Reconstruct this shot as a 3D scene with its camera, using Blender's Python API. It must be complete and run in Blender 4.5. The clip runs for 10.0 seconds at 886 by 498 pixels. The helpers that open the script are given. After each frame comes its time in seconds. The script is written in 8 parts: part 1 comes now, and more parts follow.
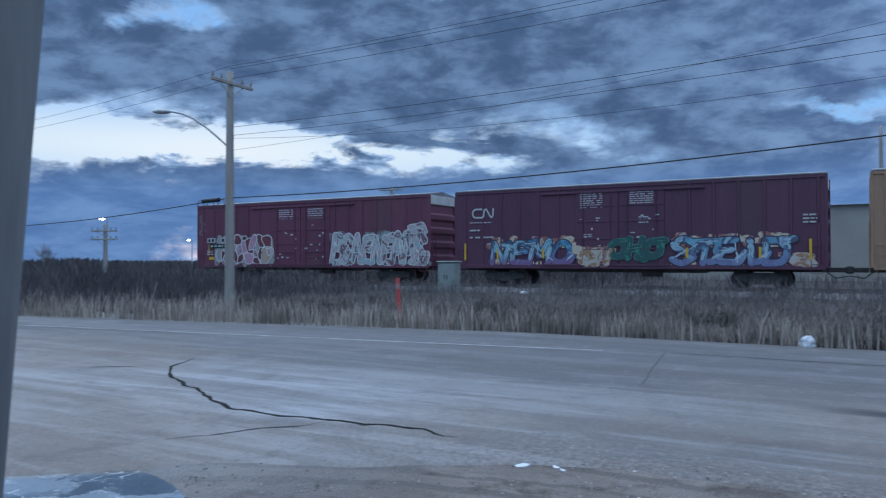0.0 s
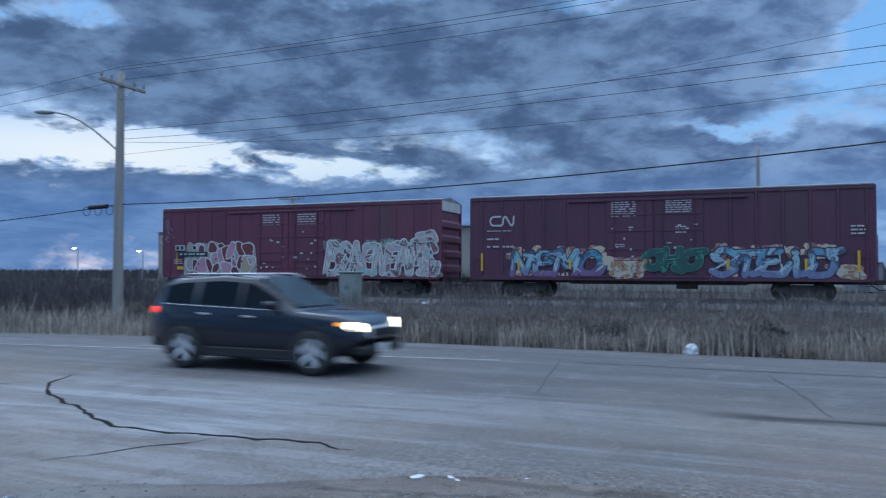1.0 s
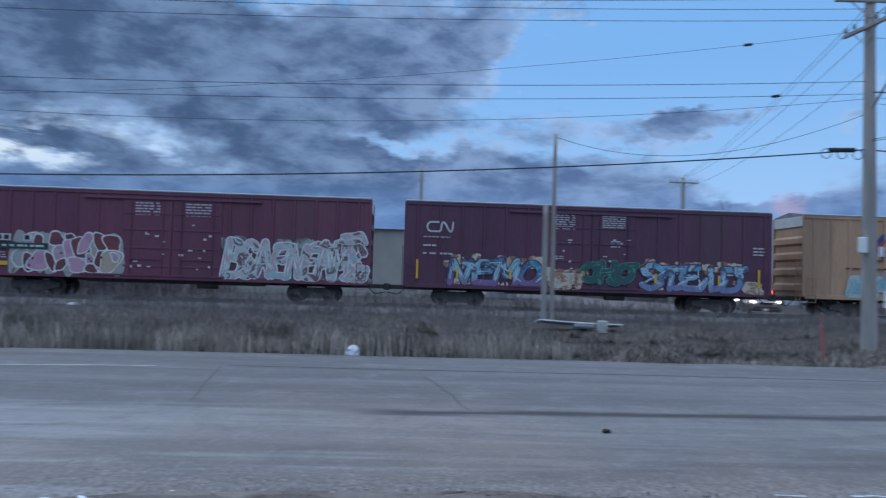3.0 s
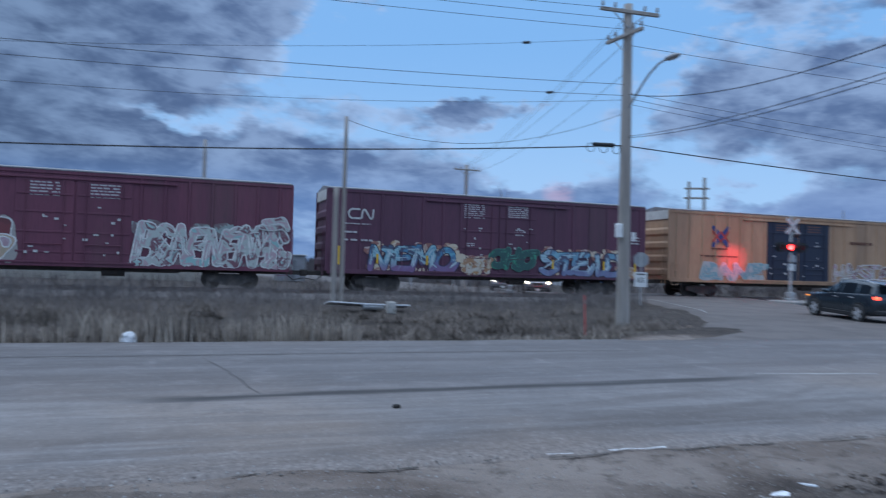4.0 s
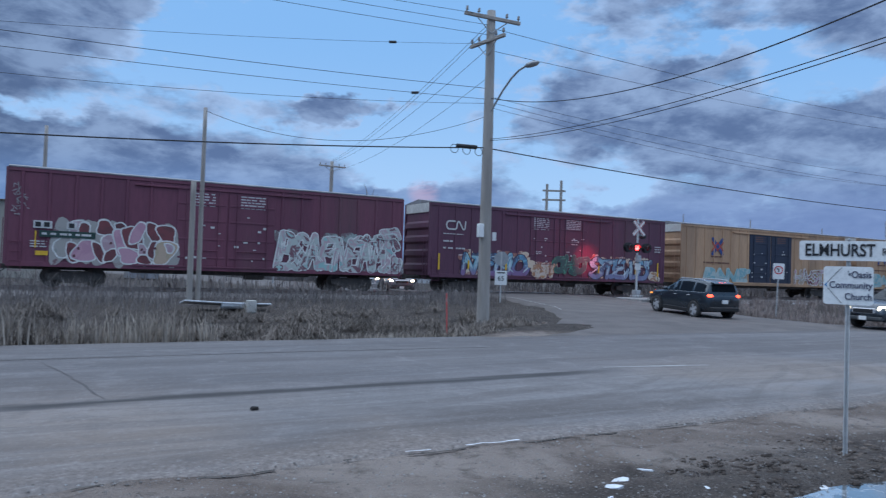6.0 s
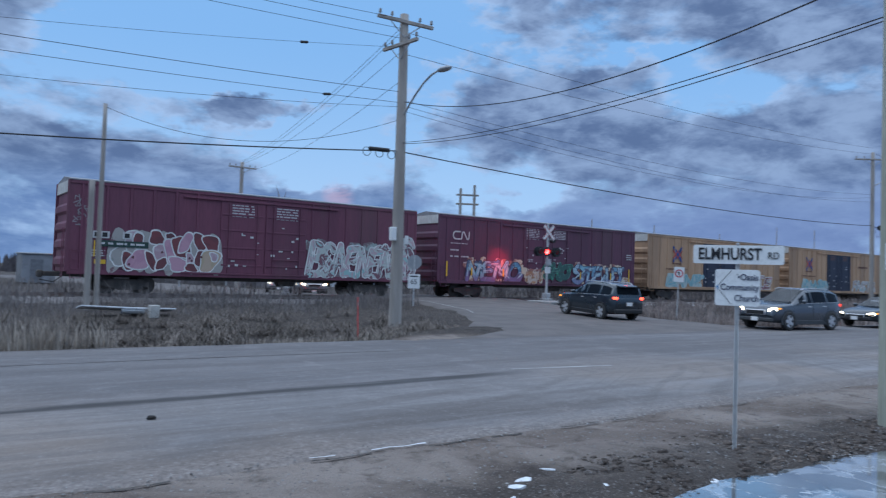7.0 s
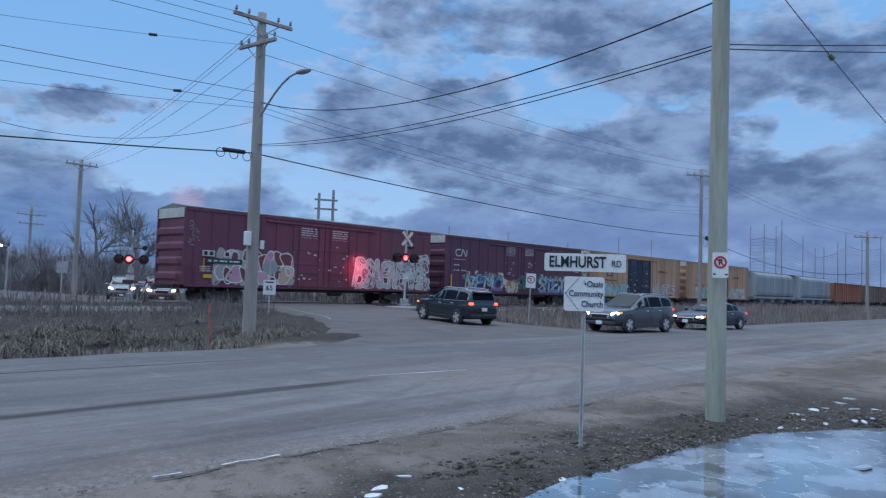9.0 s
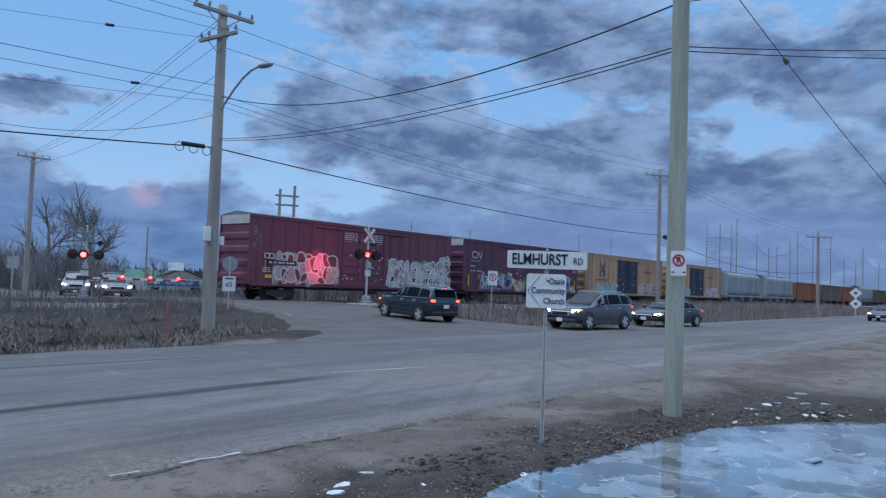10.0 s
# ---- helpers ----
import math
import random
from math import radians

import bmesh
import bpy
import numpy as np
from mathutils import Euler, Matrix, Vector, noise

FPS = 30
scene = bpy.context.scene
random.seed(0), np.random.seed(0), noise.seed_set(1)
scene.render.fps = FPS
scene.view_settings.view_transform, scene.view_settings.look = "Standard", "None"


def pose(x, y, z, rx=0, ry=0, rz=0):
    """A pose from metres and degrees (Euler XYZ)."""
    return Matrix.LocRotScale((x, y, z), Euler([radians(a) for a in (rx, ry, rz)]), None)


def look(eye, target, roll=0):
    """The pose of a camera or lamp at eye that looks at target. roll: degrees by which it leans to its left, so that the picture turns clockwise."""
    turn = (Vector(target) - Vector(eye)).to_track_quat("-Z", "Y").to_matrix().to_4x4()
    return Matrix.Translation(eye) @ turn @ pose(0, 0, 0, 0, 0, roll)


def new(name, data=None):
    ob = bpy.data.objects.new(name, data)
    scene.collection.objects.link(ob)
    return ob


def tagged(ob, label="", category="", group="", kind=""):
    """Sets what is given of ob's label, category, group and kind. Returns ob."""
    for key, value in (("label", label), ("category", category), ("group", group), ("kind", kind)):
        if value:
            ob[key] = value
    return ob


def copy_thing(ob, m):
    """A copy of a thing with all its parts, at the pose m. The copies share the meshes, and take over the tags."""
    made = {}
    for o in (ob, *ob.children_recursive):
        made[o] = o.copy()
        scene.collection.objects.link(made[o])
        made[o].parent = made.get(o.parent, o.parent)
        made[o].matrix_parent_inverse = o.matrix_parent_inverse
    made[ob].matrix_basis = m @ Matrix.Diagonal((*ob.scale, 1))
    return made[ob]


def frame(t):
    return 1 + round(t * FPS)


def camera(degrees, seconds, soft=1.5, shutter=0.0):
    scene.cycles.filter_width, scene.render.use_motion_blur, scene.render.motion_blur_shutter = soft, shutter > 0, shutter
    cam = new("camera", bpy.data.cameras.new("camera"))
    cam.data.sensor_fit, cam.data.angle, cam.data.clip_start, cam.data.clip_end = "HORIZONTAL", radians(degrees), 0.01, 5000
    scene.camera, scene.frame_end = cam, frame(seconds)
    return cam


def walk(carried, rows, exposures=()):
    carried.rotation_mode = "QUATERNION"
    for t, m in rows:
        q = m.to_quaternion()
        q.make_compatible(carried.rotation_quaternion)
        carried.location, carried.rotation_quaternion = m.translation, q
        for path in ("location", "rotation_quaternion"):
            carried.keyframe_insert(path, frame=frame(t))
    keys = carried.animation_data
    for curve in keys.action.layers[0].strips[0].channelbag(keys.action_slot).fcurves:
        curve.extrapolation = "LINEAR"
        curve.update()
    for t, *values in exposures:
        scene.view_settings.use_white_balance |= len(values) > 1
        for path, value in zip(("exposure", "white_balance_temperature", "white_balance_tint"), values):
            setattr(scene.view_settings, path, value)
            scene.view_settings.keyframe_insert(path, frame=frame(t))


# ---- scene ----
cam = camera(62.16, 10.0, soft=1.25, shutter=0.5)
EYE = 1.8
PATH = [
    (0.0, pose(-0.114, -0.046, 1.834, 90.82, 0.12, 29.50)),
    (0.5, pose(-0.072, -0.028, 1.831, 91.28, 0.13, 25.79)),
    (1.0, pose(-0.063, -0.021, 1.839, 91.64, -0.12, 21.95)),
    (1.5, pose(-0.036, 0.022, 1.840, 91.83, -0.41, 17.24)),
    (2.0, pose(-0.019, 0.035, 1.838, 91.86, -0.73, 11.38)),
    (2.5, pose(-0.002, 0.021, 1.842, 92.02, -1.13, 4.53)),
    (2.7, pose(0.012, 0.069, 1.819, 92.23, -1.38, 1.41)),
    (3.8, pose(0.035, 0.072, 1.813, 91.80, -1.89, -15.90)),
    (4.0, pose(-0.037, 0.043, 1.780, 91.45, -1.65, -19.52)),
    (4.5, pose(-0.130, -0.014, 1.802, 89.63, -1.22, -24.69)),
    (5.0, pose(-0.095, -0.014, 1.823, 90.14, -1.22, -25.30)),
    (5.5, pose(-0.054, -0.008, 1.812, 91.00, -1.62, -27.29)),
    (7.0, pose(0.069, -0.030, 1.800, 92.09, -1.87, -36.64)),
    (7.5, pose(0.119, 0.004, 1.799, 92.23, -1.74, -40.42)),
    (8.0, pose(0.124, 0.008, 1.797, 92.47, -1.73, -43.07)),
    (8.5, pose(0.115, 0.010, 1.799, 92.82, -1.85, -45.66)),
    (9.0, pose(0.096, -0.007, 1.811, 92.90, -1.89, -47.63)),
    (9.5, pose(0.098, -0.001, 1.810, 92.92, -2.03, -49.10)),
    (10.0, pose(0.074, -0.002, 1.804, 92.79, -2.08, -50.61)),
]
walk(cam, PATH, [(0.0, 0.14, 5450, 5), (2.5, 0.14, 5550, 7), (5.5, 0.27, 5950, 9), (10.0, 0.12, 5830, 8)])

# ---- sky and light ----
class Nodes:
    """Short hand for building node trees."""
    def __init__(self, tree):
        self.t = tree

    def add(self, kind):
        return self.t.nodes.new(kind)

    def put(self, sock, v):
        if isinstance(v, bpy.types.NodeSocket):
            self.t.links.new(v, sock)
        elif isinstance(v, (tuple, list)) and len(v) == 3 and sock.type == "RGBA":
            sock.default_value = (*v, 1)
        else:
            sock.default_value = v

    def math(self, op, a, b=0.0, c=0.0, clamp=False):
        n = self.add("ShaderNodeMath")
        n.operation, n.use_clamp = op, clamp
        for s, v in zip(n.inputs, (a, b, c)):
            self.put(s, v)
        return n.outputs[0]

    def vec(self, op, a, b=(0, 0, 0), scale=1.0):
        n = self.add("ShaderNodeVectorMath")
        n.operation = op
        self.put(n.inputs[0], a)
        self.put(n.inputs[1], b)
        if op == "SCALE":
            self.put(n.inputs["Scale"], scale)
        return n.outputs["Value" if op in ("DOT_PRODUCT", "LENGTH") else "Vector"]

    def noise(self, vec, scale, detail=4.0, rough=0.55, dist=0.0):
        n = self.add("ShaderNodeTexNoise")
        self.put(n.inputs["Vector"], vec)
        for k, v in (("Scale", scale), ("Detail", detail), ("Roughness", rough), ("Distortion", dist)):
            n.inputs[k].default_value = v
        return n.outputs["Fac"]

    def step(self, v, lo, hi):
        n = self.add("ShaderNodeMapRange")
        n.interpolation_type = "SMOOTHSTEP"
        for k, x in (("Value", v), ("From Min", lo), ("From Max", hi)):
            self.put(n.inputs[k], x)
        return n.outputs["Result"]

    def mix(self, f, a, b, kind="MIX"):
        n = self.add("ShaderNodeMix")
        n.data_type, n.blend_type = "RGBA", kind
        self.put(n.inputs[0], f)
        self.put(n.inputs[6], a)
        self.put(n.inputs[7], b)
        return n.outputs[2]


def azel(az, el):
    a, e = radians(az), radians(el)
    return (math.sin(a) * math.cos(e), math.cos(a) * math.cos(e), math.sin(e))


def make_world():
    w = bpy.data.worlds.new("dusk_sky")
    scene.world = w
    w.use_nodes = True
    t = w.node_tree
    t.nodes.clear()
    N = Nodes(t)
    d = N.add("ShaderNodeTexCoord").outputs["Generated"]
    sep = N.add("ShaderNodeSeparateXYZ")
    N.put(sep.inputs[0], d)
    x, y, z = sep.outputs

    def stretched(sx, sz, at=(0, 0, 0)):
        n = N.add("ShaderNodeMapping")
        N.put(n.inputs["Vector"], d)
        n.inputs["Scale"].default_value = (sx, sx, sz)
        n.inputs["Location"].default_value = at
        return n.outputs[0]

    p = stretched(1, 2.3, (0.37, 0.81, 0.15))
    big = N.noise(p, 3.4, 4, 0.55, 0.3)
    mid = N.noise(p, 7.5, 6, 0.58, 0.25)
    fine = N.noise(p, 19.0, 8, 0.62, 0.2)
    wisp = N.noise(stretched(7, 30), 1.0, 7, 0.62, 0.5)
    # bearing and height in degrees, shaken so that the outlines of the clouds are ragged
    az = N.math("MULTIPLY", N.math("ARCTAN2", x, y), 57.2958)
    el = N.math("MULTIPLY", N.math("ARCSINE", z), 57.2958)
    wa = N.noise(stretched(1, 2.0, (3.1, 0.2, 0.9)), 9.0, 5, 0.62)
    wb = N.noise(stretched(1, 2.0, (0.4, 5.7, 2.3)), 9.0, 5, 0.62)
    azw = N.math("ADD", az, N.math("MULTIPLY", N.math("SUBTRACT", wa, 0.5), 15.0))
    elw = N.math("ADD", el, N.math("MULTIPLY", N.math("SUBTRACT", wb, 0.5), 6.0))
    total = [0.0]

    def cloud(a, e, ra, re, weight):
        """A mass of cloud (or, with a negative weight, a break) at that bearing and height."""
        u = N.math("DIVIDE", N.math("SUBTRACT", azw, a), ra)
        v = N.math("DIVIDE", N.math("SUBTRACT", elw, e), re)
        q = N.math("MULTIPLY_ADD", u, u, N.math("MULTIPLY", v, v))
        total[0] = N.math("MULTIPLY_ADD", N.math("POWER", 2.718, N.math("MULTIPLY", q, -1.0)), weight, total[0])

    # the heavy bank in the west, the bright gap under it
    cloud(-62, 15, 16, 5, 0.75)
    cloud(-34, 16, 22, 5.5, 0.9)
    cloud(-8, 14.5, 12, 4.5, 0.85)
    cloud(4, 19, 7, 3, 0.35)
    cloud(-51.5, 17.4, 5, 1.3, -0.85)
    cloud(-57, 8.5, 8, 1.5, -1.15)
    cloud(-45, 8.8, 8, 1.4, -1.05)
    cloud(-32, 8.2, 8, 1.1, -0.75)
    cloud(-48, 4.6, 22, 2.0, 0.55)
    cloud(-18, 5.5, 16, 2.4, 0.6)
    cloud(-1.0, 10.3, 3.5, 0.6, -0.55)
    cloud(3, 7.9, 10, 1.8, 1.05)
    # the clear part with one small dark cloud
    cloud(17, 15.5, 10, 6.0, -0.75)
    cloud(31, 17.5, 9, 6.0, -0.75)
    cloud(27, 9.4, 5, 1.6, -0.55)
    cloud(27, 6.9, 5, 0.7, -0.75)
    cloud(21.2, 11.7, 4.6, 1.15, 1.55)
    cloud(14.2, 15.0, 1.2, 0.9, 0.45)
    cloud(17, 6.2, 9, 1.4, 0.9)
    # the broken cover in the east
    cloud(43, 12.2, 7.5, 3.2, 0.95)
    cloud(55, 9.6, 10, 2.8, 0.7)
    cloud(51, 16.6, 4, 1.1, -0.55)
    cloud(56, 20.0, 7, 2.2, 0.6)
    cloud(41.5, 6.3, 5, 0.6, -0.5)
    cloud(60, 13.4, 5, 1.2, -0.45)
    cloud(73, 12.0, 3.0, 2.4, -0.65)
    cloud(77, 8.2, 12, 2.2, 0.6)
    cloud(72, 17.0, 12, 3.0, 0.65)
    cloud(63, 11.5, 9, 1.5, 0.35)
    fbm = N.math("ADD", N.math("MULTIPLY", big, 0.36), N.math("ADD", N.math("MULTIPLY", mid, 0.44), N.math("MULTIPLY", fine, 0.20)))
    n = N.math("ADD", N.math("MULTIPLY", N.math("SUBTRACT", fbm, 0.47), 4.2), N.math("MULTIPLY", total[0], 0.85))
    n = N.math("SUBTRACT", n, N.math("MULTIPLY", N.step(z, 0.42, 0.62), 0.8))
    west = N.step(N.vec("DOT_PRODUCT", d, azel(-46, 8)), math.cos(radians(36)), math.cos(radians(14)))
    lo = N.math("DIVIDE", N.math("SUBTRACT", z, 0.145), 0.040)
    gap = N.math("MULTIPLY", N.math("POWER", 2.718, N.math("MULTIPLY", N.math("MULTIPLY", lo, lo), -1.0)), west)
    low = N.step(N.math("MULTIPLY", z, -1.0), -0.145, -0.07)
    n = N.math("ADD", n, N.math("MULTIPLY", low, 0.45))
    n = N.math("ADD", n, N.math("MULTIPLY", gap, N.math("MULTIPLY", N.math("SUBTRACT", wisp, 0.50), 4.0)))
    cover = N.step(n, -0.10, 0.16)
    thick = N.step(n, 0.02, 0.50)
    east = N.step(x, 0.50, 0.9)
    nish = N.add("ShaderNodeTexSky")
    nish.sky_type, nish.sun_disc = "NISHITA", False
    nish.sun_elevation, nish.sun_rotation = radians(4), radians(-46)
    blue = N.mix(N.step(z, 0.03, 0.32), (0.35, 0.51, 0.72), (0.21, 0.395, 0.67))
    blue = N.mix(N.step(z, 0.40, 0.75), blue, (0.95, 1.08, 1.28))
    blue = N.mix(N.math("MULTIPLY", gap, 0.95), blue, (0.62, 0.67, 0.70))
    blue = N.mix(0.008, blue, nish.outputs[0], "ADD")
    # the undersides: dark rolls with paler folds between them
    fold = N.math("ADD", N.math("MULTIPLY", N.noise(p, 11.0, 7, 0.6, 0.3), 0.65), N.math("MULTIPLY", fine, 0.35))
    grey = N.mix(N.step(fold, 0.38, 0.63), (0.066, 0.099, 0.176), (0.168, 0.235, 0.355))
    pale = N.mix(N.step(fold, 0.38, 0.62), (0.110, 0.165, 0.300), (0.275, 0.365, 0.54))
    grey = N.mix(N.math("MULTIPLY", N.step(az, -18.0, 14.0), 0.75), grey, pale)
    grey = N.mix(N.math("MULTIPLY", low, 0.70), grey, N.mix(N.step(wisp, 0.40, 0.62), (0.105, 0.190, 0.385), (0.175, 0.275, 0.48)))
    grey = N.mix(N.math("MULTIPLY", N.math("MULTIPLY", low, east), 0.4), grey, (0.22, 0.27, 0.45))
    grey = N.mix(N.step(z, 0.40, 0.75), grey, (0.60, 0.68, 0.80))
    lining = N.mix(N.math("MULTIPLY", N.step(fine, 0.40, 0.58), 0.7), N.mix(0.55, grey, blue), (0.38, 0.50, 0.70))
    col = N.mix(cover, blue, lining)
    col = N.mix(thick, col, grey)
    # a small patch of afterglow
    pink = N.step(N.vec("DOT_PRODUCT", d, azel(28.3, 6.0)), math.cos(radians(1.5)), math.cos(radians(0.1)))
    pink = N.math("MULTIPLY", pink, N.step(wisp, 0.46, 0.62))
    col = N.mix(N.math("MULTIPLY", pink, 0.5), col, (0.52, 0.36, 0.46))
    # the ground beyond the modelled land is dark
    col = N.mix(N.step(z, -0.02, 0.0), (0.05, 0.055, 0.07), col)
    bg = N.add("ShaderNodeBackground")
    N.put(bg.inputs["Color"], col)
    bg.inputs["Strength"].default_value = 1.0
    out = N.add("ShaderNodeOutputWorld")
    t.links.new(bg.outputs[0], out.inputs[0])


make_world()
sun = new("sun", bpy.data.lights.new("sun", "SUN"))
sun.data.energy, sun.data.angle, sun.data.color = 0.5, radians(40), (0.85, 0.92, 1.0)
sun.matrix_world = look((0, 0, 50), tuple(Vector((0, 0, 50)) - Vector(azel(-60, 48))))
scene.view_settings.exposure = 0.0
# ---- materials ----
MATS = {}


def mat(name, c1, c2=None, scale=3.0, rough=0.7, metal=0.0, bump=0.2, fine=40.0, spec=0.5, dist=0.01, stain=0.0, streak=False):
    """A procedural surface: colour varied at two scales, with fine relief. Sizes in metres."""
    if name in MATS:
        return MATS[name]
    m = bpy.data.materials.new(name)
    MATS[name] = m
    m.use_nodes = True
    N = Nodes(m.node_tree)
    b = m.node_tree.nodes["Principled BSDF"]
    co = N.add("ShaderNodeTexCoord").outputs["Object"]
    if c2 is None:
        c2 = tuple(v * 0.72 for v in c1)
    src = co
    if streak:
        mp = N.add("ShaderNodeMapping")
        N.put(mp.inputs["Vector"], co)
        mp.inputs["Scale"].default_value = (1, 1, 0.12)
        src = mp.outputs[0]
    a = N.noise(src, scale, 5, 0.6, 0.3)
    f = N.noise(src, fine, 3, 0.6)
    col = N.mix(N.step(a, 0.32, 0.68), c1, c2)
    col = N.mix(N.math("MULTIPLY", N.step(f, 0.4, 0.75), 0.35), col, tuple(v * 0.6 for v in c2))
    if stain:
        s = N.noise(src, scale * 0.3, 6, 0.65, 0.6)
        col = N.mix(N.math("MULTIPLY", N.step(s, 0.5, 0.7), stain), col, (0.10, 0.085, 0.075))
    N.put(b.inputs["Base Color"], col)
    b.inputs["Metallic"].default_value = metal
    b.inputs["Specular IOR Level"].default_value = spec
    N.put(b.inputs["Roughness"], N.math("ADD", rough - 0.08, N.math("MULTIPLY", a, 0.16), clamp=True))
    if bump:
        bp = N.add("ShaderNodeBump")
        bp.inputs["Strength"].default_value = bump
        bp.inputs["Distance"].default_value = dist
        N.put(bp.inputs["Height"], f)
        N.put(b.inputs["Normal"], bp.outputs[0])
    return m


def glow(name, colour, strength):
    if name in MATS:
        return MATS[name]
    m = bpy.data.materials.new(name)
    MATS[name] = m
    m.use_nodes = True
    b = m.node_tree.nodes["Principled BSDF"]
    b.inputs["Base Color"].default_value = (*[min(1, c) for c in colour], 1)
    b.inputs["Emission Color"].default_value = (*colour, 1)
    b.inputs["Emission Strength"].default_value = strength
    return m


def paint(name, colour, rough=0.3, metal=0.0, coat=0.5):
    m = mat(name, colour, tuple(v * 0.85 for v in colour), scale=1.2, rough=rough, metal=metal, bump=0.0, stain=0.04)
    m.node_tree.nodes["Principled BSDF"].inputs["Coat Weight"].default_value = coat
    return m


def asphalt():
    """Worn, dusty asphalt with long wheel tracks, pale salt film and darker patches."""
    m = bpy.data.materials.new("asphalt")
    m.use_nodes = True
    N = Nodes(m.node_tree)
    b = m.node_tree.nodes["Principled BSDF"]
    co = N.add("ShaderNodeTexCoord").outputs["Object"]
    mp = N.add("ShaderNodeMapping")
    N.put(mp.inputs["Vector"], co)
    mp.inputs["Scale"].default_value = (0.06, 0.75, 1)
    mp.inputs["Rotation"].default_value = (0, 0, radians(2))
    lanes = N.noise(mp.outputs[0], 1.0, 6, 0.55, 0.4)
    mp2 = N.add("ShaderNodeMapping")
    N.put(mp2.inputs["Vector"], co)
    mp2.inputs["Scale"].default_value = (0.22, 1.9, 1)
    mp2.inputs["Rotation"].default_value = (0, 0, radians(-7))
    marks = N.noise(mp2.outputs[0], 1.0, 7, 0.62, 0.8)
    broad = N.noise(co, 0.16, 4, 0.5, 0.2)
    grain = N.noise(co, 55, 3, 0.7)
    grit = N.noise(co, 17, 4, 0.75)
    sep = N.add("ShaderNodeSeparateXYZ")
    N.put(sep.inputs[0], co)
    # salt film lies thick on the near lane, thin on the far one
    near = N.step(N.math("ADD", sep.outputs[1], N.math("MULTIPLY", broad, 5.0)), 14.5, 8.5)
    near = N.math("MULTIPLY", near, N.math("ADD", 0.20, N.math("MULTIPLY", N.step(sep.outputs[0], 3.0, -6.0), 0.80)))
    col = N.mix(N.step(lanes, 0.35, 0.68), (0.112, 0.098, 0.092), (0.232, 0.218, 0.215))
    col = N.mix(N.step(sep.outputs[1], 9.4, 10.6), col, N.mix(N.step(lanes, 0.35, 0.68), (0.120, 0.109, 0.108), (0.172, 0.160, 0.160)))
    # a damp dark seam where two layers of paving meet
    run = N.math("SUBTRACT", sep.outputs[1], N.math("MULTIPLY_ADD", sep.outputs[0], 0.035, 9.86))
    run = N.math("ABSOLUTE", N.math("ADD", run, N.math("MULTIPLY", N.math("SUBTRACT", marks, 0.5), 0.55)))
    seam = N.math("MULTIPLY", N.step(run, 0.30, 0.04), N.math("MULTIPLY", N.step(sep.outputs[0], -1.2, 0.3), N.step(sep.outputs[0], 10.5, 8.0)))
    film = N.math("MULTIPLY", N.math("ADD", N.math("MULTIPLY", N.step(marks, 0.42, 0.64), 0.66), 0.27), near)
    col = N.mix(film, col, (0.40, 0.39, 0.40))
    sandy = N.math("MULTIPLY", N.step(broad, 0.42, 0.60), N.step(sep.outputs[1], 13.5, 8.0))
    col = N.mix(N.math("MULTIPLY", sandy, 0.6), col, (0.250, 0.200, 0.165))
    blotch = N.noise(co, 1.3, 7, 0.66, 0.7)
    col = N.mix(N.math("MULTIPLY", N.step(blotch, 0.50, 0.66), 0.32), col, (0.105, 0.092, 0.088))
    col = N.mix(N.math("MULTIPLY", N.step(blotch, 0.47, 0.33), 0.22), col, (0.33, 0.31, 0.305))
    # scuffed arcs left by tyres turning off the road
    arc = N.math("SQRT", N.math("ADD", N.math("POWER", N.math("SUBTRACT", sep.outputs[0], 3.0), 2.0), N.math("POWER", N.math("MULTIPLY", N.math("SUBTRACT", sep.outputs[1], 22.0), 1.0), 2.0)))
    arcs = N.noise(N.vec("SCALE", co, scale=0.05), 1.0, 2, 0.5)
    rut = N.add("ShaderNodeTexNoise")
    rut.noise_dimensions = "1D"
    N.put(rut.inputs["W"], N.math("ADD", arc, N.math("MULTIPLY", arcs, 6.0)))
    rut.inputs["Scale"].default_value, rut.inputs["Detail"].default_value = 2.6, 4.0
    col = N.mix(N.math("MULTIPLY", N.math("MULTIPLY", N.step(rut.outputs["Fac"], 0.50, 0.62), N.math("MULTIPLY", N.step(sep.outputs[0], -3.0, 1.0), N.step(sep.outputs[1], 10.5, 8.8))), 0.34), col, (0.115, 0.100, 0.094))
    col = N.mix(N.math("MULTIPLY", N.step(grain, 0.45, 0.75), 0.30), col, (0.10, 0.095, 0.095))
    # gravel and earth dragged over the ragged edge
    verge = N.math("MULTIPLY", N.step(N.math("ADD", sep.outputs[1], N.math("MULTIPLY", blotch, 2.4)), 8.5, 7.3), N.step(sep.outputs[0], -5.5, -2.0))
    col = N.mix(N.math("MULTIPLY", verge, 0.75), col, N.mix(N.step(grit, 0.40, 0.62), (0.245, 0.208, 0.186), (0.135, 0.110, 0.097)))
    col = N.mix(N.math("MULTIPLY", N.step(grit, 0.54, 0.68), 0.42), col, (0.105, 0.096, 0.092))
    col = N.mix(N.math("MULTIPLY", N.step(grit, 0.44, 0.32), 0.35), col, (0.36, 0.35, 0.345))
    col = N.mix(N.math("MULTIPLY", seam, 0.95), col, (0.048, 0.043, 0.042))
    N.put(b.inputs["Base Color"], col)
    N.put(b.inputs["Roughness"], N.math("SUBTRACT", 0.86, N.math("MULTIPLY", N.step(marks, 0.4, 0.7), 0.22)))
    b.inputs["Specular IOR Level"].default_value = 0.4
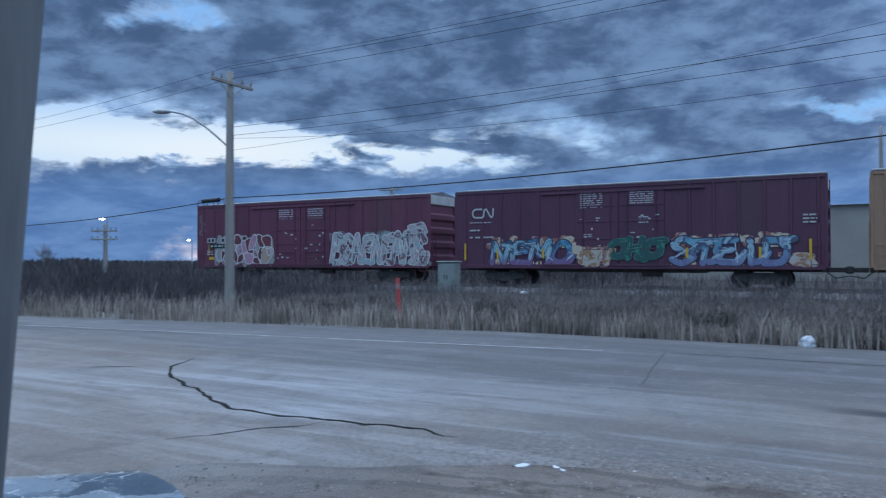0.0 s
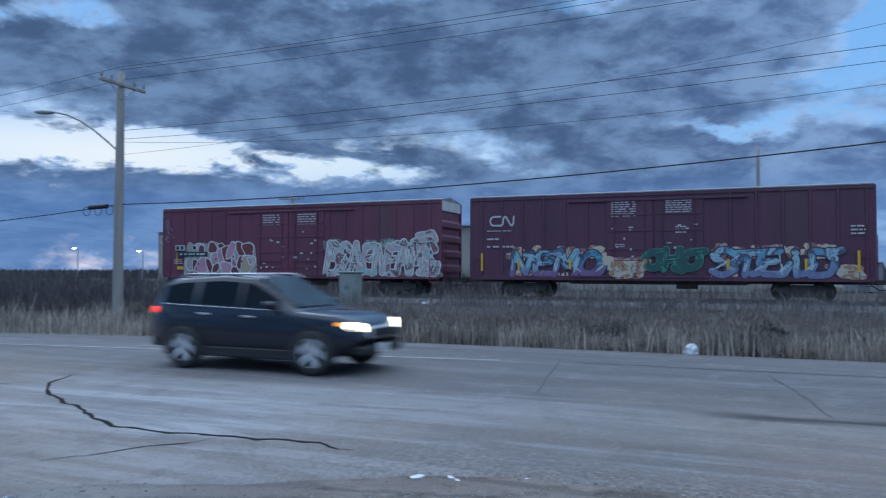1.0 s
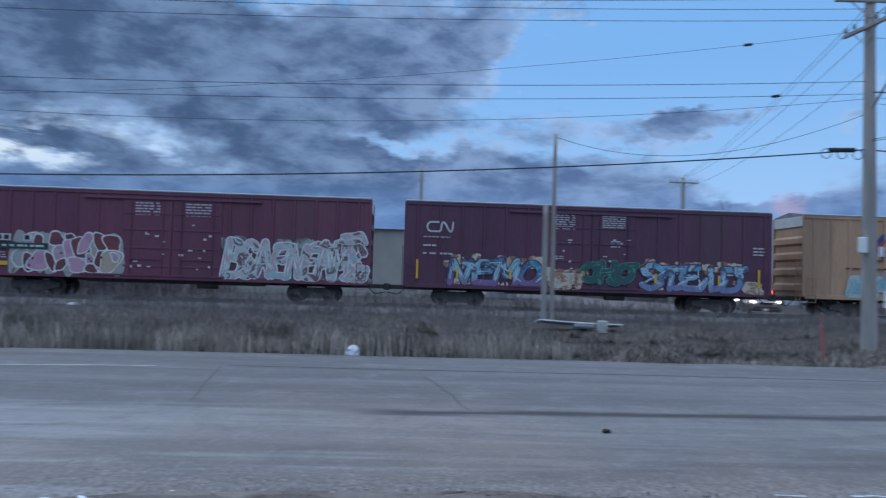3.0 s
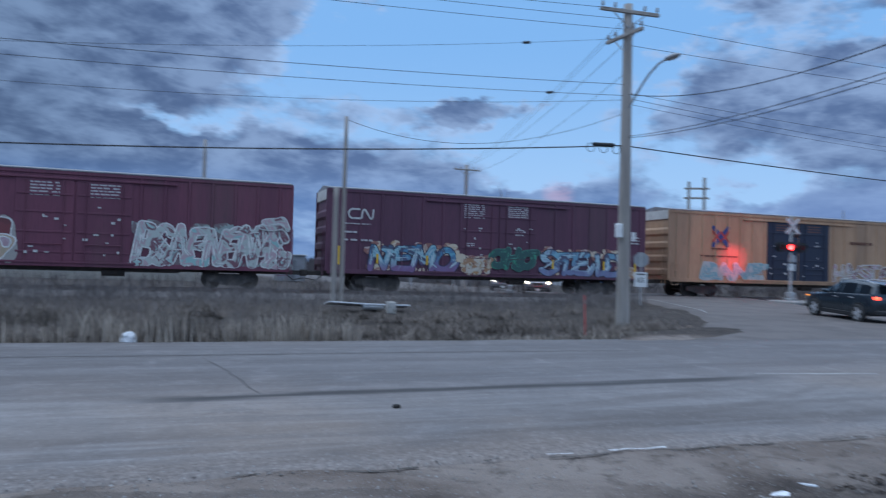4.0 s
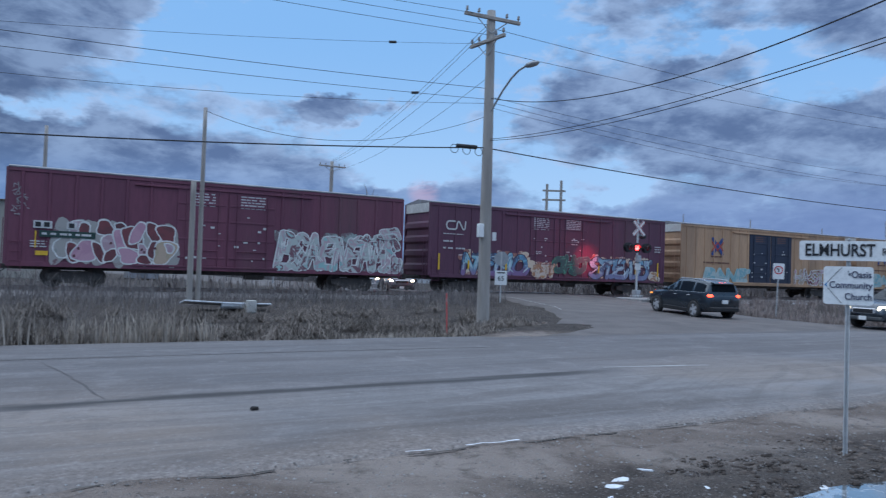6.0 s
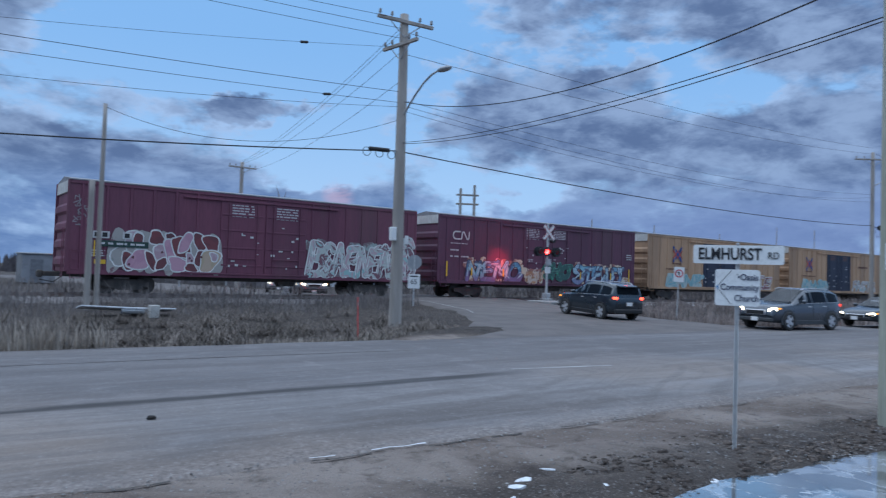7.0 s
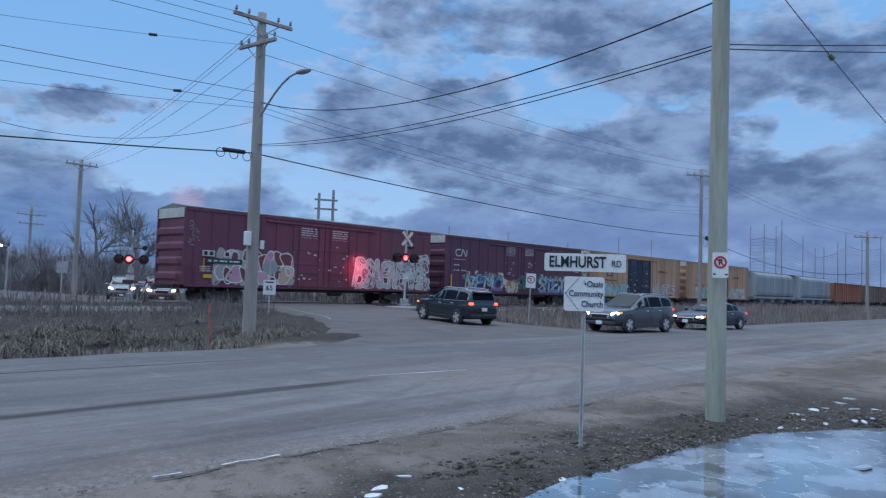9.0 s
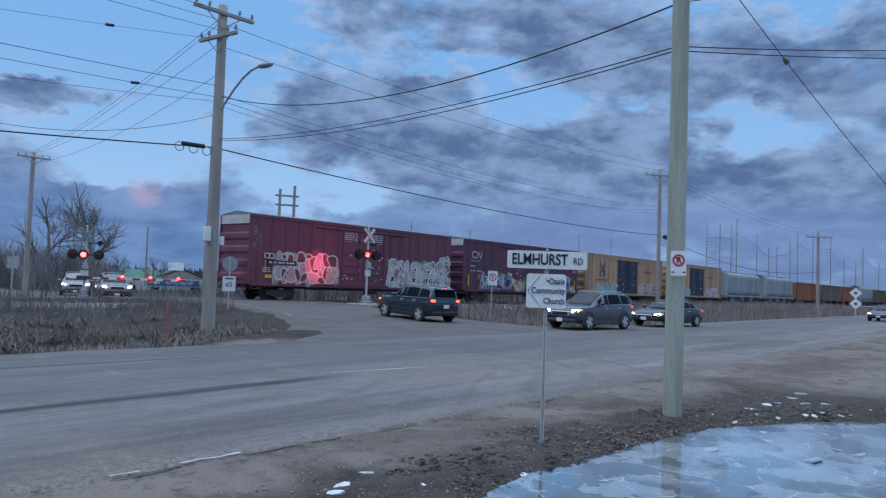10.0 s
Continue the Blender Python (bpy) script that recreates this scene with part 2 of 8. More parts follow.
    bp = N.add("ShaderNodeBump")
    bp.inputs["Strength"].default_value, bp.inputs["Distance"].default_value = 0.5, 0.008
    N.put(bp.inputs["Height"], N.math("ADD", grain, N.math("MULTIPLY", marks, 1.5)))
    N.put(b.inputs["Normal"], bp.outputs[0])
    MATS["asphalt"] = m
    return m


def earth():
    """Bare ground: brown gravel and mud, with straw-coloured dead turf and stones."""
    m = bpy.data.materials.new("earth")
    m.use_nodes = True
    N = Nodes(m.node_tree)
    b = m.node_tree.nodes["Principled BSDF"]
    co = N.add("ShaderNodeTexCoord").outputs["Object"]
    a = N.noise(co, 0.5, 6, 0.6, 0.5)
    c = N.noise(co, 2.7, 6, 0.65, 0.3)
    g = N.noise(co, 38, 3, 0.7)
    vo = N.add("ShaderNodeTexVoronoi")
    N.put(vo.inputs["Vector"], co)
    vo.inputs["Scale"].default_value = 26
    peb = N.step(vo.outputs["Distance"], 0.46, 0.14)
    col = N.mix(N.step(a, 0.35, 0.65), (0.165, 0.130, 0.110), (0.290, 0.245, 0.215))
    sep = N.add("ShaderNodeSeparateXYZ")
    N.put(sep.inputs[0], co)
    radius = N.vec("LENGTH", N.vec("SUBTRACT", co, (-1.5, -2.0, 0.0)))
    rut = N.add("ShaderNodeTexNoise")
    rut.noise_dimensions = "1D"
    N.put(rut.inputs["W"], N.math("ADD", radius, N.math("MULTIPLY", a, 0.8)))
    rut.inputs["Scale"].default_value, rut.inputs["Detail"].default_value = 3.2, 4.0
    col = N.mix(N.math("MULTIPLY", N.step(rut.outputs["Fac"], 0.50, 0.64), N.math("MULTIPLY", N.math("MULTIPLY", N.step(sep.outputs[0], 3.5, 1.0), N.step(sep.outputs[1], 3.0, 4.8)), 0.55)), col, (0.110, 0.092, 0.082))
    dust = N.math("MULTIPLY", N.step(N.math("ADD", sep.outputs[0], N.math("MULTIPLY", a, 3.0)), -1.0, -5.5), N.step(N.math("ADD", sep.outputs[1], N.math("MULTIPLY", c, 1.2)), 3.0, 5.2))
    col = N.mix(N.math("MULTIPLY", dust, 0.72), col, (0.36, 0.35, 0.348))
    col = N.mix(N.math("MULTIPLY", N.step(c, 0.50, 0.70), N.math("MULTIPLY_ADD", dust, -0.5, 0.75)), col, (0.085, 0.066, 0.055))
    wet = N.math("MULTIPLY", N.math("MULTIPLY", N.step(sep.outputs[0], 2.0, 4.5), N.step(sep.outputs[0], 18.0, 14.0)), N.step(N.math("ADD", sep.outputs[1], N.math("MULTIPLY", N.math("ADD", c, a), 1.5)), 7.1, 6.0))
    # dark brown ditch soil, darkened further to paint in the ditch's shade
    ditch = N.step(N.math("ADD", sep.outputs[1], c), 17.2, 18.2)
    col = N.mix(N.math("MAXIMUM", N.math("MULTIPLY", wet, 0.85), N.math("MULTIPLY", ditch, 0.95)), col, N.mix(N.step(N.math("MULTIPLY_ADD", c, 0.5, N.math("MULTIPLY", g, 0.5)), 0.42, 0.64), (0.036, 0.030, 0.027), (0.112, 0.090, 0.076)))
    col = N.mix(N.math("MULTIPLY", peb, N.math("MULTIPLY", N.step(g, 0.47, 0.66), 0.75)), col, (0.38, 0.36, 0.35))
    N.put(b.inputs["Base Color"], col)
    b.inputs["Roughness"].default_value = 0.93
    b.inputs["Specular IOR Level"].default_value = 0.25
    bp = N.add("ShaderNodeBump")
    bp.inputs["Strength"].default_value, bp.inputs["Distance"].default_value = 0.9, 0.035
    N.put(bp.inputs["Height"], N.math("ADD", N.math("MULTIPLY", peb, 0.4), N.math("ADD", g, c)))
    N.put(b.inputs["Normal"], bp.outputs[0])
    MATS["earth"] = m
    return m


def ice_water():
    """A meltwater pool with thin broken ice: wet plates of uneven height with pale broken rims, and open water."""
    m = bpy.data.materials.new("pool_ice")
    m.use_nodes = True
    N = Nodes(m.node_tree)
    b = m.node_tree.nodes["Principled BSDF"]
    co = N.add("ShaderNodeTexCoord").outputs["Object"]
    wob = N.noise(co, 1.1, 5, 0.6)
    n = N.noise(co, 3.4, 7, 0.66, 1.2)
    fine = N.noise(co, 12, 5, 0.6, 0.6)
    bent = N.vec("ADD", co, N.vec("SCALE", N.vec("SUBTRACT", N.mix(1.0, (0, 0, 0), n), (0.5, 0.5, 0.5)), scale=0.5))

    def shards(scale, feature):
        v = N.add("ShaderNodeTexVoronoi")
        v.feature = feature
        N.put(v.inputs["Vector"], bent)
        v.inputs["Scale"].default_value = scale
        return v.outputs

    cell = N.add("ShaderNodeSeparateColor")
    N.put(cell.inputs[0], shards(2.3, "F1")["Color"])
    rim = N.step(shards(2.3, "DISTANCE_TO_EDGE")["Distance"], 0.030, 0.006)
    rim = N.math("MULTIPLY", rim, N.step(n, 0.42, 0.58))
    plate = N.step(N.math("ADD", N.math("MULTIPLY", cell.outputs[0], 0.35), N.math("MULTIPLY", wob, 0.65)), 0.44, 0.56)
    col = N.mix(plate, (0.075, 0.090, 0.100), N.mix(fine, (0.20, 0.225, 0.245), (0.36, 0.395, 0.425)))
    col = N.mix(N.math("MULTIPLY", rim, 0.75), col, (0.62, 0.66, 0.70))
    N.put(b.inputs["Base Color"], col)
    N.put(b.inputs["Roughness"], N.math("ADD", 0.02, N.math("ADD", N.math("MULTIPLY", plate, 0.09), N.math("MULTIPLY", rim, 0.3))))
    b.inputs["Coat Weight"].default_value, b.inputs["Coat Roughness"].default_value, b.inputs["Coat IOR"].default_value = 1.0, 0.03, 1.6
    b.inputs["IOR"].default_value = 1.33
    b.inputs["Specular IOR Level"].default_value = 0.9
    bp = N.add("ShaderNodeBump")
    bp.inputs["Strength"].default_value, bp.inputs["Distance"].default_value = 0.35, 0.012
    N.put(bp.inputs["Height"], N.math("ADD", N.math("MULTIPLY", plate, 0.6), N.math("ADD", N.math("MULTIPLY", fine, 0.4), N.math("MULTIPLY", rim, 0.8))))
    N.put(b.inputs["Normal"], bp.outputs[0])
    MATS["pool_ice"] = m
    return m


def straw(name, ca, cb):
    m = bpy.data.materials.new(name)
    m.use_nodes = True
    N = Nodes(m.node_tree)
    b = m.node_tree.nodes["Principled BSDF"]
    isl = N.add("ShaderNodeNewGeometry").outputs["Random Per Island"]
    co = N.add("ShaderNodeTexCoord").outputs["Object"]
    n = N.noise(co, 0.35, 4, 0.6)
    col = N.mix(isl, ca, cb)
    col = N.mix(N.math("MULTIPLY", N.step(n, 0.45, 0.65), 0.6), col, tuple(v * 0.55 for v in ca))
    N.put(b.inputs["Base Color"], col)
    b.inputs["Roughness"].default_value = 0.9
    b.inputs["Specular IOR Level"].default_value = 0.15
    MATS[name] = m
    return m


M_ASPHALT, M_EARTH, M_ICE = asphalt(), earth(), ice_water()
M_STRAW = straw("dead_grass", (0.20, 0.170, 0.145), (0.66, 0.575, 0.485))
M_BRUSH = straw("dead_brush", (0.140, 0.125, 0.124), (0.325, 0.288, 0.266))
M_THICKET = straw("dark_thicket", (0.076, 0.067, 0.072), (0.162, 0.141, 0.141))
M_BARK = mat("bark", (0.17, 0.152, 0.144), (0.26, 0.235, 0.225), 4, 0.9, bump=0.6, dist=0.03)
M_WOOD = mat("weathered_pole_wood", (0.29, 0.262, 0.235), (0.41, 0.375, 0.34), 2.5, 0.85, bump=0.7, fine=22, dist=0.02, streak=True)
M_GREENWOOD = mat("treated_pole_wood", (0.43, 0.435, 0.355), (0.31, 0.315, 0.25), 3, 0.82, bump=0.7, fine=26, dist=0.015, streak=True, stain=0.25)
# darker copy of M_WOOD: the shaded side of one pole put into its colour
M_SHADED_WOOD = mat("shaded_pole_wood", (0.150, 0.150, 0.152), (0.215, 0.212, 0.212), 2.5, 0.85, bump=0.7, fine=22, dist=0.02, streak=True)
M_GALV = mat("galvanised_steel", (0.46, 0.47, 0.48), (0.34, 0.35, 0.36), 8, 0.5, 0.25, 0.1)
M_WIRE = mat("black_cable", (0.05, 0.05, 0.056), rough=0.6, bump=0)
M_BLACK = mat("black_plastic", (0.022, 0.022, 0.024), rough=0.55, bump=0.1)
M_DARK = mat("grimy_black_steel", (0.062, 0.056, 0.053), (0.105, 0.090, 0.078), 3, 0.75, 0.2, 0.4)
M_RAIL = mat("rail_steel", (0.20, 0.13, 0.10), (0.32, 0.27, 0.25), 4, 0.5, 0.6, 0.2)
M_TIE = mat("creosoted_tie", (0.075, 0.060, 0.050), (0.12, 0.10, 0.085), 3, 0.9, bump=0.6)
M_BALLAST = mat("ballast_stone", (0.235, 0.208, 0.198), (0.345, 0.318, 0.305), 9, 0.92, bump=1.0, fine=22, dist=0.05)
M_CONC = mat("concrete", (0.38, 0.37, 0.355), (0.29, 0.28, 0.27), 2, 0.88, bump=0.4)
M_WHITE = mat("white_sheeting", (0.84, 0.84, 0.82), (0.77, 0.77, 0.755), 3, 0.45, bump=0)
# dark colour for the painted shadow under the asphalt's lip
M_LIP_SHADE = mat("lip_shade", (0.055, 0.048, 0.043), (0.11, 0.095, 0.085), 5, 0.95, bump=0.8, fine=30, dist=0.02)
M_ROADPAINT = mat("worn_white_road_paint", (0.50, 0.49, 0.48), (0.28, 0.27, 0.265), 1.6, 0.8, bump=0.2)
M_SNOW = mat("dirty_snow", (0.80, 0.82, 0.85), (0.62, 0.63, 0.65), 6, 0.6, bump=0.6, fine=25, dist=0.02)
M_OXIDE = mat("oxide_red_car_paint", (0.185, 0.056, 0.090), (0.142, 0.046, 0.076), 0.8, 0.62, bump=0.12, fine=14, stain=0.35, streak=True)
M_OXIDE2 = mat("dark_brown_car_paint", (0.130, 0.048, 0.082), (0.105, 0.043, 0.072), 0.8, 0.6, bump=0.12, fine=14, stain=0.3, streak=True)
M_TAN = mat("tan_yellow_car_paint", (0.55, 0.345, 0.205), (0.45, 0.275, 0.160), 0.9, 0.6, bump=0.1, fine=14, stain=0.35, streak=True)
M_NAVY = mat("navy_door_paint", (0.022, 0.030, 0.060), (0.030, 0.036, 0.060), 1.0, 0.55, bump=0.1)
M_GREYCAR = mat("grey_hopper_paint", (0.33, 0.36, 0.38), (0.25, 0.275, 0.29), 0.9, 0.62, bump=0.1, stain=0.4, streak=True)
M_RUST = mat("rusty_orange_car_paint", (0.42, 0.15, 0.075), (0.27, 0.10, 0.06), 0.9, 0.7, bump=0.15, stain=0.4, streak=True)
M_BROWN = mat("faded_brown_car_paint", (0.24, 0.17, 0.13), (0.17, 0.12, 0.095), 0.9, 0.7, bump=0.15, stain=0.4, streak=True)
M_FAINT = mat("faint_stencil_paint", (0.62, 0.60, 0.60), (0.48, 0.46, 0.46), 5, 0.65, bump=0)
M_STENCIL = mat("white_stencil_paint", (0.66, 0.65, 0.63), (0.50, 0.49, 0.48), 5, 0.6, bump=0)
M_YELLOW = mat("yellow_reflective_tape", (0.80, 0.50, 0.04), (0.70, 0.42, 0.03), 5, 0.4, bump=0)
M_REDSTAKE = mat("faded_red_plastic", (0.62, 0.095, 0.090), (0.50, 0.08, 0.075), 4, 0.6, bump=0.1)
M_RUBBER = mat("tyre_rubber", (0.025, 0.025, 0.026), (0.05, 0.048, 0.046), 6, 0.85, bump=0.3)
M_ALLOY = mat("alloy_rim", (0.66, 0.66, 0.67), (0.55, 0.55, 0.56), 6, 0.42, 0.5, 0)
M_RED = glow("red_signal", (1.0, 0.012, 0.010), 45.0)
M_HEAD = glow("headlight", (1.0, 0.86, 0.62), 6.0)
M_TAIL = glow("tail_light", (1.0, 0.06, 0.03), 1.1)
M_BRAKE = glow("brake_light", (1.0, 0.07, 0.03), 4.0)
M_AMBER = glow("amber_marker", (1.0, 0.35, 0.04), 1.2)
M_LAMP = glow("street_light", (1.0, 0.95, 0.80), 9.0)


def glass(name="tinted_glass", col=(0.012, 0.016, 0.022), rough=0.06):
    if name in MATS:
        return MATS[name]
    m = bpy.data.materials.new(name)
    MATS[name] = m
    m.use_nodes = True
    b = m.node_tree.nodes["Principled BSDF"]
    b.inputs["Base Color"].default_value = (*col, 1)
    b.inputs["Roughness"].default_value = rough
    b.inputs["Specular IOR Level"].default_value = 0.3
    b.inputs["IOR"].default_value = 1.18
    return m


M_GLASS = glass()
M_SCREEN = glass("windscreen_glass", (0.03, 0.04, 0.05), 0.08)
M_SCREEN.node_tree.nodes["Principled BSDF"].inputs["IOR"].default_value = 1.8
M_SCREEN.node_tree.nodes["Principled BSDF"].inputs["Specular IOR Level"].default_value = 0.5
# ---- building helpers ----
def part(name, bm, material, parent=None, label="", smooth=False):
    me = bpy.data.meshes.new(name)
    bm.to_mesh(me)
    bm.free()
    me.materials.append(material)
    if smooth:
        for f in me.polygons:
            f.use_smooth = True
    ob = new(name, me)
    if parent is not None:
        ob.parent = parent
    if label:
        tagged(ob, label)
    return ob


def raw(name, verts, faces, material, parent=None, label=""):
    me = bpy.data.meshes.new(name)
    me.from_pydata([tuple(v) for v in verts], [], [tuple(f) for f in faces])
    me.materials.append(material)
    ob = new(name, me)
    if parent is not None:
        ob.parent = parent
    if label:
        tagged(ob, label)
    return ob


def thing(name, label, category, m=None, group="", kind=""):
    ob = new(name)
    ob.empty_display_size = 0.2
    tagged(ob, label, category, group, kind)
    if m is not None:
        ob.matrix_basis = m
    return ob


def B():
    return bmesh.new()


def box(bm, a, b, bevel=0.0):
    """A box from corner a to corner b."""
    lo = [min(p, q) for p, q in zip(a, b)]
    hi = [max(p, q) for p, q in zip(a, b)]
    m = Matrix.Translation([(p + q) / 2 for p, q in zip(lo, hi)]) @ Matrix.Diagonal((*[q - p for p, q in zip(lo, hi)], 1))
    r = bmesh.ops.create_cube(bm, size=1, matrix=m)
    if bevel:
        es = list({e for v in r["verts"] for e in v.link_edges})
        bmesh.ops.bevel(bm, geom=es, offset=bevel, segments=1, affect="EDGES")
    return bm


def rod(bm, p, q, r0, r1=None, n=8, caps=True):
    """A tapered round bar from p to q."""
    p, q = Vector(p), Vector(q)
    d = q - p
    m = Matrix.Translation((p + q) / 2) @ d.to_track_quat("Z", "Y").to_matrix().to_4x4()
    bmesh.ops.create_cone(bm, cap_ends=caps, segments=n, radius1=r0, radius2=r0 if r1 is None else r1, depth=d.length, matrix=m)
    return bm


def pipe(bm, pts, r, n=6):
    for a, b in zip(pts, pts[1:]):
        rod(bm, a, b, r, r, n)
    return bm


def ball(bm, c, r, seg=12, squash=(1, 1, 1)):
    bmesh.ops.create_uvsphere(bm, u_segments=seg, v_segments=seg // 2 + 1, radius=r, matrix=Matrix.Translation(c) @ Matrix.Diagonal((*squash, 1)))
    return bm


def poly(bm, pts):
    vs = [bm.verts.new(p) for p in pts]
    return bm.faces.new(vs)


def prism(bm, pts, off):
    """A flat outline pushed along off."""
    off = Vector(off)
    a = [bm.verts.new(p) for p in pts]
    b = [bm.verts.new(Vector(p) + off) for p in pts]
    bm.faces.new(a)
    bm.faces.new(list(reversed(b)))
    n = len(pts)
    for i in range(n):
        bm.faces.new((a[i], b[i], b[(i + 1) % n], a[(i + 1) % n]))
    return bm


def text_mesh(name, words, size, material, parent, m, label="", extrude=0.002, bold=0.0):
    cu = bpy.data.curves.new(name, "FONT")
    cu.body, cu.size, cu.extrude, cu.align_x, cu.align_y = words, size, extrude, "CENTER", "CENTER"
    cu.offset = bold
    tmp = bpy.data.objects.new("tmp", cu)
    scene.collection.objects.link(tmp)
    me = bpy.data.meshes.new_from_object(tmp.evaluated_get(bpy.context.evaluated_depsgraph_get()))
    bpy.data.objects.remove(tmp)
    me.materials.clear()
    me.materials.append(material)
    ob = new(name, me)
    ob.parent = parent
    ob.matrix_basis = m
    if label:
        tagged(ob, label)
    return ob


def lerp(a, b, f):
    return a + (b - a) * f


def table(v, rows):
    """Piecewise linear look-up."""
    if v <= rows[0][0]:
        return rows[0][1]
    for (a, p), (b, q) in zip(rows, rows[1:]):
        if v <= b:
            return lerp(p, q, (v - a) / (b - a))
    return rows[-1][1]
# ---- land, road, railway ----
ROAD_NEAR, ROAD_FAR = 6.4, 16.9
RAIL_Z = 0.42
TRACK_Y = 38.55


def side_left(y):
    """x of the crossing road's west edge."""
    return table(y, [(16.9, 12.5), (17.8, 13.6), (19.2, 15.4), (22, 18.0), (27, 21.0), (33, 22.8), (45, 21.5), (70, 17.0), (120, 8.0)])


def side_right(y):
    return table(y, [(16.9, 31.5), (18.5, 29.3), (22, 29.2), (30, 31.0), (36, 32.5), (45, 32.0), (70, 28.0), (120, 20.0)])


def road_rise(y):
    return table(y, [(16.0, 0.0), (22, 0.08), (30, 0.28), (35.5, RAIL_Z), (41.5, RAIL_Z), (47, 0.06), (60, -0.12)])


def land_z(x, y):
    """Height of the bare ground."""
    z = table(y, [(-40, 0.1), (2.2, 0.02), (3.6, -0.02), (5.0, 0.0), (6.2, -0.005), (16.9, -0.03), (17.4, -0.08), (19.5, -0.60), (22, -0.55), (26, 0.02),
                  (32, 0.16), (34.0, 0.10), (36.0, 0.10), (41, 0.10), (43.5, 0.05), (50, 0.0), (92, -0.2), (125, -2.1), (400, -2.2), (2500, -2.0)])
    if y > 16.9:
        l, r = side_left(min(y, 120)), side_right(min(y, 120))
        if y < 122:
            d = max(l - x, x - r, 0.0)
            f = min(1.0, d / 4.5)
            z = lerp(road_rise(y) - 0.06, z, f * f * (3 - 2 * f))
            # bank beside the crossing road at its west corner
            z += 0.30 * math.exp(-((x - l + 3.0) / 2.4) ** 2) * math.exp(-((y - 23.0) / 4.5) ** 2)
    if y < 6.0 and x > 3.0:
        # bank round the meltwater pool
        e = pool_edge(x)
        d = y - e
        z += 0.025 * math.exp(-((d - 0.75) / 0.6) ** 2) - 0.16 * (1 / (1 + math.exp(min(60, (d - 0.05) / 0.11))))
    if y < 5.5 and x < -3.2:
        d = math.hypot((x + 5.9) / 1.75, (y - 2.9) / 1.30) - 1
        z -= 0.09 / (1 + math.exp(max(-60, min(60, d / 0.10))))
    if 6.5 > y or 17.0 < y:
        k = 0.035 if y < 6.5 else 0.09
        if y < 5.6 and x > 3.5:
            z += 0.035 * noise.noise(Vector((x * 5.2, y * 5.2, 7))) + 0.025 * noise.noise(Vector((x * 2.7, y * 2.7, 2)))
        z += k * noise.noise(Vector((x * 0.6, y * 0.6, 0))) + 0.4 * k * noise.noise(Vector((x * 2.1, y * 2.1, 3)))
    return z


def pool_edge(x):
    return table(x, [(3.0, 1.0), (4.4, 3.0), (5.2, 3.72), (6.4, 3.88), (8.8, 3.68), (10.5, 3.48), (12.5, 2.5), (14, 1.4), (16, -1.5)]) + 0.10 * noise.noise(Vector((x * 1.7, 0, 5)))


def spaced(rows):
    out = []
    for a, b, s in rows:
        n = max(1, round((b - a) / s))
        out += [a + (b - a) * i / n for i in range(n)]
    return out + [rows[-1][1]]


def make_ground():
    xs = spaced([(-2500, -400, 300), (-400, -80, 40), (-80, -24, 3), (-24, -8, 0.8), (-8, 16, 0.26), (16, 34, 0.6), (34, 80, 2), (80, 400, 40), (400, 2500, 300)])
    ys = spaced([(-2500, -300, 300), (-300, -20, 40), (-20, -2, 2), (-2, 1, 0.6), (1, 6.4, 0.22), (6.4, 16.9, 3.5), (16.9, 44, 0.6), (44, 120, 6), (120, 400, 40), (400, 2500, 300)])
    vs = [(x, y, land_z(x, y)) for y in ys for x in xs]
    w = len(xs)
    fs = [(j * w + i, j * w + i + 1, (j + 1) * w + i + 1, (j + 1) * w + i) for j in range(len(ys) - 1) for i in range(w - 1)]
    ob = raw("ground", vs, fs, M_EARTH)
    for f in ob.data.polygons:
        f.use_smooth = True
    tagged(ob, "bare brown gravel and mud with dead turf", "ground", kind="structure")


def bend(x):
    """How far the road's far edge swings towards the south in the west."""
    return min(0.0, 0.165 * (max(x, -40.0) + 7.5))


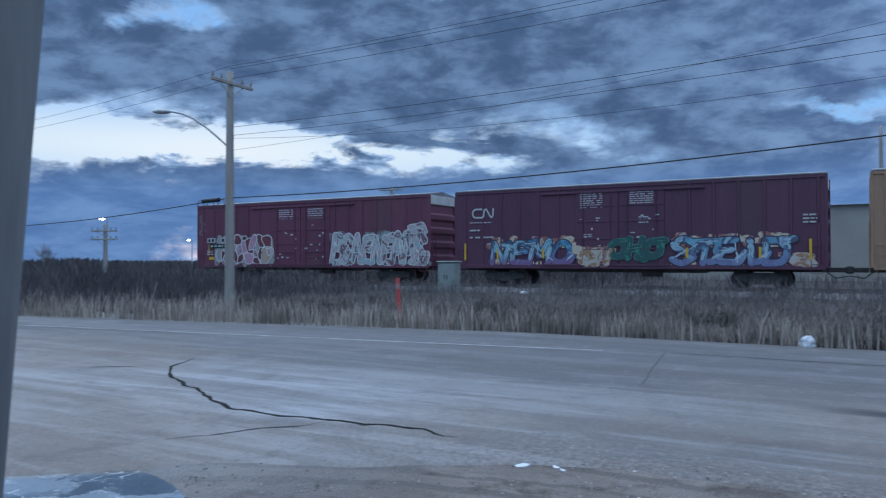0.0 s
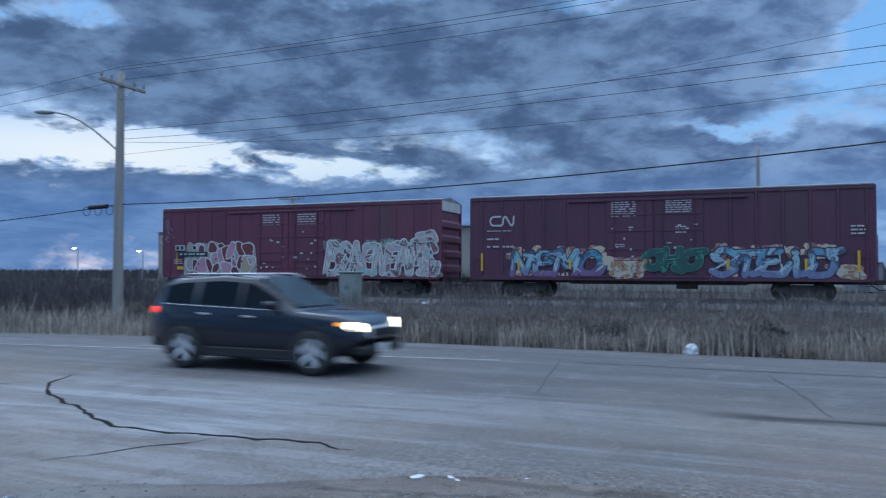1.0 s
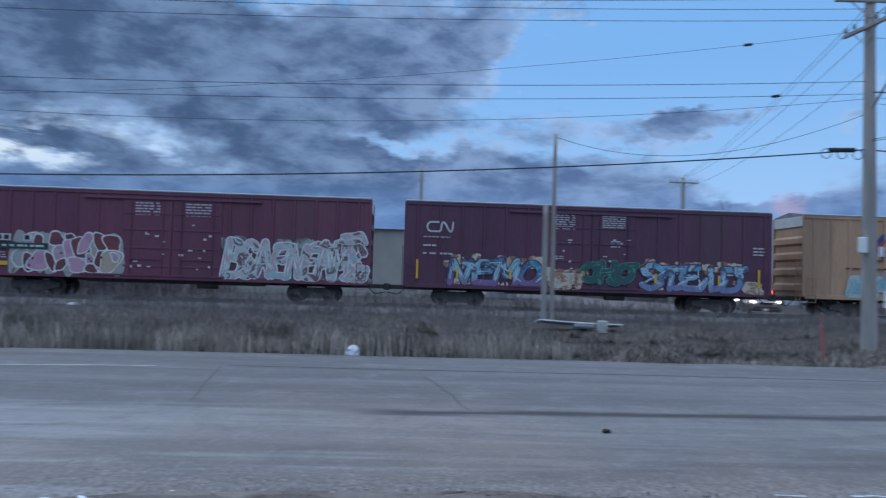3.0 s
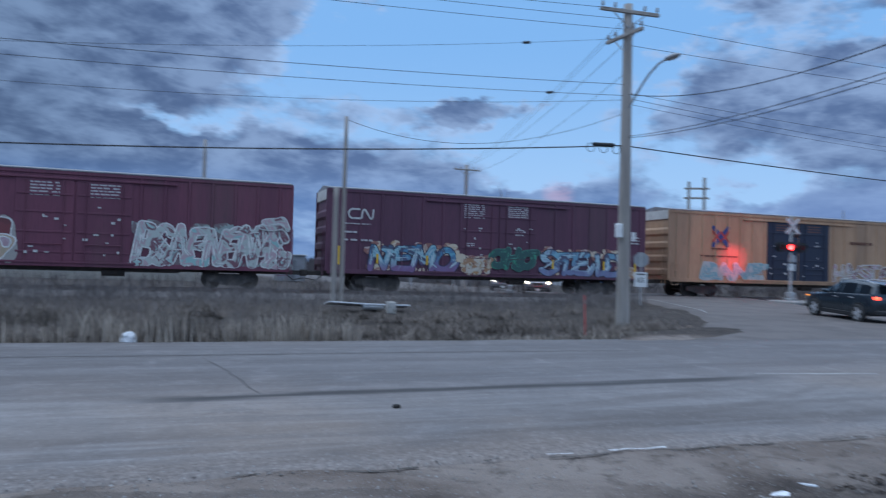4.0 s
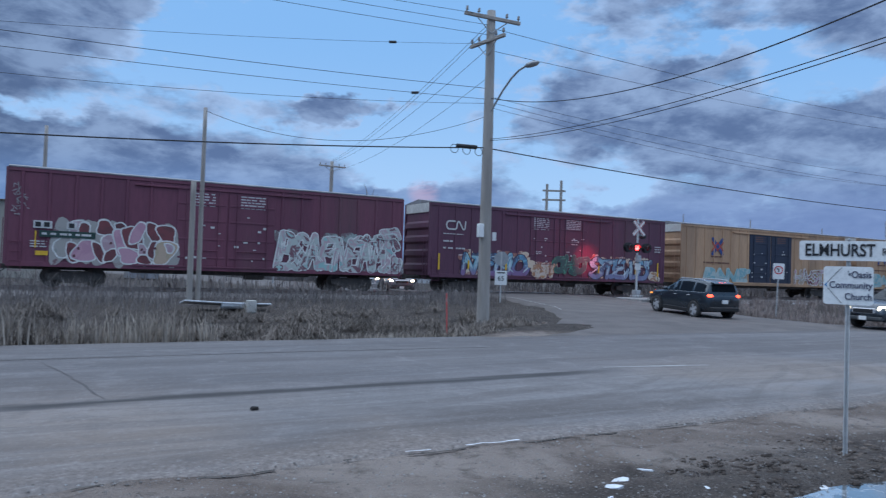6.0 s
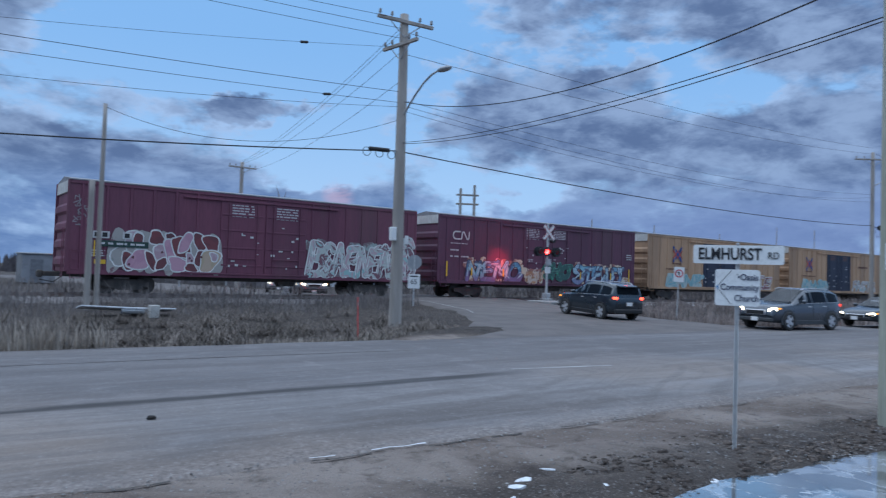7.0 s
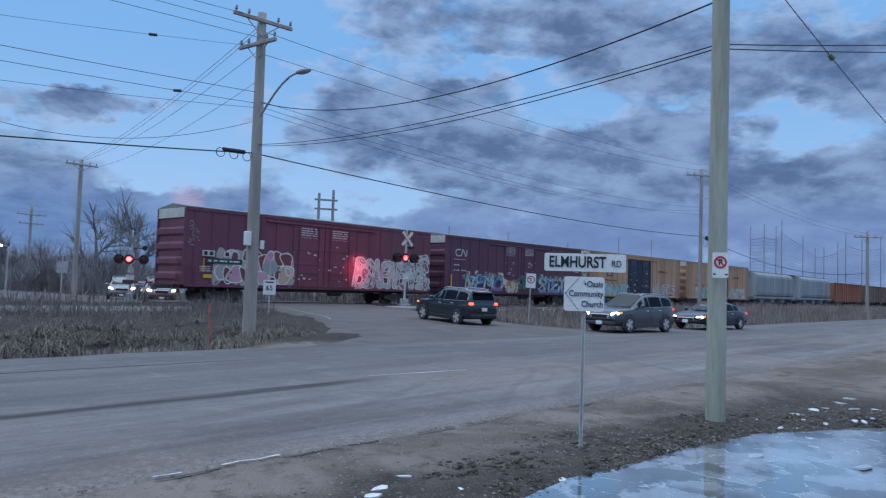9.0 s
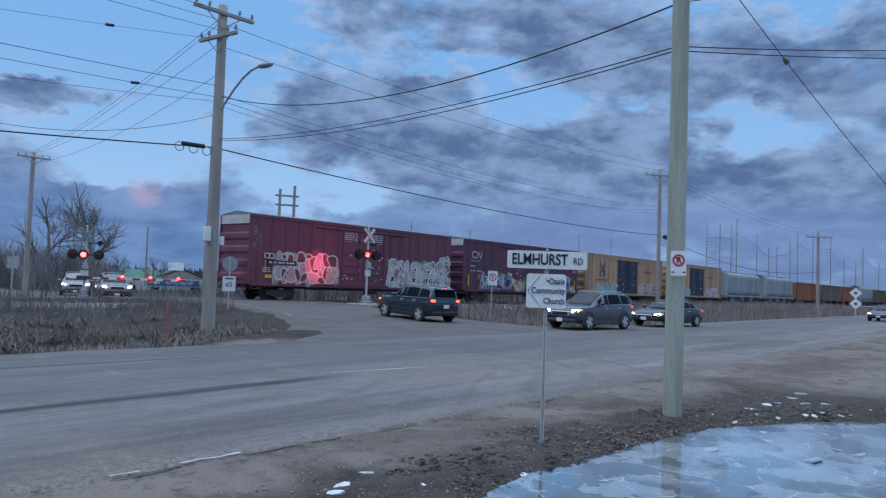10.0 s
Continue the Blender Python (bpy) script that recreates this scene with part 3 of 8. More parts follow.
def make_road():
    bm = B()
    xs = spaced([(-400, -40, 30), (-40, 60, 0.5), (60, 400, 30)])
    rows = []
    for x in xs:
        n0 = ROAD_NEAR + 0.14 * noise.noise(Vector((x * 0.9, 1, 0))) + 0.05 * noise.noise(Vector((x * 4.0, 4, 0)))
        if x < -2:
            n0 -= min(1.0, (-2 - x) / 3) * 1.5 + min(1.0, max(0, (-5 - x) / 3)) * 2.5
        f0 = ROAD_FAR + bend(x) + 0.12 * noise.noise(Vector((x * 0.7, 9, 0)))
        ys = [n0 - 0.12, n0] + [8.5 + (v - 8.5) * (f0 - 8.5) / 8.4 for v in (8.5, 10.5, 12.5, 14.5)] + [f0, f0 + 0.1]
        zs = [-0.05, 0.02, 0.03, 0.04, 0.045, 0.035, 0.015, -0.08]
        rows.append([bm.verts.new((x, y, z)) for y, z in zip(ys, zs)])
    for a, b in zip(rows, rows[1:]):
        for i in range(len(a) - 1):
            bm.faces.new((a[i], b[i], b[i + 1], a[i + 1]))
    tagged(part("road", bm, M_ASPHALT, smooth=True), "worn grey asphalt road with a pale salt film", "road", kind="structure")
    bm = B()
    rows = []
    for y in spaced([(16.2, 24, 0.4), (24, 48, 1), (48, 120, 6)]):
        l, r, z = side_left(y), side_right(y), road_rise(y)
        l += 0.15 * noise.noise(Vector((y * 0.8, 2, 0)))
        zz = z + (0.012 if y > 17.2 else 0.0)
        n = 10
        rows.append([bm.verts.new((l - 0.15, y, zz - 0.12))] + [bm.verts.new((lerp(l, r, i / n), y, zz + 0.012 + 0.03 * math.sin(math.pi * i / n) * min(1, max(0, (y - 17) / 6)))) for i in range(n + 1)] + [bm.verts.new((r + 0.15, y, zz - 0.12))])
    for a, b in zip(rows, rows[1:]):
        for i in range(len(a) - 1):
            bm.faces.new((a[i], a[i + 1], b[i + 1], b[i]))
    tagged(part("road_crossing", bm, mat("side_road_asphalt", (0.160, 0.138, 0.128), (0.112, 0.098, 0.092), 0.7, 0.86, bump=0.5, fine=50, dist=0.008), smooth=True), "side road rising over the level crossing", "road", kind="structure")
    # painted lines
    for name, x0, x1, y, w in (("edge_line", -60, -4.5, 14.08, 0.11), ("centre_line", 9.7, 12.2, 10.6, 0.10)):
        bm = B()
        xs = spaced([(x0, x1, 0.6)])
        pr = None
        for x in xs:
            yy = y - (0.138 * (-4.5 - max(x, -40)) if name == "edge_line" else 0) - (0.14 * (x - 9.7) if name == "centre_line" else 0)
            h = w * (0.5 + 0.25 * noise.noise(Vector((x * 2, 7, y))))
            z = table(yy, [(8.5, 0.030), (10.5, 0.040), (12.5, 0.045), (14.5, 0.035)]) + 0.005
            cur = (bm.verts.new((x, yy - h, z)), bm.verts.new((x, yy + h, z)))
            if pr:
                bm.faces.new((pr[0], cur[0], cur[1], pr[1]))
            pr = cur
        tagged(part(name, bm, M_ROADPAINT), "worn white painted road line", "road marking", kind="structure")
    bm = B()
    pr = None
    for y in spaced([(25.5, 34.5, 0.8)]):
        x = side_left(y) + 0.7
        z = road_rise(y) + 0.04
        cur = (bm.verts.new((x - 0.035, y, z)), bm.verts.new((x + 0.035, y, z)))
        if pr:
            bm.faces.new((pr[0], pr[1], cur[1], cur[0]))
        pr = cur
    tagged(part("edge_line", bm, M_ROADPAINT), "white edge line on the side road", "road marking", kind="structure")


def road_z(y):
    """Height of the main road's surface."""
    return table(y, [(3.0, 0.020), (8.5, 0.030), (10.5, 0.040), (12.5, 0.045), (14.5, 0.035), (16.8, 0.016)])


def make_cracks():
    """Cracks and tar seams, thin sunken-looking strips of dark filler."""
    seams = [
        ("crack", [(-10.7, 9.48), (-10.28, 8.55), (-9.7, 8.02), (-8.8, 7.52), (-7.8, 6.98), (-7.05, 6.60), (-6.45, 6.42), (-6.1, 6.48), (-5.65, 6.52), (-5.15, 6.54), (-4.7, 6.66), (-4.2, 6.63), (-3.55, 6.51)], 0.020, 0.13),
        ("crack", [(-5.22, 6.52), (-5.5, 6.13), (-5.77, 5.75), (-5.98, 5.37), (-6.3, 4.96)], 0.012, 0.12),
        ("crack", [(-11.8, 7.6), (-11.07, 8.07), (-10.71, 8.39), (-10.4, 8.66)], 0.010, 0.05),
        ("seam", [(-3.55, 15.2), (-3.3, 13.9), (-3.05, 12.0), (-2.8, 10.3)], 0.012, 0.08),
        ("seam", [(0.35, 14.0), (0.66, 12.4), (0.85, 11.0), (1.0, 9.9)], 0.014, 0.08),
        ("seam", [(-3.3, 14.4), (-0.9, 14.34), (4.5, 14.37), (8.0, 14.3), (10.0, 14.2)], 0.030, 0.02),
    ]
    rnd = random.Random(4)
    for name, pts, w, rough in seams:
        bm = B()
        fine = []
        for (x0, y0), (x1, y1) in zip(pts, pts[1:]):
            n = max(2, int(math.hypot(x1 - x0, y1 - y0) / 0.12))
            fine += [(lerp(x0, x1, i / n), lerp(y0, y1, i / n)) for i in range(n)]
        pr = None
        for i, (x, y) in enumerate(fine):
            x += rough * 0.5 * noise.noise(Vector((x * 3, y * 3, 1)))
            y += rough * noise.noise(Vector((x * 3, y * 3, 8)))
            h = w * rnd.uniform(0.45, 1.0) * min(1, (i + 1) / 6, (len(fine) - i) / 6)
            (xa, ya), (xb, yb) = fine[max(0, i - 1)], fine[min(len(fine) - 1, i + 1)]
            side = Vector((ya - yb, xb - xa)).normalized()
            side *= h * (1 + 0.9 * abs(side.y))
            top = road_z(y) + 0.005
            cur = (bm.verts.new((x - side.x, y - side.y, top)), bm.verts.new((x + side.x, y + side.y, top)))
            if pr:
                bm.faces.new((pr[0], cur[0], cur[1], pr[1]))
            pr = cur
        tagged(part("road_" + name, bm, mat("crack_filler", (0.035, 0.032, 0.030), rough=0.95, spec=0.1, bump=0) if name == "crack" else mat("seam_filler", (0.088, 0.080, 0.077), (0.125, 0.112, 0.107), 2.0, 0.85)), "dark crack in the asphalt", "road crack", kind="structure")


def make_pools():
    bm = B()
    xs = spaced([(3.2, 30, 0.25)])
    top = [bm.verts.new((x, pool_edge(x) + 0.16, -0.055)) for x in xs]
    bot = [bm.verts.new((x, -12, -0.055)) for x in xs]
    for i in range(len(xs) - 1):
        bm.faces.new((bot[i], bot[i + 1], top[i + 1], top[i]))
    tagged(part("pool", bm, M_ICE), "meltwater pool skinned with thin broken ice", "puddle", kind="structure")
    bm = B()
    poly(bm, [(-5.9 + 1.85 * math.cos(a), 2.9 + 1.4 * math.sin(a), -0.015) for a in [i * math.pi / 20 for i in range(40)]])
    tagged(part("puddle", bm, M_ICE), "shallow frozen puddle at the roadside", "puddle", kind="structure")


def make_railway():
    bm = B()
    rows = []
    for x in spaced([(-500, -60, 40), (-60, 80, 2.0), (80, 500, 40)]):
        prof = [(-3.6, -0.05), (-2.6, 0.20), (-1.6, 0.27), (1.6, 0.27), (2.6, 0.2), (3.6, -0.05)]
        rows.append([bm.verts.new((x, TRACK_Y + a, b + 0.04 * noise.noise(Vector((x, a, 0))))) for a, b in prof])
    for a, b in zip(rows, rows[1:]):
        for i in range(5):
            bm.faces.new((a[i], b[i], b[i + 1], a[i + 1]))
    tagged(part("ballast_bed", bm, M_BALLAST), "grey-brown crushed stone track bed", "railway track", kind="structure")
    for s in (-0.755, 0.755):
        bm = B()
        prof = [(-0.07, 0.26), (-0.07, 0.28), (-0.015, 0.30), (-0.015, 0.375), (-0.036, 0.385), (-0.036, 0.42), (0.036, 0.42), (0.036, 0.385), (0.015, 0.375), (0.015, 0.30), (0.07, 0.28), (0.07, 0.26)]
        prism(bm, [(-500, TRACK_Y + s + a, b) for a, b in prof], (1000, 0, 0))
        tagged(part("rail", bm, M_RAIL), "rust-brown steel rail with a polished head", "rail", kind="structure")
    bm = B()
    for i in range(300):
        x = -75 + i * 0.53
        if side_left(38) - 0.5 < x < side_right(38) + 0.5:
            continue
        box(bm, (x - 0.11, TRACK_Y - 1.3, 0.16), (x + 0.11, TRACK_Y + 1.3, 0.30))
    tagged(part("railway_ties", bm, M_TIE), "dark creosoted wooden railway ties", "railway tie", kind="stuff")


def blades(name, n, place, hgt, wid, material, label, seed, lean=0.35):
    """Dead grass: thin bent two-piece blades standing on the land."""
    r = np.random.RandomState(seed)
    vs, fs = [], []
    for _ in range(n):
        x, y, s = place(r)
        if x is None:
            continue
        z = land_z(x, y) - 0.02
        h = hgt * s * (0.55 + 0.75 * r.rand())
        a = r.rand() * 6.283
        w = wid * (0.6 + 0.8 * r.rand())
        dx, dy = math.cos(a) * w, math.sin(a) * w
        l = lean * h * r.rand()
        b = r.rand() * 6.283
        lx, ly = math.cos(b) * l, math.sin(b) * l
        k = len(vs)
        vs += [(x - dx, y - dy, z), (x + dx, y + dy, z), (x + dx * 0.8 + lx * 0.35, y + dy * 0.8 + ly * 0.35, z + h * 0.6), (x - dx * 0.8 + lx * 0.35, y - dy * 0.8 + ly * 0.35, z + h * 0.6), (x + lx, y + ly, z + h)]
        fs += [(k, k + 1, k + 2, k + 3), (k + 3, k + 2, k + 4)]
    ob = raw(name, vs, fs, material)
    tagged(ob, label, "dead grass", kind="stuff")


def free(x, y):
    """Off the roads and the track."""
    return not (side_left(y) - 0.6 < x < side_right(y) + 0.6) and not (TRACK_Y - 2.6 < y < TRACK_Y + 2.6)


def make_grass():
    def front(r):
        x = -45 + 60 * r.rand() ** 0.8
        y = 17.05 + bend(x) + 1.3 * r.rand() ** 1.4
        clump = 0.55 + 0.75 * noise.noise(Vector((x * 0.55, y, 2)))
        if not free(x, y) or r.rand() > 0.15 + clump * 0.95:
            return None, 0, 0
        return x, y, max(0.35, 0.75 + 0.5 * noise.noise(Vector((x * 0.8, 3, y)))) * (0.24 if x > 4 else 1.0)

    def ditch(r):
        x, y = -45 + 64 * r.rand(), 18.0 + 14 * r.rand()
        if not free(x, y) or (r.rand() > 0.5 and noise.noise(Vector((x * 0.4, y * 0.4, 6))) < 0):
            return None, 0, 0
        if x > 2 and y < 27 and r.rand() < 0.75:
            return None, 0, 0
        return x, y, 0.75 if x < 2 or y > 27 else 0.42

    def weeds(r):
        x, y = -60 + 82 * r.rand(), 30.5 + 4.3 * r.rand()
        if not free(x, y) or noise.noise(Vector((x * 0.3, y * 0.5, 9))) < -0.15:
            return None, 0, 0
        return x, y, 0.6 + 0.7 * r.rand()

    def east(r):
        x, y = 30 + 120 * r.rand() ** 1.5, 17.6 + 16.5 * r.rand()
        if not free(x, y):
            return None, 0, 0
        return x, y, 0.6 + 0.5 * min(1, max(0, (x - 45) / 30))

    def far(r):
        x, y = -170 + 330 * r.rand(), 43 + 30 * r.rand() ** 2
        if not free(x, y):
            return None, 0, 0
        return x, y, 1.0

    def bank(r):
        x, y = 3.5 + 13 * r.rand(), 0
        y = pool_edge(x) + 0.15 + 1.1 * r.rand() ** 1.3
        if noise.noise(Vector((x * 1.4, y * 1.4, 6))) < -0.05 or x > 13.5:
            return None, 0, 0
        return x, y, 1.0

    def west(r):
        x, y = -110 + 88 * r.rand() ** 0.8, 17.5 + 19 * r.rand()
        y += bend(x) * r.rand()
        return x, y, (0.6 + 0.8 * r.rand()) * min(1.0, (-20 - x) / 10)

    blades("west_brush", 38000, west, 1.15, 0.016, M_THICKET, "dark dead brush west of the ditch", 15, 0.7)
    blades("roadside_grass", 15000, front, 0.88, 0.012, M_STRAW, "tall dead straw-coloured grass along the road edge", 1)
    blades("ditch_grass", 34000, ditch, 0.50, 0.007, M_BRUSH, "dark dead weeds filling the ditch", 2, 1.1)
    blades("trackside_weeds", 15000, weeds, 0.75, 0.010, M_BRUSH, "taller dead weeds along the foot of the track bed", 8, 0.6)
    tussocks()
    blades("verge_grass", 16000, east, 0.85, 0.022, straw("verge_straw", (0.20, 0.162, 0.150), (0.42, 0.35, 0.315)), "dead grass between the road and the railway", 4, 0.5)
    blades("field_grass", 9000, far, 0.9, 0.035, M_BRUSH, "dead grass beyond the railway", 5, 0.5)
    blades("bank_turf", 15000, bank, 0.032, 0.0034, M_BRUSH, "trodden brown turf on the bank of the pool", 6, 2.2)


def tussocks():
    """Matted clumps of dead grass, bent over outwards from their roots."""
    r = np.random.RandomState(31)
    vs, fs = [], []
    for _ in range(2600):
        x = -42 + 57 * r.rand() ** 0.6
        y = 17.3 + 8.5 * r.rand() ** 1.3
        if not free(x, y):
            continue
        if x > 1 and noise.noise(Vector((x * 0.42, y * 0.75, 12))) < 0.02:
            continue
        z = land_z(x, y)
        s = (0.22 + 0.34 * r.rand()) * (1.35 if x > 1 else 1.0)
        for _ in range(34):
            a = r.rand() * 6.283
            c, d = math.cos(a), math.sin(a)
            w = 0.004 + 0.005 * r.rand()
            reach = s * (0.4 + 0.9 * r.rand())
            h = s * (0.35 + 0.8 * r.rand()) * (0.62 if x > 1 else 1.0)
            k = len(vs)
            for f, hh in ((0.05, 0.0), (0.45, h), (1.0, h * (0.2 + 0.5 * r.rand()))):
                px, py = x + c * reach * f, y + d * reach * f
                ww = w * (1.0 if f < 0.9 else 0.4)
                vs += [(px - d * ww, py + c * ww, z + hh - 0.02), (px + d * ww, py - c * ww, z + hh - 0.02)]
            fs += [(k, k + 1, k + 3, k + 2), (k + 2, k + 3, k + 5, k + 4)]
    tagged(raw("ditch_tussocks", vs, fs, straw("bent_dead_grass", (0.095, 0.082, 0.074), (0.35, 0.300, 0.258))), "matted clumps of bent dead grass in the ditch", "dead grass", kind="stuff")


def make_brush():
    """Leafless thickets far to the west and along the far side of the track."""
    r = np.random.RandomState(12)
    vs, fs = [], []

    def twig(p, q, w):
        k = len(vs)
        d = Vector((-(q[1] - p[1]), q[0] - p[0], 0))
        d = d.normalized() * w if d.length > 1e-4 else Vector((w, 0, 0))
        vs.extend([(p[0] - d.x, p[1] - d.y, p[2]), (p[0] + d.x, p[1] + d.y, p[2]), q])
        fs.append((k, k + 1, k + 2))

    for i in range(9000):
        if i < 6500:
            x = -160 + 145 * r.rand()
            y = 24 + 30 * r.rand() if x < -50 else 44 + 30 * r.rand()
        else:
            x, y = 36 + 220 * r.rand(), 44 + 25 * r.rand()
        if not free(x, y) or (-50 < x < 110 and y < 43):
            continue
        h = 1.1 + 1.2 * r.rand()
        for _ in range(5):
            a, s = r.rand() * 6.28, 0.5 * r.rand()
            twig((x + 0.1 * r.randn(), y, 0.0), (x + s * math.cos(a) * h, y + s * math.sin(a) * h, h * (0.6 + 0.5 * r.rand())), 0.03)
    tagged(raw("thicket", vs, fs, M_THICKET), "leafless brown thicket beyond the ditch and track", "bush", kind="stuff")


def make_apron():
    """Spilled earth and gravel over the corner of the side road."""
    bm = B()
    c = bm.verts.new((14.6, 18.3, 0.10))
    ring = []
    for k in range(48):
        a = k * math.tau / 48
        q = 1 + 0.22 * noise.noise(Vector((math.cos(a) * 2.2, math.sin(a) * 2.2, 4))) + 0.10 * noise.noise(Vector((math.cos(a) * 7, math.sin(a) * 7, 1)))
        u, v = 3.5 * q * math.cos(a), 1.05 * q * math.sin(a)
        ring.append((14.2 + u * 0.86 - v * 0.5, 18.25 + u * 0.42 + v * 0.86))
    mids = [bm.verts.new((lerp(14.4, x, 0.6), lerp(18.3, y, 0.6), max(0.07, road_rise(lerp(18.3, y, 0.6)) + 0.075))) for x, y in ring]
    outs = [bm.verts.new((x, y, road_rise(y) + 0.012)) for x, y in ring]
    for k in range(48):
        j = (k + 1) % 48
        bm.faces.new((c, mids[k], mids[j]))
        bm.faces.new((mids[k], outs[k], outs[j], mids[j]))
    tagged(part("earth_apron", bm, M_EARTH, smooth=True), "spilled brown earth and gravel at the road corner", "ground", kind="structure")


make_ground()
make_road()
make_apron()
make_cracks()
make_pools()
make_railway()
make_grass()
make_brush()
# ---- the freight train ----
FACE = -1.55          # the side of a car that faces the road
SPEED = 6.82
TRAIN = []            # (car, x of its middle at the start)


def truck(parent, x):
    """A two-axle freight truck."""
    tk = new("truck")
    tk.parent = parent
    tk.location = (x, 0, 0)
    for s in (-1, 1):
        bm = B()
        y = s * 1.02
        prism(bm, [(-1.2, y, 0.62), (-1.15, y, 0.40), (-0.75, y, 0.34), (-0.4, y, 0.20), (0.4, y, 0.20), (0.75, y, 0.34), (1.15, y, 0.40), (1.2, y, 0.62), (0.55, y, 0.72), (-0.55, y, 0.72)], (0, 0.12 * s, 0))
        part("side_frame", bm, M_DARK, tk)
        bm = B()
        for k in (-0.16, 0, 0.16):
            rod(bm, (k, y - 0.02 * s, 0.28), (k, y - 0.02 * s, 0.66), 0.055, n=8)
        part("spring_nest", bm, M_DARK, tk)
    bm = B()
    box(bm, (-0.2, -1.1, 0.45), (0.2, 1.1, 0.72), 0.03)
    part("bolster", bm, M_DARK, tk)
    for a in (-0.89, 0.89):
        bm = B()
        rod(bm, (0, -1.0, 0), (0, 1.0, 0), 0.08, n=10)
        for s in (-0.75, 0.75):
            rod(bm, (0, s - 0.065, 0), (0, s + 0.065, 0), 0.46, n=24)
            rod(bm, (0, s - 0.10, 0), (0, s + 0.10, 0), 0.14, n=12)
            for q in range(4):
                c = q * math.pi / 2
                rod(bm, (0.28 * math.cos(c), s - 0.075, 0.28 * math.sin(c)), (0.28 * math.cos(c), s + 0.075, 0.28 * math.sin(c)), 0.05, n=6)
        me = bpy.data.meshes.new("wheelset")
        bm.to_mesh(me)
        bm.free()
        me.materials.append(M_DARK)
        w = new("wheelset", me)
        w.parent = tk
        w.location = (a, 0, 0.46)
    return tk


def coupler(parent, x, s):
    bm = B()
    box(bm, (x, -0.12, 0.78), (x + 0.85 * s, 0.12, 1.0), 0.03)
    box(bm, (x + 0.75 * s, -0.2, 0.72), (x + 1.0 * s, 0.2, 1.06), 0.06)
    part("coupler", bm, M_DARK, parent)
    bm = B()
    pipe(bm, [(x, -0.45, 0.8), (x + 0.35 * s, -0.45, 0.52), (x + 0.9 * s, -0.3, 0.62)], 0.025)
    part("air_hose", bm, M_BLACK, parent)


def bars(bm, x0, x1, z0, z1, rows, seed, y=FACE, fill=0.75):
    """Rows of plain bars in place of small stencilled writing."""
    r = random.Random(seed)
    h = (z1 - z0) / rows
    for i in range(rows):
        z = z1 - h * (i + 0.5)
        a = x0
        while a < x1 - 0.03:
            b = min(x1, a + r.uniform(0.12, 0.4))
            box(bm, (a, y - 0.004, z - h * 0.22), (b, y + 0.01, z + h * 0.22))
            a = b + 0.05 + (0.1 if r.random() > fill else 0)
    return bm


def ribbon(bm, pts, w, y):
    """A flat painted stroke with rounded joints on a car's side."""
    for i, ((x0, z0), (x1, z1)) in enumerate(zip(pts, pts[1:])):
        y -= 0.00012
        d = Vector((x1 - x0, z1 - z0))
        if d.length < 1e-5:
            continue
        n = Vector((-d.y, d.x)).normalized() * w
        poly(bm, [(x0 + n.x, y, z0 + n.y), (x0 - n.x, y, z0 - n.y), (x1 - n.x, y, z1 - n.y), (x1 + n.x, y, z1 + n.y)])
    for x, z in pts:
        y -= 0.00012
        poly(bm, [(x + w * math.cos(a), y, z + w * math.sin(a)) for a in [k * math.pi / 4 for k in range(8)]])


def spray(name, fills, scale=1.6, foot=None):
    """Sprayed paint whose colour drifts between hues."""
    if name in MATS:
        return MATS[name]
    m = bpy.data.materials.new(name)
    MATS[name] = m
    m.use_nodes = True
    N = Nodes(m.node_tree)
    b = m.node_tree.nodes["Principled BSDF"]
    co = N.add("ShaderNodeTexCoord").outputs["Object"]
    f = N.noise(co, scale, 3, 0.55, 0.8)
    col = fills[0]
    for i, c in enumerate(fills[1:]):
        k = 0.36 + 0.26 * i / max(1, len(fills) - 2) if len(fills) > 2 else 0.5
        col = N.mix(N.step(f, k - 0.03, k + 0.03), col, c)
    if foot:
        sep = N.add("ShaderNodeSeparateXYZ")
        N.put(sep.inputs[0], co)
        col = N.mix(N.math("MULTIPLY", N.step(N.math("ADD", sep.outputs[2], N.math("MULTIPLY", f, 0.9)), 2.35, 1.65), 0.85), col, foot)
    g = N.noise(co, 30, 3, 0.6)
    col = N.mix(N.math("MULTIPLY", g, 0.35), col, (0.16, 0.14, 0.14))
    N.put(b.inputs["Base Color"], col)
    b.inputs["Roughness"].default_value = 0.6
    return m


def swirl(pts, n=5):
    """A rounded run through a few points."""
    P = [pts[0], *pts, pts[-1]]
    out = []
    for a, b, c, d in zip(P, P[1:], P[2:], P[3:]):
        for i in range(n):
            t = i / n
            out.append(tuple(0.5 * (2 * b[k] + (c[k] - a[k]) * t + (2 * a[k] - 5 * b[k] + 4 * c[k] - d[k]) * t * t + (3 * b[k] - a[k] - 3 * c[k] + d[k]) * t ** 3) for k in (0, 1)))
    return out + [pts[-1]]


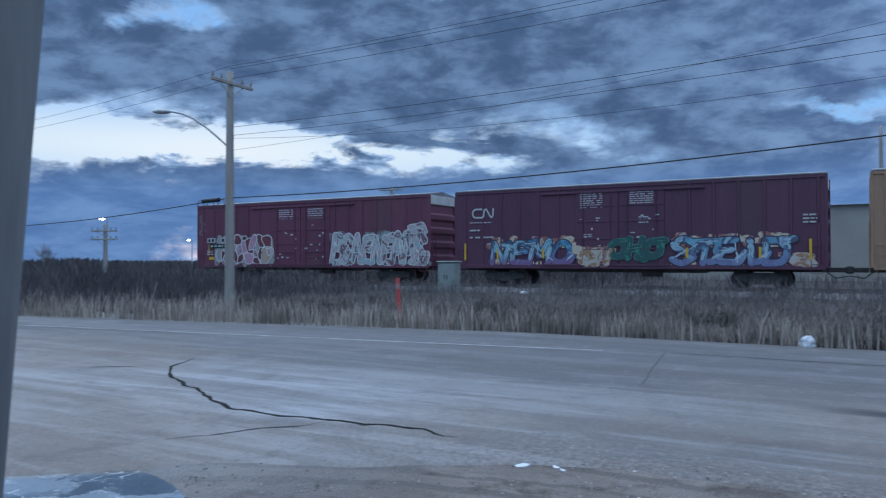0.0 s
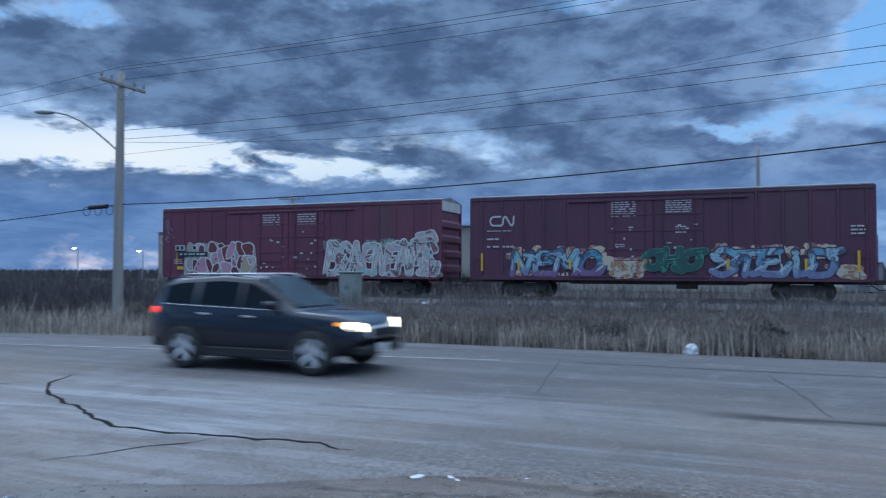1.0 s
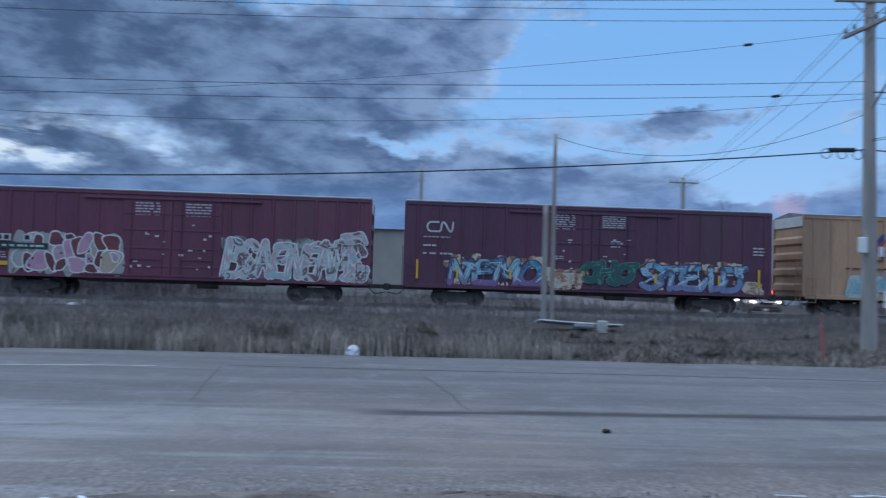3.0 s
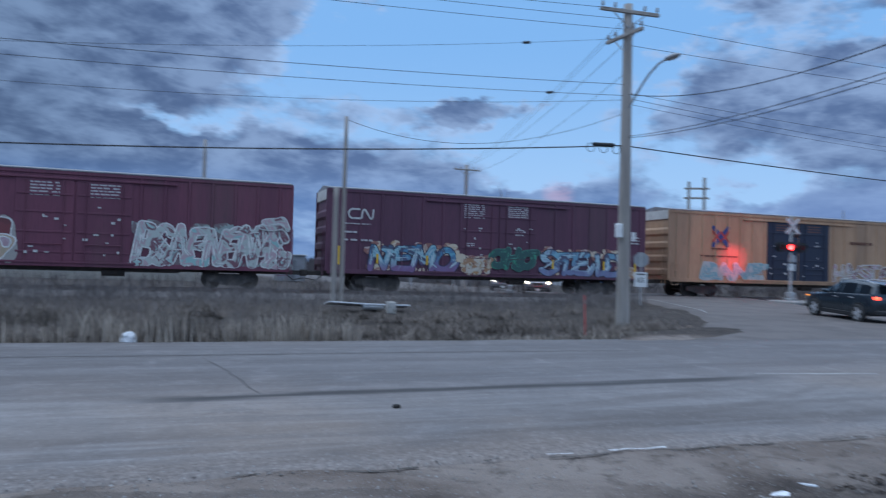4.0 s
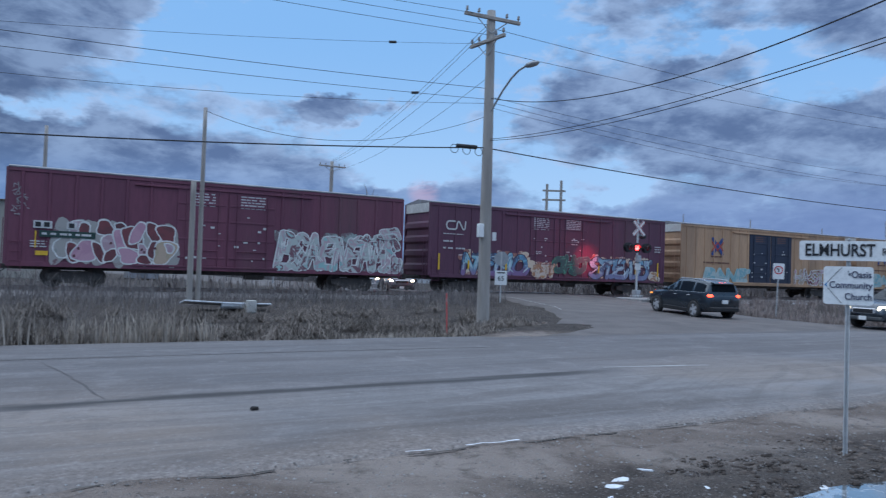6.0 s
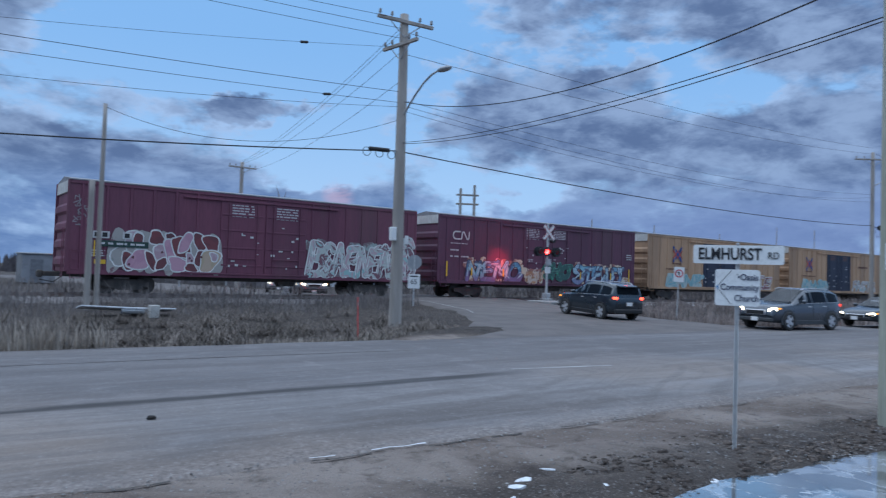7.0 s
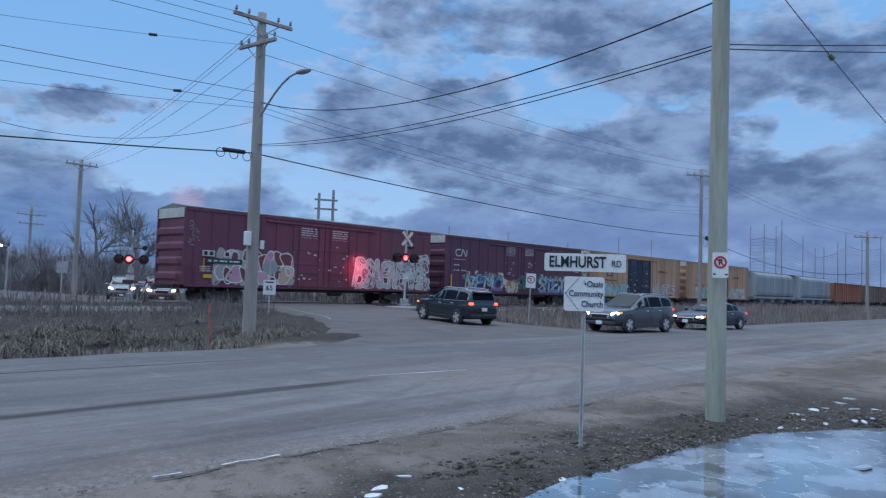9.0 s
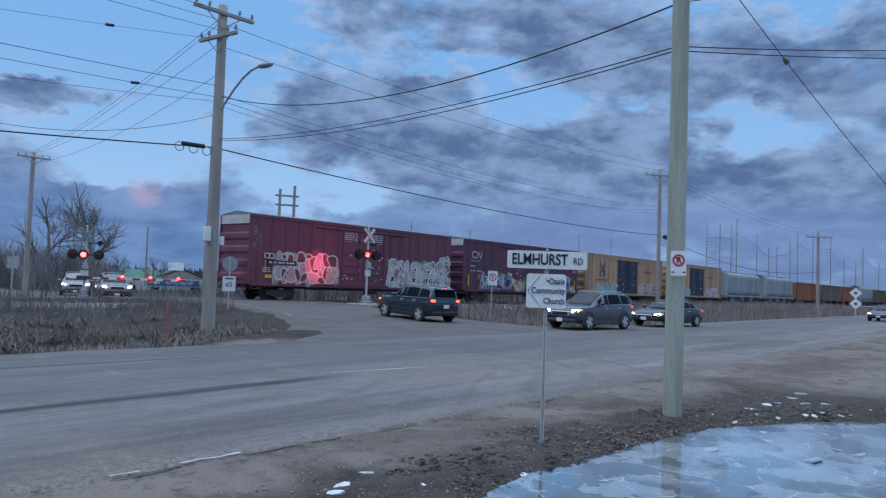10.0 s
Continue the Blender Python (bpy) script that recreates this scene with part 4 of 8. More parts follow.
def glyph(ch):
    """The strokes of one fat sprayed figure in a unit cell."""
    ring = [(0.5 + 0.40 * math.cos(a), 0.5 + 0.46 * math.sin(a)) for a in [k * math.tau / 14 for k in range(15)]]
    return {
        "n": [[(0.08, 0.0), (0.16, 1.0)], [(0.16, 1.0), (0.72, 0.05)], [(0.72, 0.05), (0.92, 1.0)]],
        "e": [[(0.92, 0.95), (0.25, 0.92), (0.10, 0.5), (0.18, 0.05), (0.92, 0.03)], [(0.14, 0.50), (0.74, 0.55)]],
        "m": [[(0.02, 0.0), (0.18, 1.0)], [(0.18, 1.0), (0.48, 0.35)], [(0.48, 0.35), (0.80, 1.0)], [(0.80, 1.0), (0.98, 0.0)]],
        "o": [ring],
        "h": [[(0.12, 0.0), (0.18, 1.0)], [(0.14, 0.45), (0.85, 0.55)], [(0.85, 0.0), (0.88, 1.0)]],
        "s": [swirl([(0.92, 0.80), (0.55, 1.0), (0.12, 0.78), (0.45, 0.52), (0.90, 0.28), (0.50, 0.0), (0.05, 0.16)])],
        "t": [[(0.0, 0.92), (1.0, 0.96)], [(0.5, 0.95), (0.42, 0.0)]],
        "i": [[(0.5, 0.0), (0.5, 0.70)], [(0.5, 0.94), (0.5, 0.97)]],
        "d": [[(0.12, 0.0), (0.15, 0.95)], swirl([(0.12, 0.97), (0.70, 0.90), (0.95, 0.5), (0.70, 0.06), (0.10, 0.0)])],
        "b": [[(0.10, 0.0), (0.12, 1.0)], swirl([(0.12, 1.0), (0.70, 0.92), (0.62, 0.58), (0.20, 0.52)]), swirl([(0.30, 0.52), (0.90, 0.42), (0.80, 0.04), (0.10, 0.0)])],
        "a": [[(0.02, 0.0), (0.38, 1.0)], [(0.38, 1.0), (0.90, 0.0)], [(0.22, 0.36), (0.68, 0.40)]],
    }[ch]


def graffiti(parent, x0, x1, z0, z1, word, seed, outline, fill, halo=None, thick=0.14, rim=0.055, shine=None, name="graffiti", label="", proud=0.026, slant=0.10):
    """A sprayed piece: soft clouds of halo behind, then each figure's outline and fill, and fine strokes on top."""
    r = random.Random(seed)
    gap = (x1 - x0) / len(word)
    letters = []
    for i, ch in enumerate(word):
        a = x0 + gap * i
        dz = r.uniform(-0.05, 0.08) * (z1 - z0)
        wide = gap * r.uniform(1.00, 1.16)
        lean = slant + r.uniform(-0.12, 0.12)
        for st in glyph(ch):
            letters.append([(a + wide * u + lean * v + r.uniform(-0.05, 0.05), z0 + thick + (z1 - z0 - 2 * thick) * v + dz * v) for u, v in st])
        # a barb that hooks into the next figure
        zb = lerp(z0 + thick, z1 - thick, r.choice((0.05, 0.5, 0.95)))
        letters.append(swirl([(a + wide * 0.7, zb), (a + wide * 1.0, zb + r.uniform(-0.15, 0.15)), (a + wide * 1.2, min(z1 - thick, max(z0 + thick, zb + r.choice((-0.45, 0.45)))))], 3))
    gr = new(name)
    gr.parent = parent
    if label:
        tagged(gr, label)
    if halo:
        bm = B()
        y = FACE - 0.012 - proud
        for i in range(int((x1 - x0) * 9)):
            y -= 0.0001
            top = i % 3 > 0
            poly(bm, [(x, y, max(1.0, z)) for x, z in blob(r.uniform(x0 - 0.15, x1 + 0.15), (z1 - 0.05 if top else z0 + 0.22) + r.uniform(-0.35, 0.06), r.uniform(0.16, 0.38), r.uniform(0.13, 0.26), r)])
        tagged(part("halo", bm, halo, gr), kind="stuff")
    for nm, m, w, off in (("outline", outline, thick + rim, -0.022), ("fill", fill, thick, -0.030)):
        bm = B()
        for i, st in enumerate(letters):
            ribbon(bm, [(x, max(1.03 + w, z)) for x, z in st], w, FACE + off - proud - 0.004 * (i / max(1, len(letters))))
        part(nm, bm, m, gr)
    bm = B()
    for st in letters:
        for _ in range(4):
            (xa, za), (xb, zb) = st[0], st[-1]
            k, q = r.uniform(0.1, 0.6), r.uniform(-0.5, 0.5) * thick
            f = min(1.0, k + r.uniform(0.2, 0.5))
            ribbon(bm, [(lerp(xa, xb, k) + q, lerp(za, zb, k)), (lerp(xa, xb, f) + q, lerp(za, zb, f))], r.uniform(0.012, 0.028), FACE - 0.052 - proud)
    tagged(part("stroke", bm, shine or outline, gr), kind="stuff")


def blob(cx, cz, rx, rz, r):
    """A swollen rounded outline, a little uneven."""
    ph, k = r.uniform(0, 6.28), r.choice((2, 3))
    tilt = r.uniform(-0.35, 0.35)
    out = []
    for i in range(22):
        a = i * math.tau / 22
        e = 1 + 0.13 * math.sin(k * a + ph) + 0.05 * math.sin(5 * a + ph)
        c, s = math.cos(a), math.sin(a)
        u = rx * e * math.copysign(abs(c) ** 0.8, c)
        v = rz * e * math.copysign(abs(s) ** 0.8, s)
        out.append((cx + u - tilt * v, cz + v))
    return out


def bubble_piece(parent, x0, x1, z0, z1):
    """Fat bubble letters: swollen shapes in pinks, maroon and tan, each outlined in white, on a pale ground."""
    r = random.Random(14)
    gr = new("graffiti")
    gr.parent = parent
    tagged(gr, "pink and maroon sprayed bubble letters outlined in white")
    names = ("ground", "outline", "pink", "maroon", "rose", "tan", "dot")
    mats_ = (spray("pale_ground_spray", [(0.30, 0.34, 0.30), (0.42, 0.40, 0.37), (0.22, 0.12, 0.13)], 1.5), G_WHITE, spray("pink_fill_spray", [(0.60, 0.34, 0.42), (0.54, 0.29, 0.38)], 1.2),
             spray("maroon_fill_spray", [(0.20, 0.035, 0.045), (0.15, 0.03, 0.04)], 1.2), spray("rose_fill_spray", [(0.56, 0.42, 0.46), (0.50, 0.34, 0.38)], 1.2), spray("tan_fill_spray", [(0.56, 0.42, 0.30), (0.50, 0.40, 0.26)], 1.2), spray("dark_dot_spray", [(0.12, 0.02, 0.03), (0.10, 0.02, 0.03)], 2))
    colour = dict(zip(names, mats_))
    state = [FACE - 0.050]

    def lay(n, pts):
        state[0] -= 0.0004
        bm = B()
        poly(bm, [(x, state[0], z) for x, z in pts])
        part("sprayed_" + n, bm, colour[n], gr)

    w, h = x1 - x0, z1 - z0
    for i in range(9):
        u = (i + 0.5) / 9
        lay("ground", blob(x0 + w * u, z0 + h * (0.47 + 0.03 * math.sin(7 * u)), w * 0.075, h * r.uniform(0.47, 0.55), r))
    # (across, up, half width, half height, colour)
    shapes = [(0.08, 0.35, 0.055, 0.22, "ground"), (0.19, 0.80, 0.060, 0.16, "rose"), (0.24, 0.74, 0.045, 0.15, "maroon"), (0.40, 0.82, 0.060, 0.16, "maroon"), (0.52, 0.86, 0.035, 0.10, "dot"),
              (0.16, 0.24, 0.050, 0.19, "maroon"), (0.25, 0.27, 0.085, 0.23, "pink"), (0.36, 0.26, 0.040, 0.20, "maroon"), (0.44, 0.42, 0.050, 0.26, "rose"), (0.45, 0.20, 0.042, 0.14, "maroon"),
              (0.53, 0.52, 0.052, 0.30, "pink"), (0.62, 0.62, 0.070, 0.28, "maroon"), (0.66, 0.74, 0.052, 0.22, "pink"), (0.60, 0.20, 0.080, 0.17, "pink"), (0.71, 0.33, 0.036, 0.14, "rose"),
              (0.72, 0.12, 0.050, 0.10, "maroon"), (0.79, 0.78, 0.055, 0.19, "maroon"), (0.90, 0.76, 0.070, 0.20, "maroon"), (0.80, 0.34, 0.045, 0.20, "maroon"), (0.89, 0.32, 0.085, 0.27, "tan"), (0.93, 0.42, 0.030, 0.10, "rose")]
    for u, v, a, b, n in shapes:
        cx, cz = x0 + w * u, z0 + h * v
        seed = r.randrange(9999)
        lay("outline", blob(cx, cz, w * a + 0.065, h * b + 0.065, random.Random(seed)))
        lay(n, blob(cx, cz, w * a, h * b, random.Random(seed)))
    for u, v in ((0.14, 0.30), (0.17, 0.16), (0.20, 0.33), (0.35, 0.33), (0.37, 0.18), (0.70, 0.36), (0.72, 0.30), (0.79, 0.30), (0.81, 0.40), (0.45, 0.48)):
        lay("dot", blob(x0 + w * u, z0 + h * v, 0.055, 0.06, r))


def boxcar(name, label, L, body_mat, door_mat, end_mat, door, pitch, eave=5.30, band=True, yellow=()):
    """A plug-door boxcar. door: (x from, x to) along the side, from the car's west end."""
    car = thing(name, label, "boxcar")
    h = L / 2
    z0, z1 = 1.02, eave
    bm = B()
    box(bm, (-h, FACE, z0), (h, -FACE, z1 - 0.06))
    part("body", bm, body_mat, car)
    # side: rolled ribs and panel seams
    d0, d1 = door[0] - h, door[1] - h
    for side, y in ((-1, FACE), (1, -FACE)):
        xs = []
        x = -h + pitch * 0.5
        while x < h - 0.2:
            if not d0 - 0.15 < x < d1 + 0.15:
                xs.append(x)
            x += pitch
        for x in xs:
            if side == 1 and x > 0:
                continue
            bm = B()
            prism(bm, [(x - 0.075, y, z0 + 0.12), (x - 0.045, y + side * 0.05, z0 + 0.12), (x + 0.045, y + side * 0.05, z0 + 0.12), (x + 0.075, y, z0 + 0.12)], (0, 0, z1 - z0 - 0.34))
            part("side_rib", bm, body_mat, car)
        bm = B()
        box(bm, (-h, y, z0 - 0.10), (h, y + side * 0.05, z0 + 0.12), 0.01)
        part("side_sill", bm, body_mat, car)
        bm = B()
        box(bm, (-h, y, z1 - 0.22), (h, y + side * 0.045, z1 - 0.04), 0.01)
        part("top_chord", bm, body_mat, car)
    # doors
    mid = (d0 + d1) / 2
    for a, b in ((d0, mid - 0.02), (mid + 0.02, d1)):
        dr = new("door")
        dr.parent = car
        bm = B()
        box(bm, (a + 0.02, FACE - 0.045, z0 + 0.14), (b - 0.02, FACE + 0.02, z1 - 0.42), 0.012)
        part("panel", bm, door_mat, dr)
        bm = B()
        for z in (z0 + 0.55, z0 + 1.45, z0 + 2.35, z0 + 3.15):
            box(bm, (a + 0.1, FACE - 0.07, z - 0.045), (b - 0.1, FACE - 0.04, z + 0.045), 0.01)
        part("stiffener", bm, door_mat, dr)
        bm = B()
        for k in (0.18, 0.82):
            rod(bm, (lerp(a, b, k), FACE - 0.09, z0 + 0.1), (lerp(a, b, k), FACE - 0.09, z1 - 0.5), 0.022, n=6)
        rod(bm, (lerp(a, b, 0.18), FACE - 0.10, z0 + 0.9), (lerp(a, b, 0.82), FACE - 0.10, z0 + 0.9), 0.02, n=6)
        part("locking_bar", bm, door_mat, dr)
        bm = B()
        rr = random.Random(int(a * 100) + 900)
        for _ in range(9):
            x, z = rr.uniform(a + 0.25, b - 0.3), rr.uniform(z0 + 0.4, z0 + 2.6)
            box(bm, (x, FACE - 0.075, z), (x + rr.uniform(0.06, 0.24), FACE - 0.04, z + rr.uniform(0.04, 0.12)))
        tagged(part("stencil", bm, M_STENCIL, dr), kind="stuff")
    for z in (z0 + 0.10, z1 - 0.40):
        bm = B()
        box(bm, (d0 - 1.9, FACE - 0.10, z - 0.05), (d1 + 1.9 if z > 3 else d1 + 0.2, FACE - 0.01, z + 0.04), 0.01)
        part("door_track", bm, body_mat, car)
    # roof: shallow pitch with overhang and cross ribs
    bm = B()
    prism(bm, [(-h - 0.03, FACE - 0.06, z1 - 0.06), (-h - 0.03, FACE - 0.06, z1 - 0.01), (-h - 0.03, 0, z1 + 0.20), (-h - 0.03, -FACE + 0.06, z1 - 0.01), (-h - 0.03, -FACE + 0.06, z1 - 0.06)], (L + 0.06, 0, 0))
    part("roof", bm, mat("galvanised_roof", (0.34, 0.34, 0.35), (0.24, 0.22, 0.22), 1.5, 0.55, 0.5, 0.1), car)
    # corrugated ends with a pale band under the roof
    for s in (-1, 1):
        x = s * h
        for i in range(4):
            zc = z0 + 0.45 + i * 0.82
            bm = B()
            prism(bm, [(x, FACE + 0.08, zc - 0.26), (x + s * 0.10, FACE + 0.08, zc - 0.13), (x + s * 0.10, FACE + 0.08, zc + 0.13), (x, FACE + 0.08, zc + 0.26)], (0, -2 * FACE - 0.16, 0))
            part("end_rib", bm, end_mat, car)
        for y in (FACE + 0.03, -FACE - 0.03):
            bm = B()
            box(bm, (x - s * 0.02, y - 0.05, z0), (x + s * 0.11, y + 0.05, z1 - 0.06), 0.015)
            part("corner_post", bm, end_mat, car)
        if band:
            bm = B()
            box(bm, (x - s * 0.01, FACE + 0.05, z1 - 0.62), (x + s * 0.07, -FACE - 0.05, z1 - 0.08), 0.01)
            part("end_band", bm, mat("pale_end_panel", (0.62, 0.61, 0.57), (0.50, 0.48, 0.45), 2, 0.6), car, "pale panel under the roof")
        # ladder on the end and the side by the end
        bm = B()
        yy = FACE + 0.35
        for k in (-0.2, 0.2):
            rod(bm, (x + s * 0.16, yy + k, z0 - 0.25), (x + s * 0.16, yy + k, z0 + 2.0), 0.018, n=6)
        for i in range(6):
            rod(bm, (x + s * 0.16, yy - 0.2, z0 - 0.15 + i * 0.38), (x + s * 0.16, yy + 0.2, z0 - 0.15 + i * 0.38), 0.014, n=6)
        part("ladder", bm, end_mat, car)
        bm = B()
        for i in range(4):
            zc = z0 - 0.28 + i * 0.42
            xa = x - s * 0.12
            rod(bm, (xa, FACE - 0.07, zc), (xa - s * 0.46, FACE - 0.07, zc), 0.014, n=6)
        for k in (0.12, 0.58):
            rod(bm, (x - s * k, FACE - 0.07, z0 - 0.3), (x - s * k, FACE - 0.07, z0 + 1.1), 0.014, n=6)
        part("grab_iron", bm, end_mat, car)
        coupler(car, x, s)
        truck(car, s * (h - 2.75))
    bm = B()
    prism(bm, [(-h + 4.6, -0.9, z0), (-h + 5.2, -0.9, 0.72), (h - 5.2, -0.9, 0.72), (h - 4.6, -0.9, z0)], (0, 0.08, 0))
    box(bm, (-h, -0.35, 0.78), (h, 0.35, 1.02))
    part("underframe", bm, M_DARK, car)
    bm = B()
    rod(bm, (1.0, -0.75, 0.72), (2.0, -0.75, 0.72), 0.2, n=14)
    part("air_tank", bm, M_DARK, car)
    for x in yellow:
        bm = B()
        zt = z0 + (1.3 if x in (yellow[0], yellow[-1]) else 0.95)
        box(bm, (x - h - 0.055, FACE - 0.085, zt - (0.95 if x in (yellow[0], yellow[-1]) else 0.5)), (x - h + 0.055, FACE - 0.060, zt))
        part("reflector_strip", bm, M_YELLOW, car, "yellow reflective strip")
    return car


def stencils(car, L, sets, material=None):
    for i, (x0, x1, za, zb, rows) in enumerate(sets):
        tagged(part("stencil", bars(B(), x0 - L / 2, x1 - L / 2, za, zb, rows, 31 + i * 7, FACE - 0.046), material or M_FAINT, car), kind="stuff")


def hopper(name, label, L, body_mat, top=4.6):
    """A covered hopper with rounded sides and sloping bays."""
    car = thing(name, label, "hopper car")
    h = L / 2
    half = [(1.15, 1.35), (1.5, 1.65), (1.59, 2.0), (1.59, top - 0.75), (1.5, top - 0.45), (1.2, top - 0.18), (0.55, top)]
    ring = [(-y, z) for y, z in half] + list(reversed(half))
    bm = B()
    prism(bm, [(-h + 1.3, y, z) for y, z in ring], (L - 2.6, 0, 0))
    part("body", bm, body_mat, car)
    for i in range(4):
        x = -h + 1.6 + i * (L - 3.2) / 3
        bm = B()
        prism(bm, [(x, y * 1.02, z * 1.004) for y, z in ring[:7]] + [(x, y, z) for y, z in reversed(ring[:7])], (0.09, 0, 0))
        part("rib", bm, body_mat, car)
    for i in range(3):
        x = -h + L * (0.25 + 0.25 * i)
        bm = B()
        prism(bm, [(x - 1.5, -1.1, 1.4), (x - 0.4, -1.1, 0.55), (x + 0.4, -1.1, 0.55), (x + 1.5, -1.1, 1.4)], (0, 2.2, 0))
        part("discharge_bay", bm, body_mat, car)
    bm = B()
    box(bm, (-h + 0.3, -0.4, top + 0.05), (h - 0.3, 0.4, top + 0.1))
    for i in range(12):
        x = -h + 0.8 + i * (L - 1.6) / 11
        box(bm, (x, -0.35, top - 0.05), (x + 0.06, 0.35, top + 0.06))
    part("roof_walk", bm, M_DARK, car)
    for s in (-1, 1):
        bm = B()
        box(bm, (s * h, -1.4, 1.0), (s * (h - 1.5), 1.4, 1.2), 0.02)
        for y in (-1.3, 1.3):
            rod(bm, (s * (h - 0.2), y, 1.2), (s * (h - 1.35), y, 3.4), 0.06, n=6)
        part("end_platform", bm, body_mat, car)
        coupler(car, s * h, s)
        truck(car, s * (h - 1.9))
    bm = B()
    box(bm, (-h, -1.5, 1.15), (h, -1.35, 1.42), 0.02)
    box(bm, (-h, 1.35, 1.15), (h, 1.5, 1.42), 0.02)
    part("side_sill", bm, body_mat, car)
    return car


def gondola(name, label, L, body_mat, top=3.6):
    car = thing(name, label, "freight car")
    h = L / 2
    bm = B()
    box(bm, (-h + 0.3, -1.55, 1.0), (h - 0.3, -1.45, top), 0.02)
    box(bm, (-h + 0.3, 1.45, 1.0), (h - 0.3, 1.55, top), 0.02)
    box(bm, (-h + 0.3, -1.5, 1.0), (h - 0.3, 1.5, 1.2))
    for s in (-1, 1):
        box(bm, (s * (h - 0.3), -1.5, 1.0), (s * (h - 0.4), 1.5, top))
    part("body", bm, body_mat, car)
    for i in range(13):
        x = -h + 0.6 + i * (L - 1.2) / 12
        bm = B()
        box(bm, (x - 0.06, -1.66, 1.0), (x + 0.06, -1.55, top), 0.01)
        part("side_post", bm, body_mat, car)
    bm = B()
    box(bm, (-h + 0.3, -1.68, top - 0.1), (h - 0.3, -1.42, top + 0.05), 0.02)
    part("top_chord", bm, body_mat, car)
    for s in (-1, 1):
        coupler(car, s * (h - 0.3), s)
        truck(car, s * (h - 2.2))
    return car


# the last car: red-brown, with two sprayed pieces
K_L = 19.1
kcar = boxcar("boxcar", "oxide-red boxcar, last of the train, with white and pink graffiti", K_L, M_OXIDE, M_OXIDE, M_OXIDE, (7.0, 11.85), 1.06)
stencils(kcar, K_L, [(7.6, 8.8, 4.05, 4.75, 5), (10.05, 11.3, 4.05, 4.75, 5), (0.9, 1.6, 1.75, 2.1, 3)])
for a, w_ in ((1.0, 0.74), (2.32, 0.42)):
    bm = B()
    box(bm, (a - K_L / 2, FACE - 0.092, 2.62), (a - K_L / 2 + w_, FACE - 0.036, 2.95))
    pl = part("lettering_panel", bm, M_STENCIL, kcar, "white panel of a railway mark")
    for k in range(2 if w_ > 0.5 else 1):
        bm = B()
        box(bm, (a - K_L / 2 + 0.08 + 0.34 * k, FACE - 0.096, 2.68), (a - K_L / 2 + 0.30 + 0.34 * k, FACE - 0.0925, 2.89))
        part("dark_bar", bm, M_BLACK, pl)
bm = B()
box(bm, (1.25 - K_L / 2, FACE - 0.092, 2.24), (3.5 - K_L / 2, FACE - 0.037, 2.53))
part("number_panel", bm, mat("dark_green_panel", (0.03, 0.07, 0.06), rough=0.6), kcar, "dark number panel")
tagged(part("number_bars", bars(B(), 1.35 - K_L / 2, 3.4 - K_L / 2, 2.28, 2.49, 1, 3, FACE - 0.095, 0.3), M_STENCIL, kcar), kind="stuff")
G_WHITE = spray("white_spray", [(0.84, 0.84, 0.80), (0.70, 0.72, 0.70)], 2)
G_PINK = spray("pink_spray", [(0.55, 0.27, 0.33), (0.17, 0.03, 0.04), (0.52, 0.40, 0.30), (0.58, 0.31, 0.40), (0.14, 0.03, 0.04)], 1.1)
G_MINT = spray("mint_spray", [(0.46, 0.66, 0.62), (0.22, 0.09, 0.12), (0.56, 0.62, 0.58), (0.58, 0.42, 0.45), (0.36, 0.60, 0.58)], 1.3)
G_BLUE = spray("blue_spray", [(0.16, 0.46, 0.58), (0.09, 0.25, 0.42), (0.06, 0.08, 0.15), (0.36, 0.60, 0.66), (0.14, 0.36, 0.50)], 1.1, (0.26, 0.13, 0.30))
G_SKY = spray("sky_spray", [(0.26, 0.52, 0.62), (0.18, 0.38, 0.52), (0.09, 0.10, 0.18), (0.42, 0.62, 0.68), (0.30, 0.36, 0.52)], 1.2, (0.22, 0.24, 0.42))
G_GREEN = spray("green_spray", [(0.03, 0.22, 0.13), (0.02, 0.10, 0.09), (0.05, 0.34, 0.20)], 1.4)
G_CREAM = spray("cream_spray", [(0.62, 0.54, 0.40), (0.45, 0.24, 0.12), (0.66, 0.60, 0.50), (0.60, 0.34, 0.14)], 1.2)
bubble_piece(kcar, 1.75 - K_L / 2, 7.1 - K_L / 2, 1.12, 3.12)
for a, b, c, d in ((1.08, 1.14, 1.75, 2.50), (1.12, 1.62, 1.42, 1.62)):
    bm = B()
    box(bm, (a - K_L / 2, FACE - 0.052, c), (b - K_L / 2, FACE - 0.036, d))
    part("yellow_tape", bm, M_YELLOW, kcar, "worn yellow reflective tape")
graffiti(kcar, 11.95 - K_L / 2, 18.85 - K_L / 2, 1.05, 2.98, "bsaeneams", 23, G_WHITE, G_MINT, spray("mint_shadow_spray", [(0.34, 0.42, 0.40), (0.20, 0.14, 0.15)], 1.4), 0.155, 0.065, label="mint and white sprayed letters", slant=0.12)
graffiti(kcar, 17.55 - K_L / 2, 18.6 - K_L / 2, 2.95, 3.5, "s", 5, G_WHITE, G_MINT, None, 0.09, 0.05, label="sprayed flourish above the letters", proud=0.08)
bm = B()
rr = random.Random(8)
for i in range(16):
    x, z = 0.25 + rr.random() * 0.5 - K_L / 2, 3.2 + 1.3 * rr.random()
    ribbon(bm, [(x, z), (x + rr.uniform(-0.2, 0.2), z + rr.uniform(-0.15, 0.15)), (x + rr.uniform(-0.2, 0.2), z + rr.uniform(-0.2, 0.2))], 0.02, FACE - 0.048)
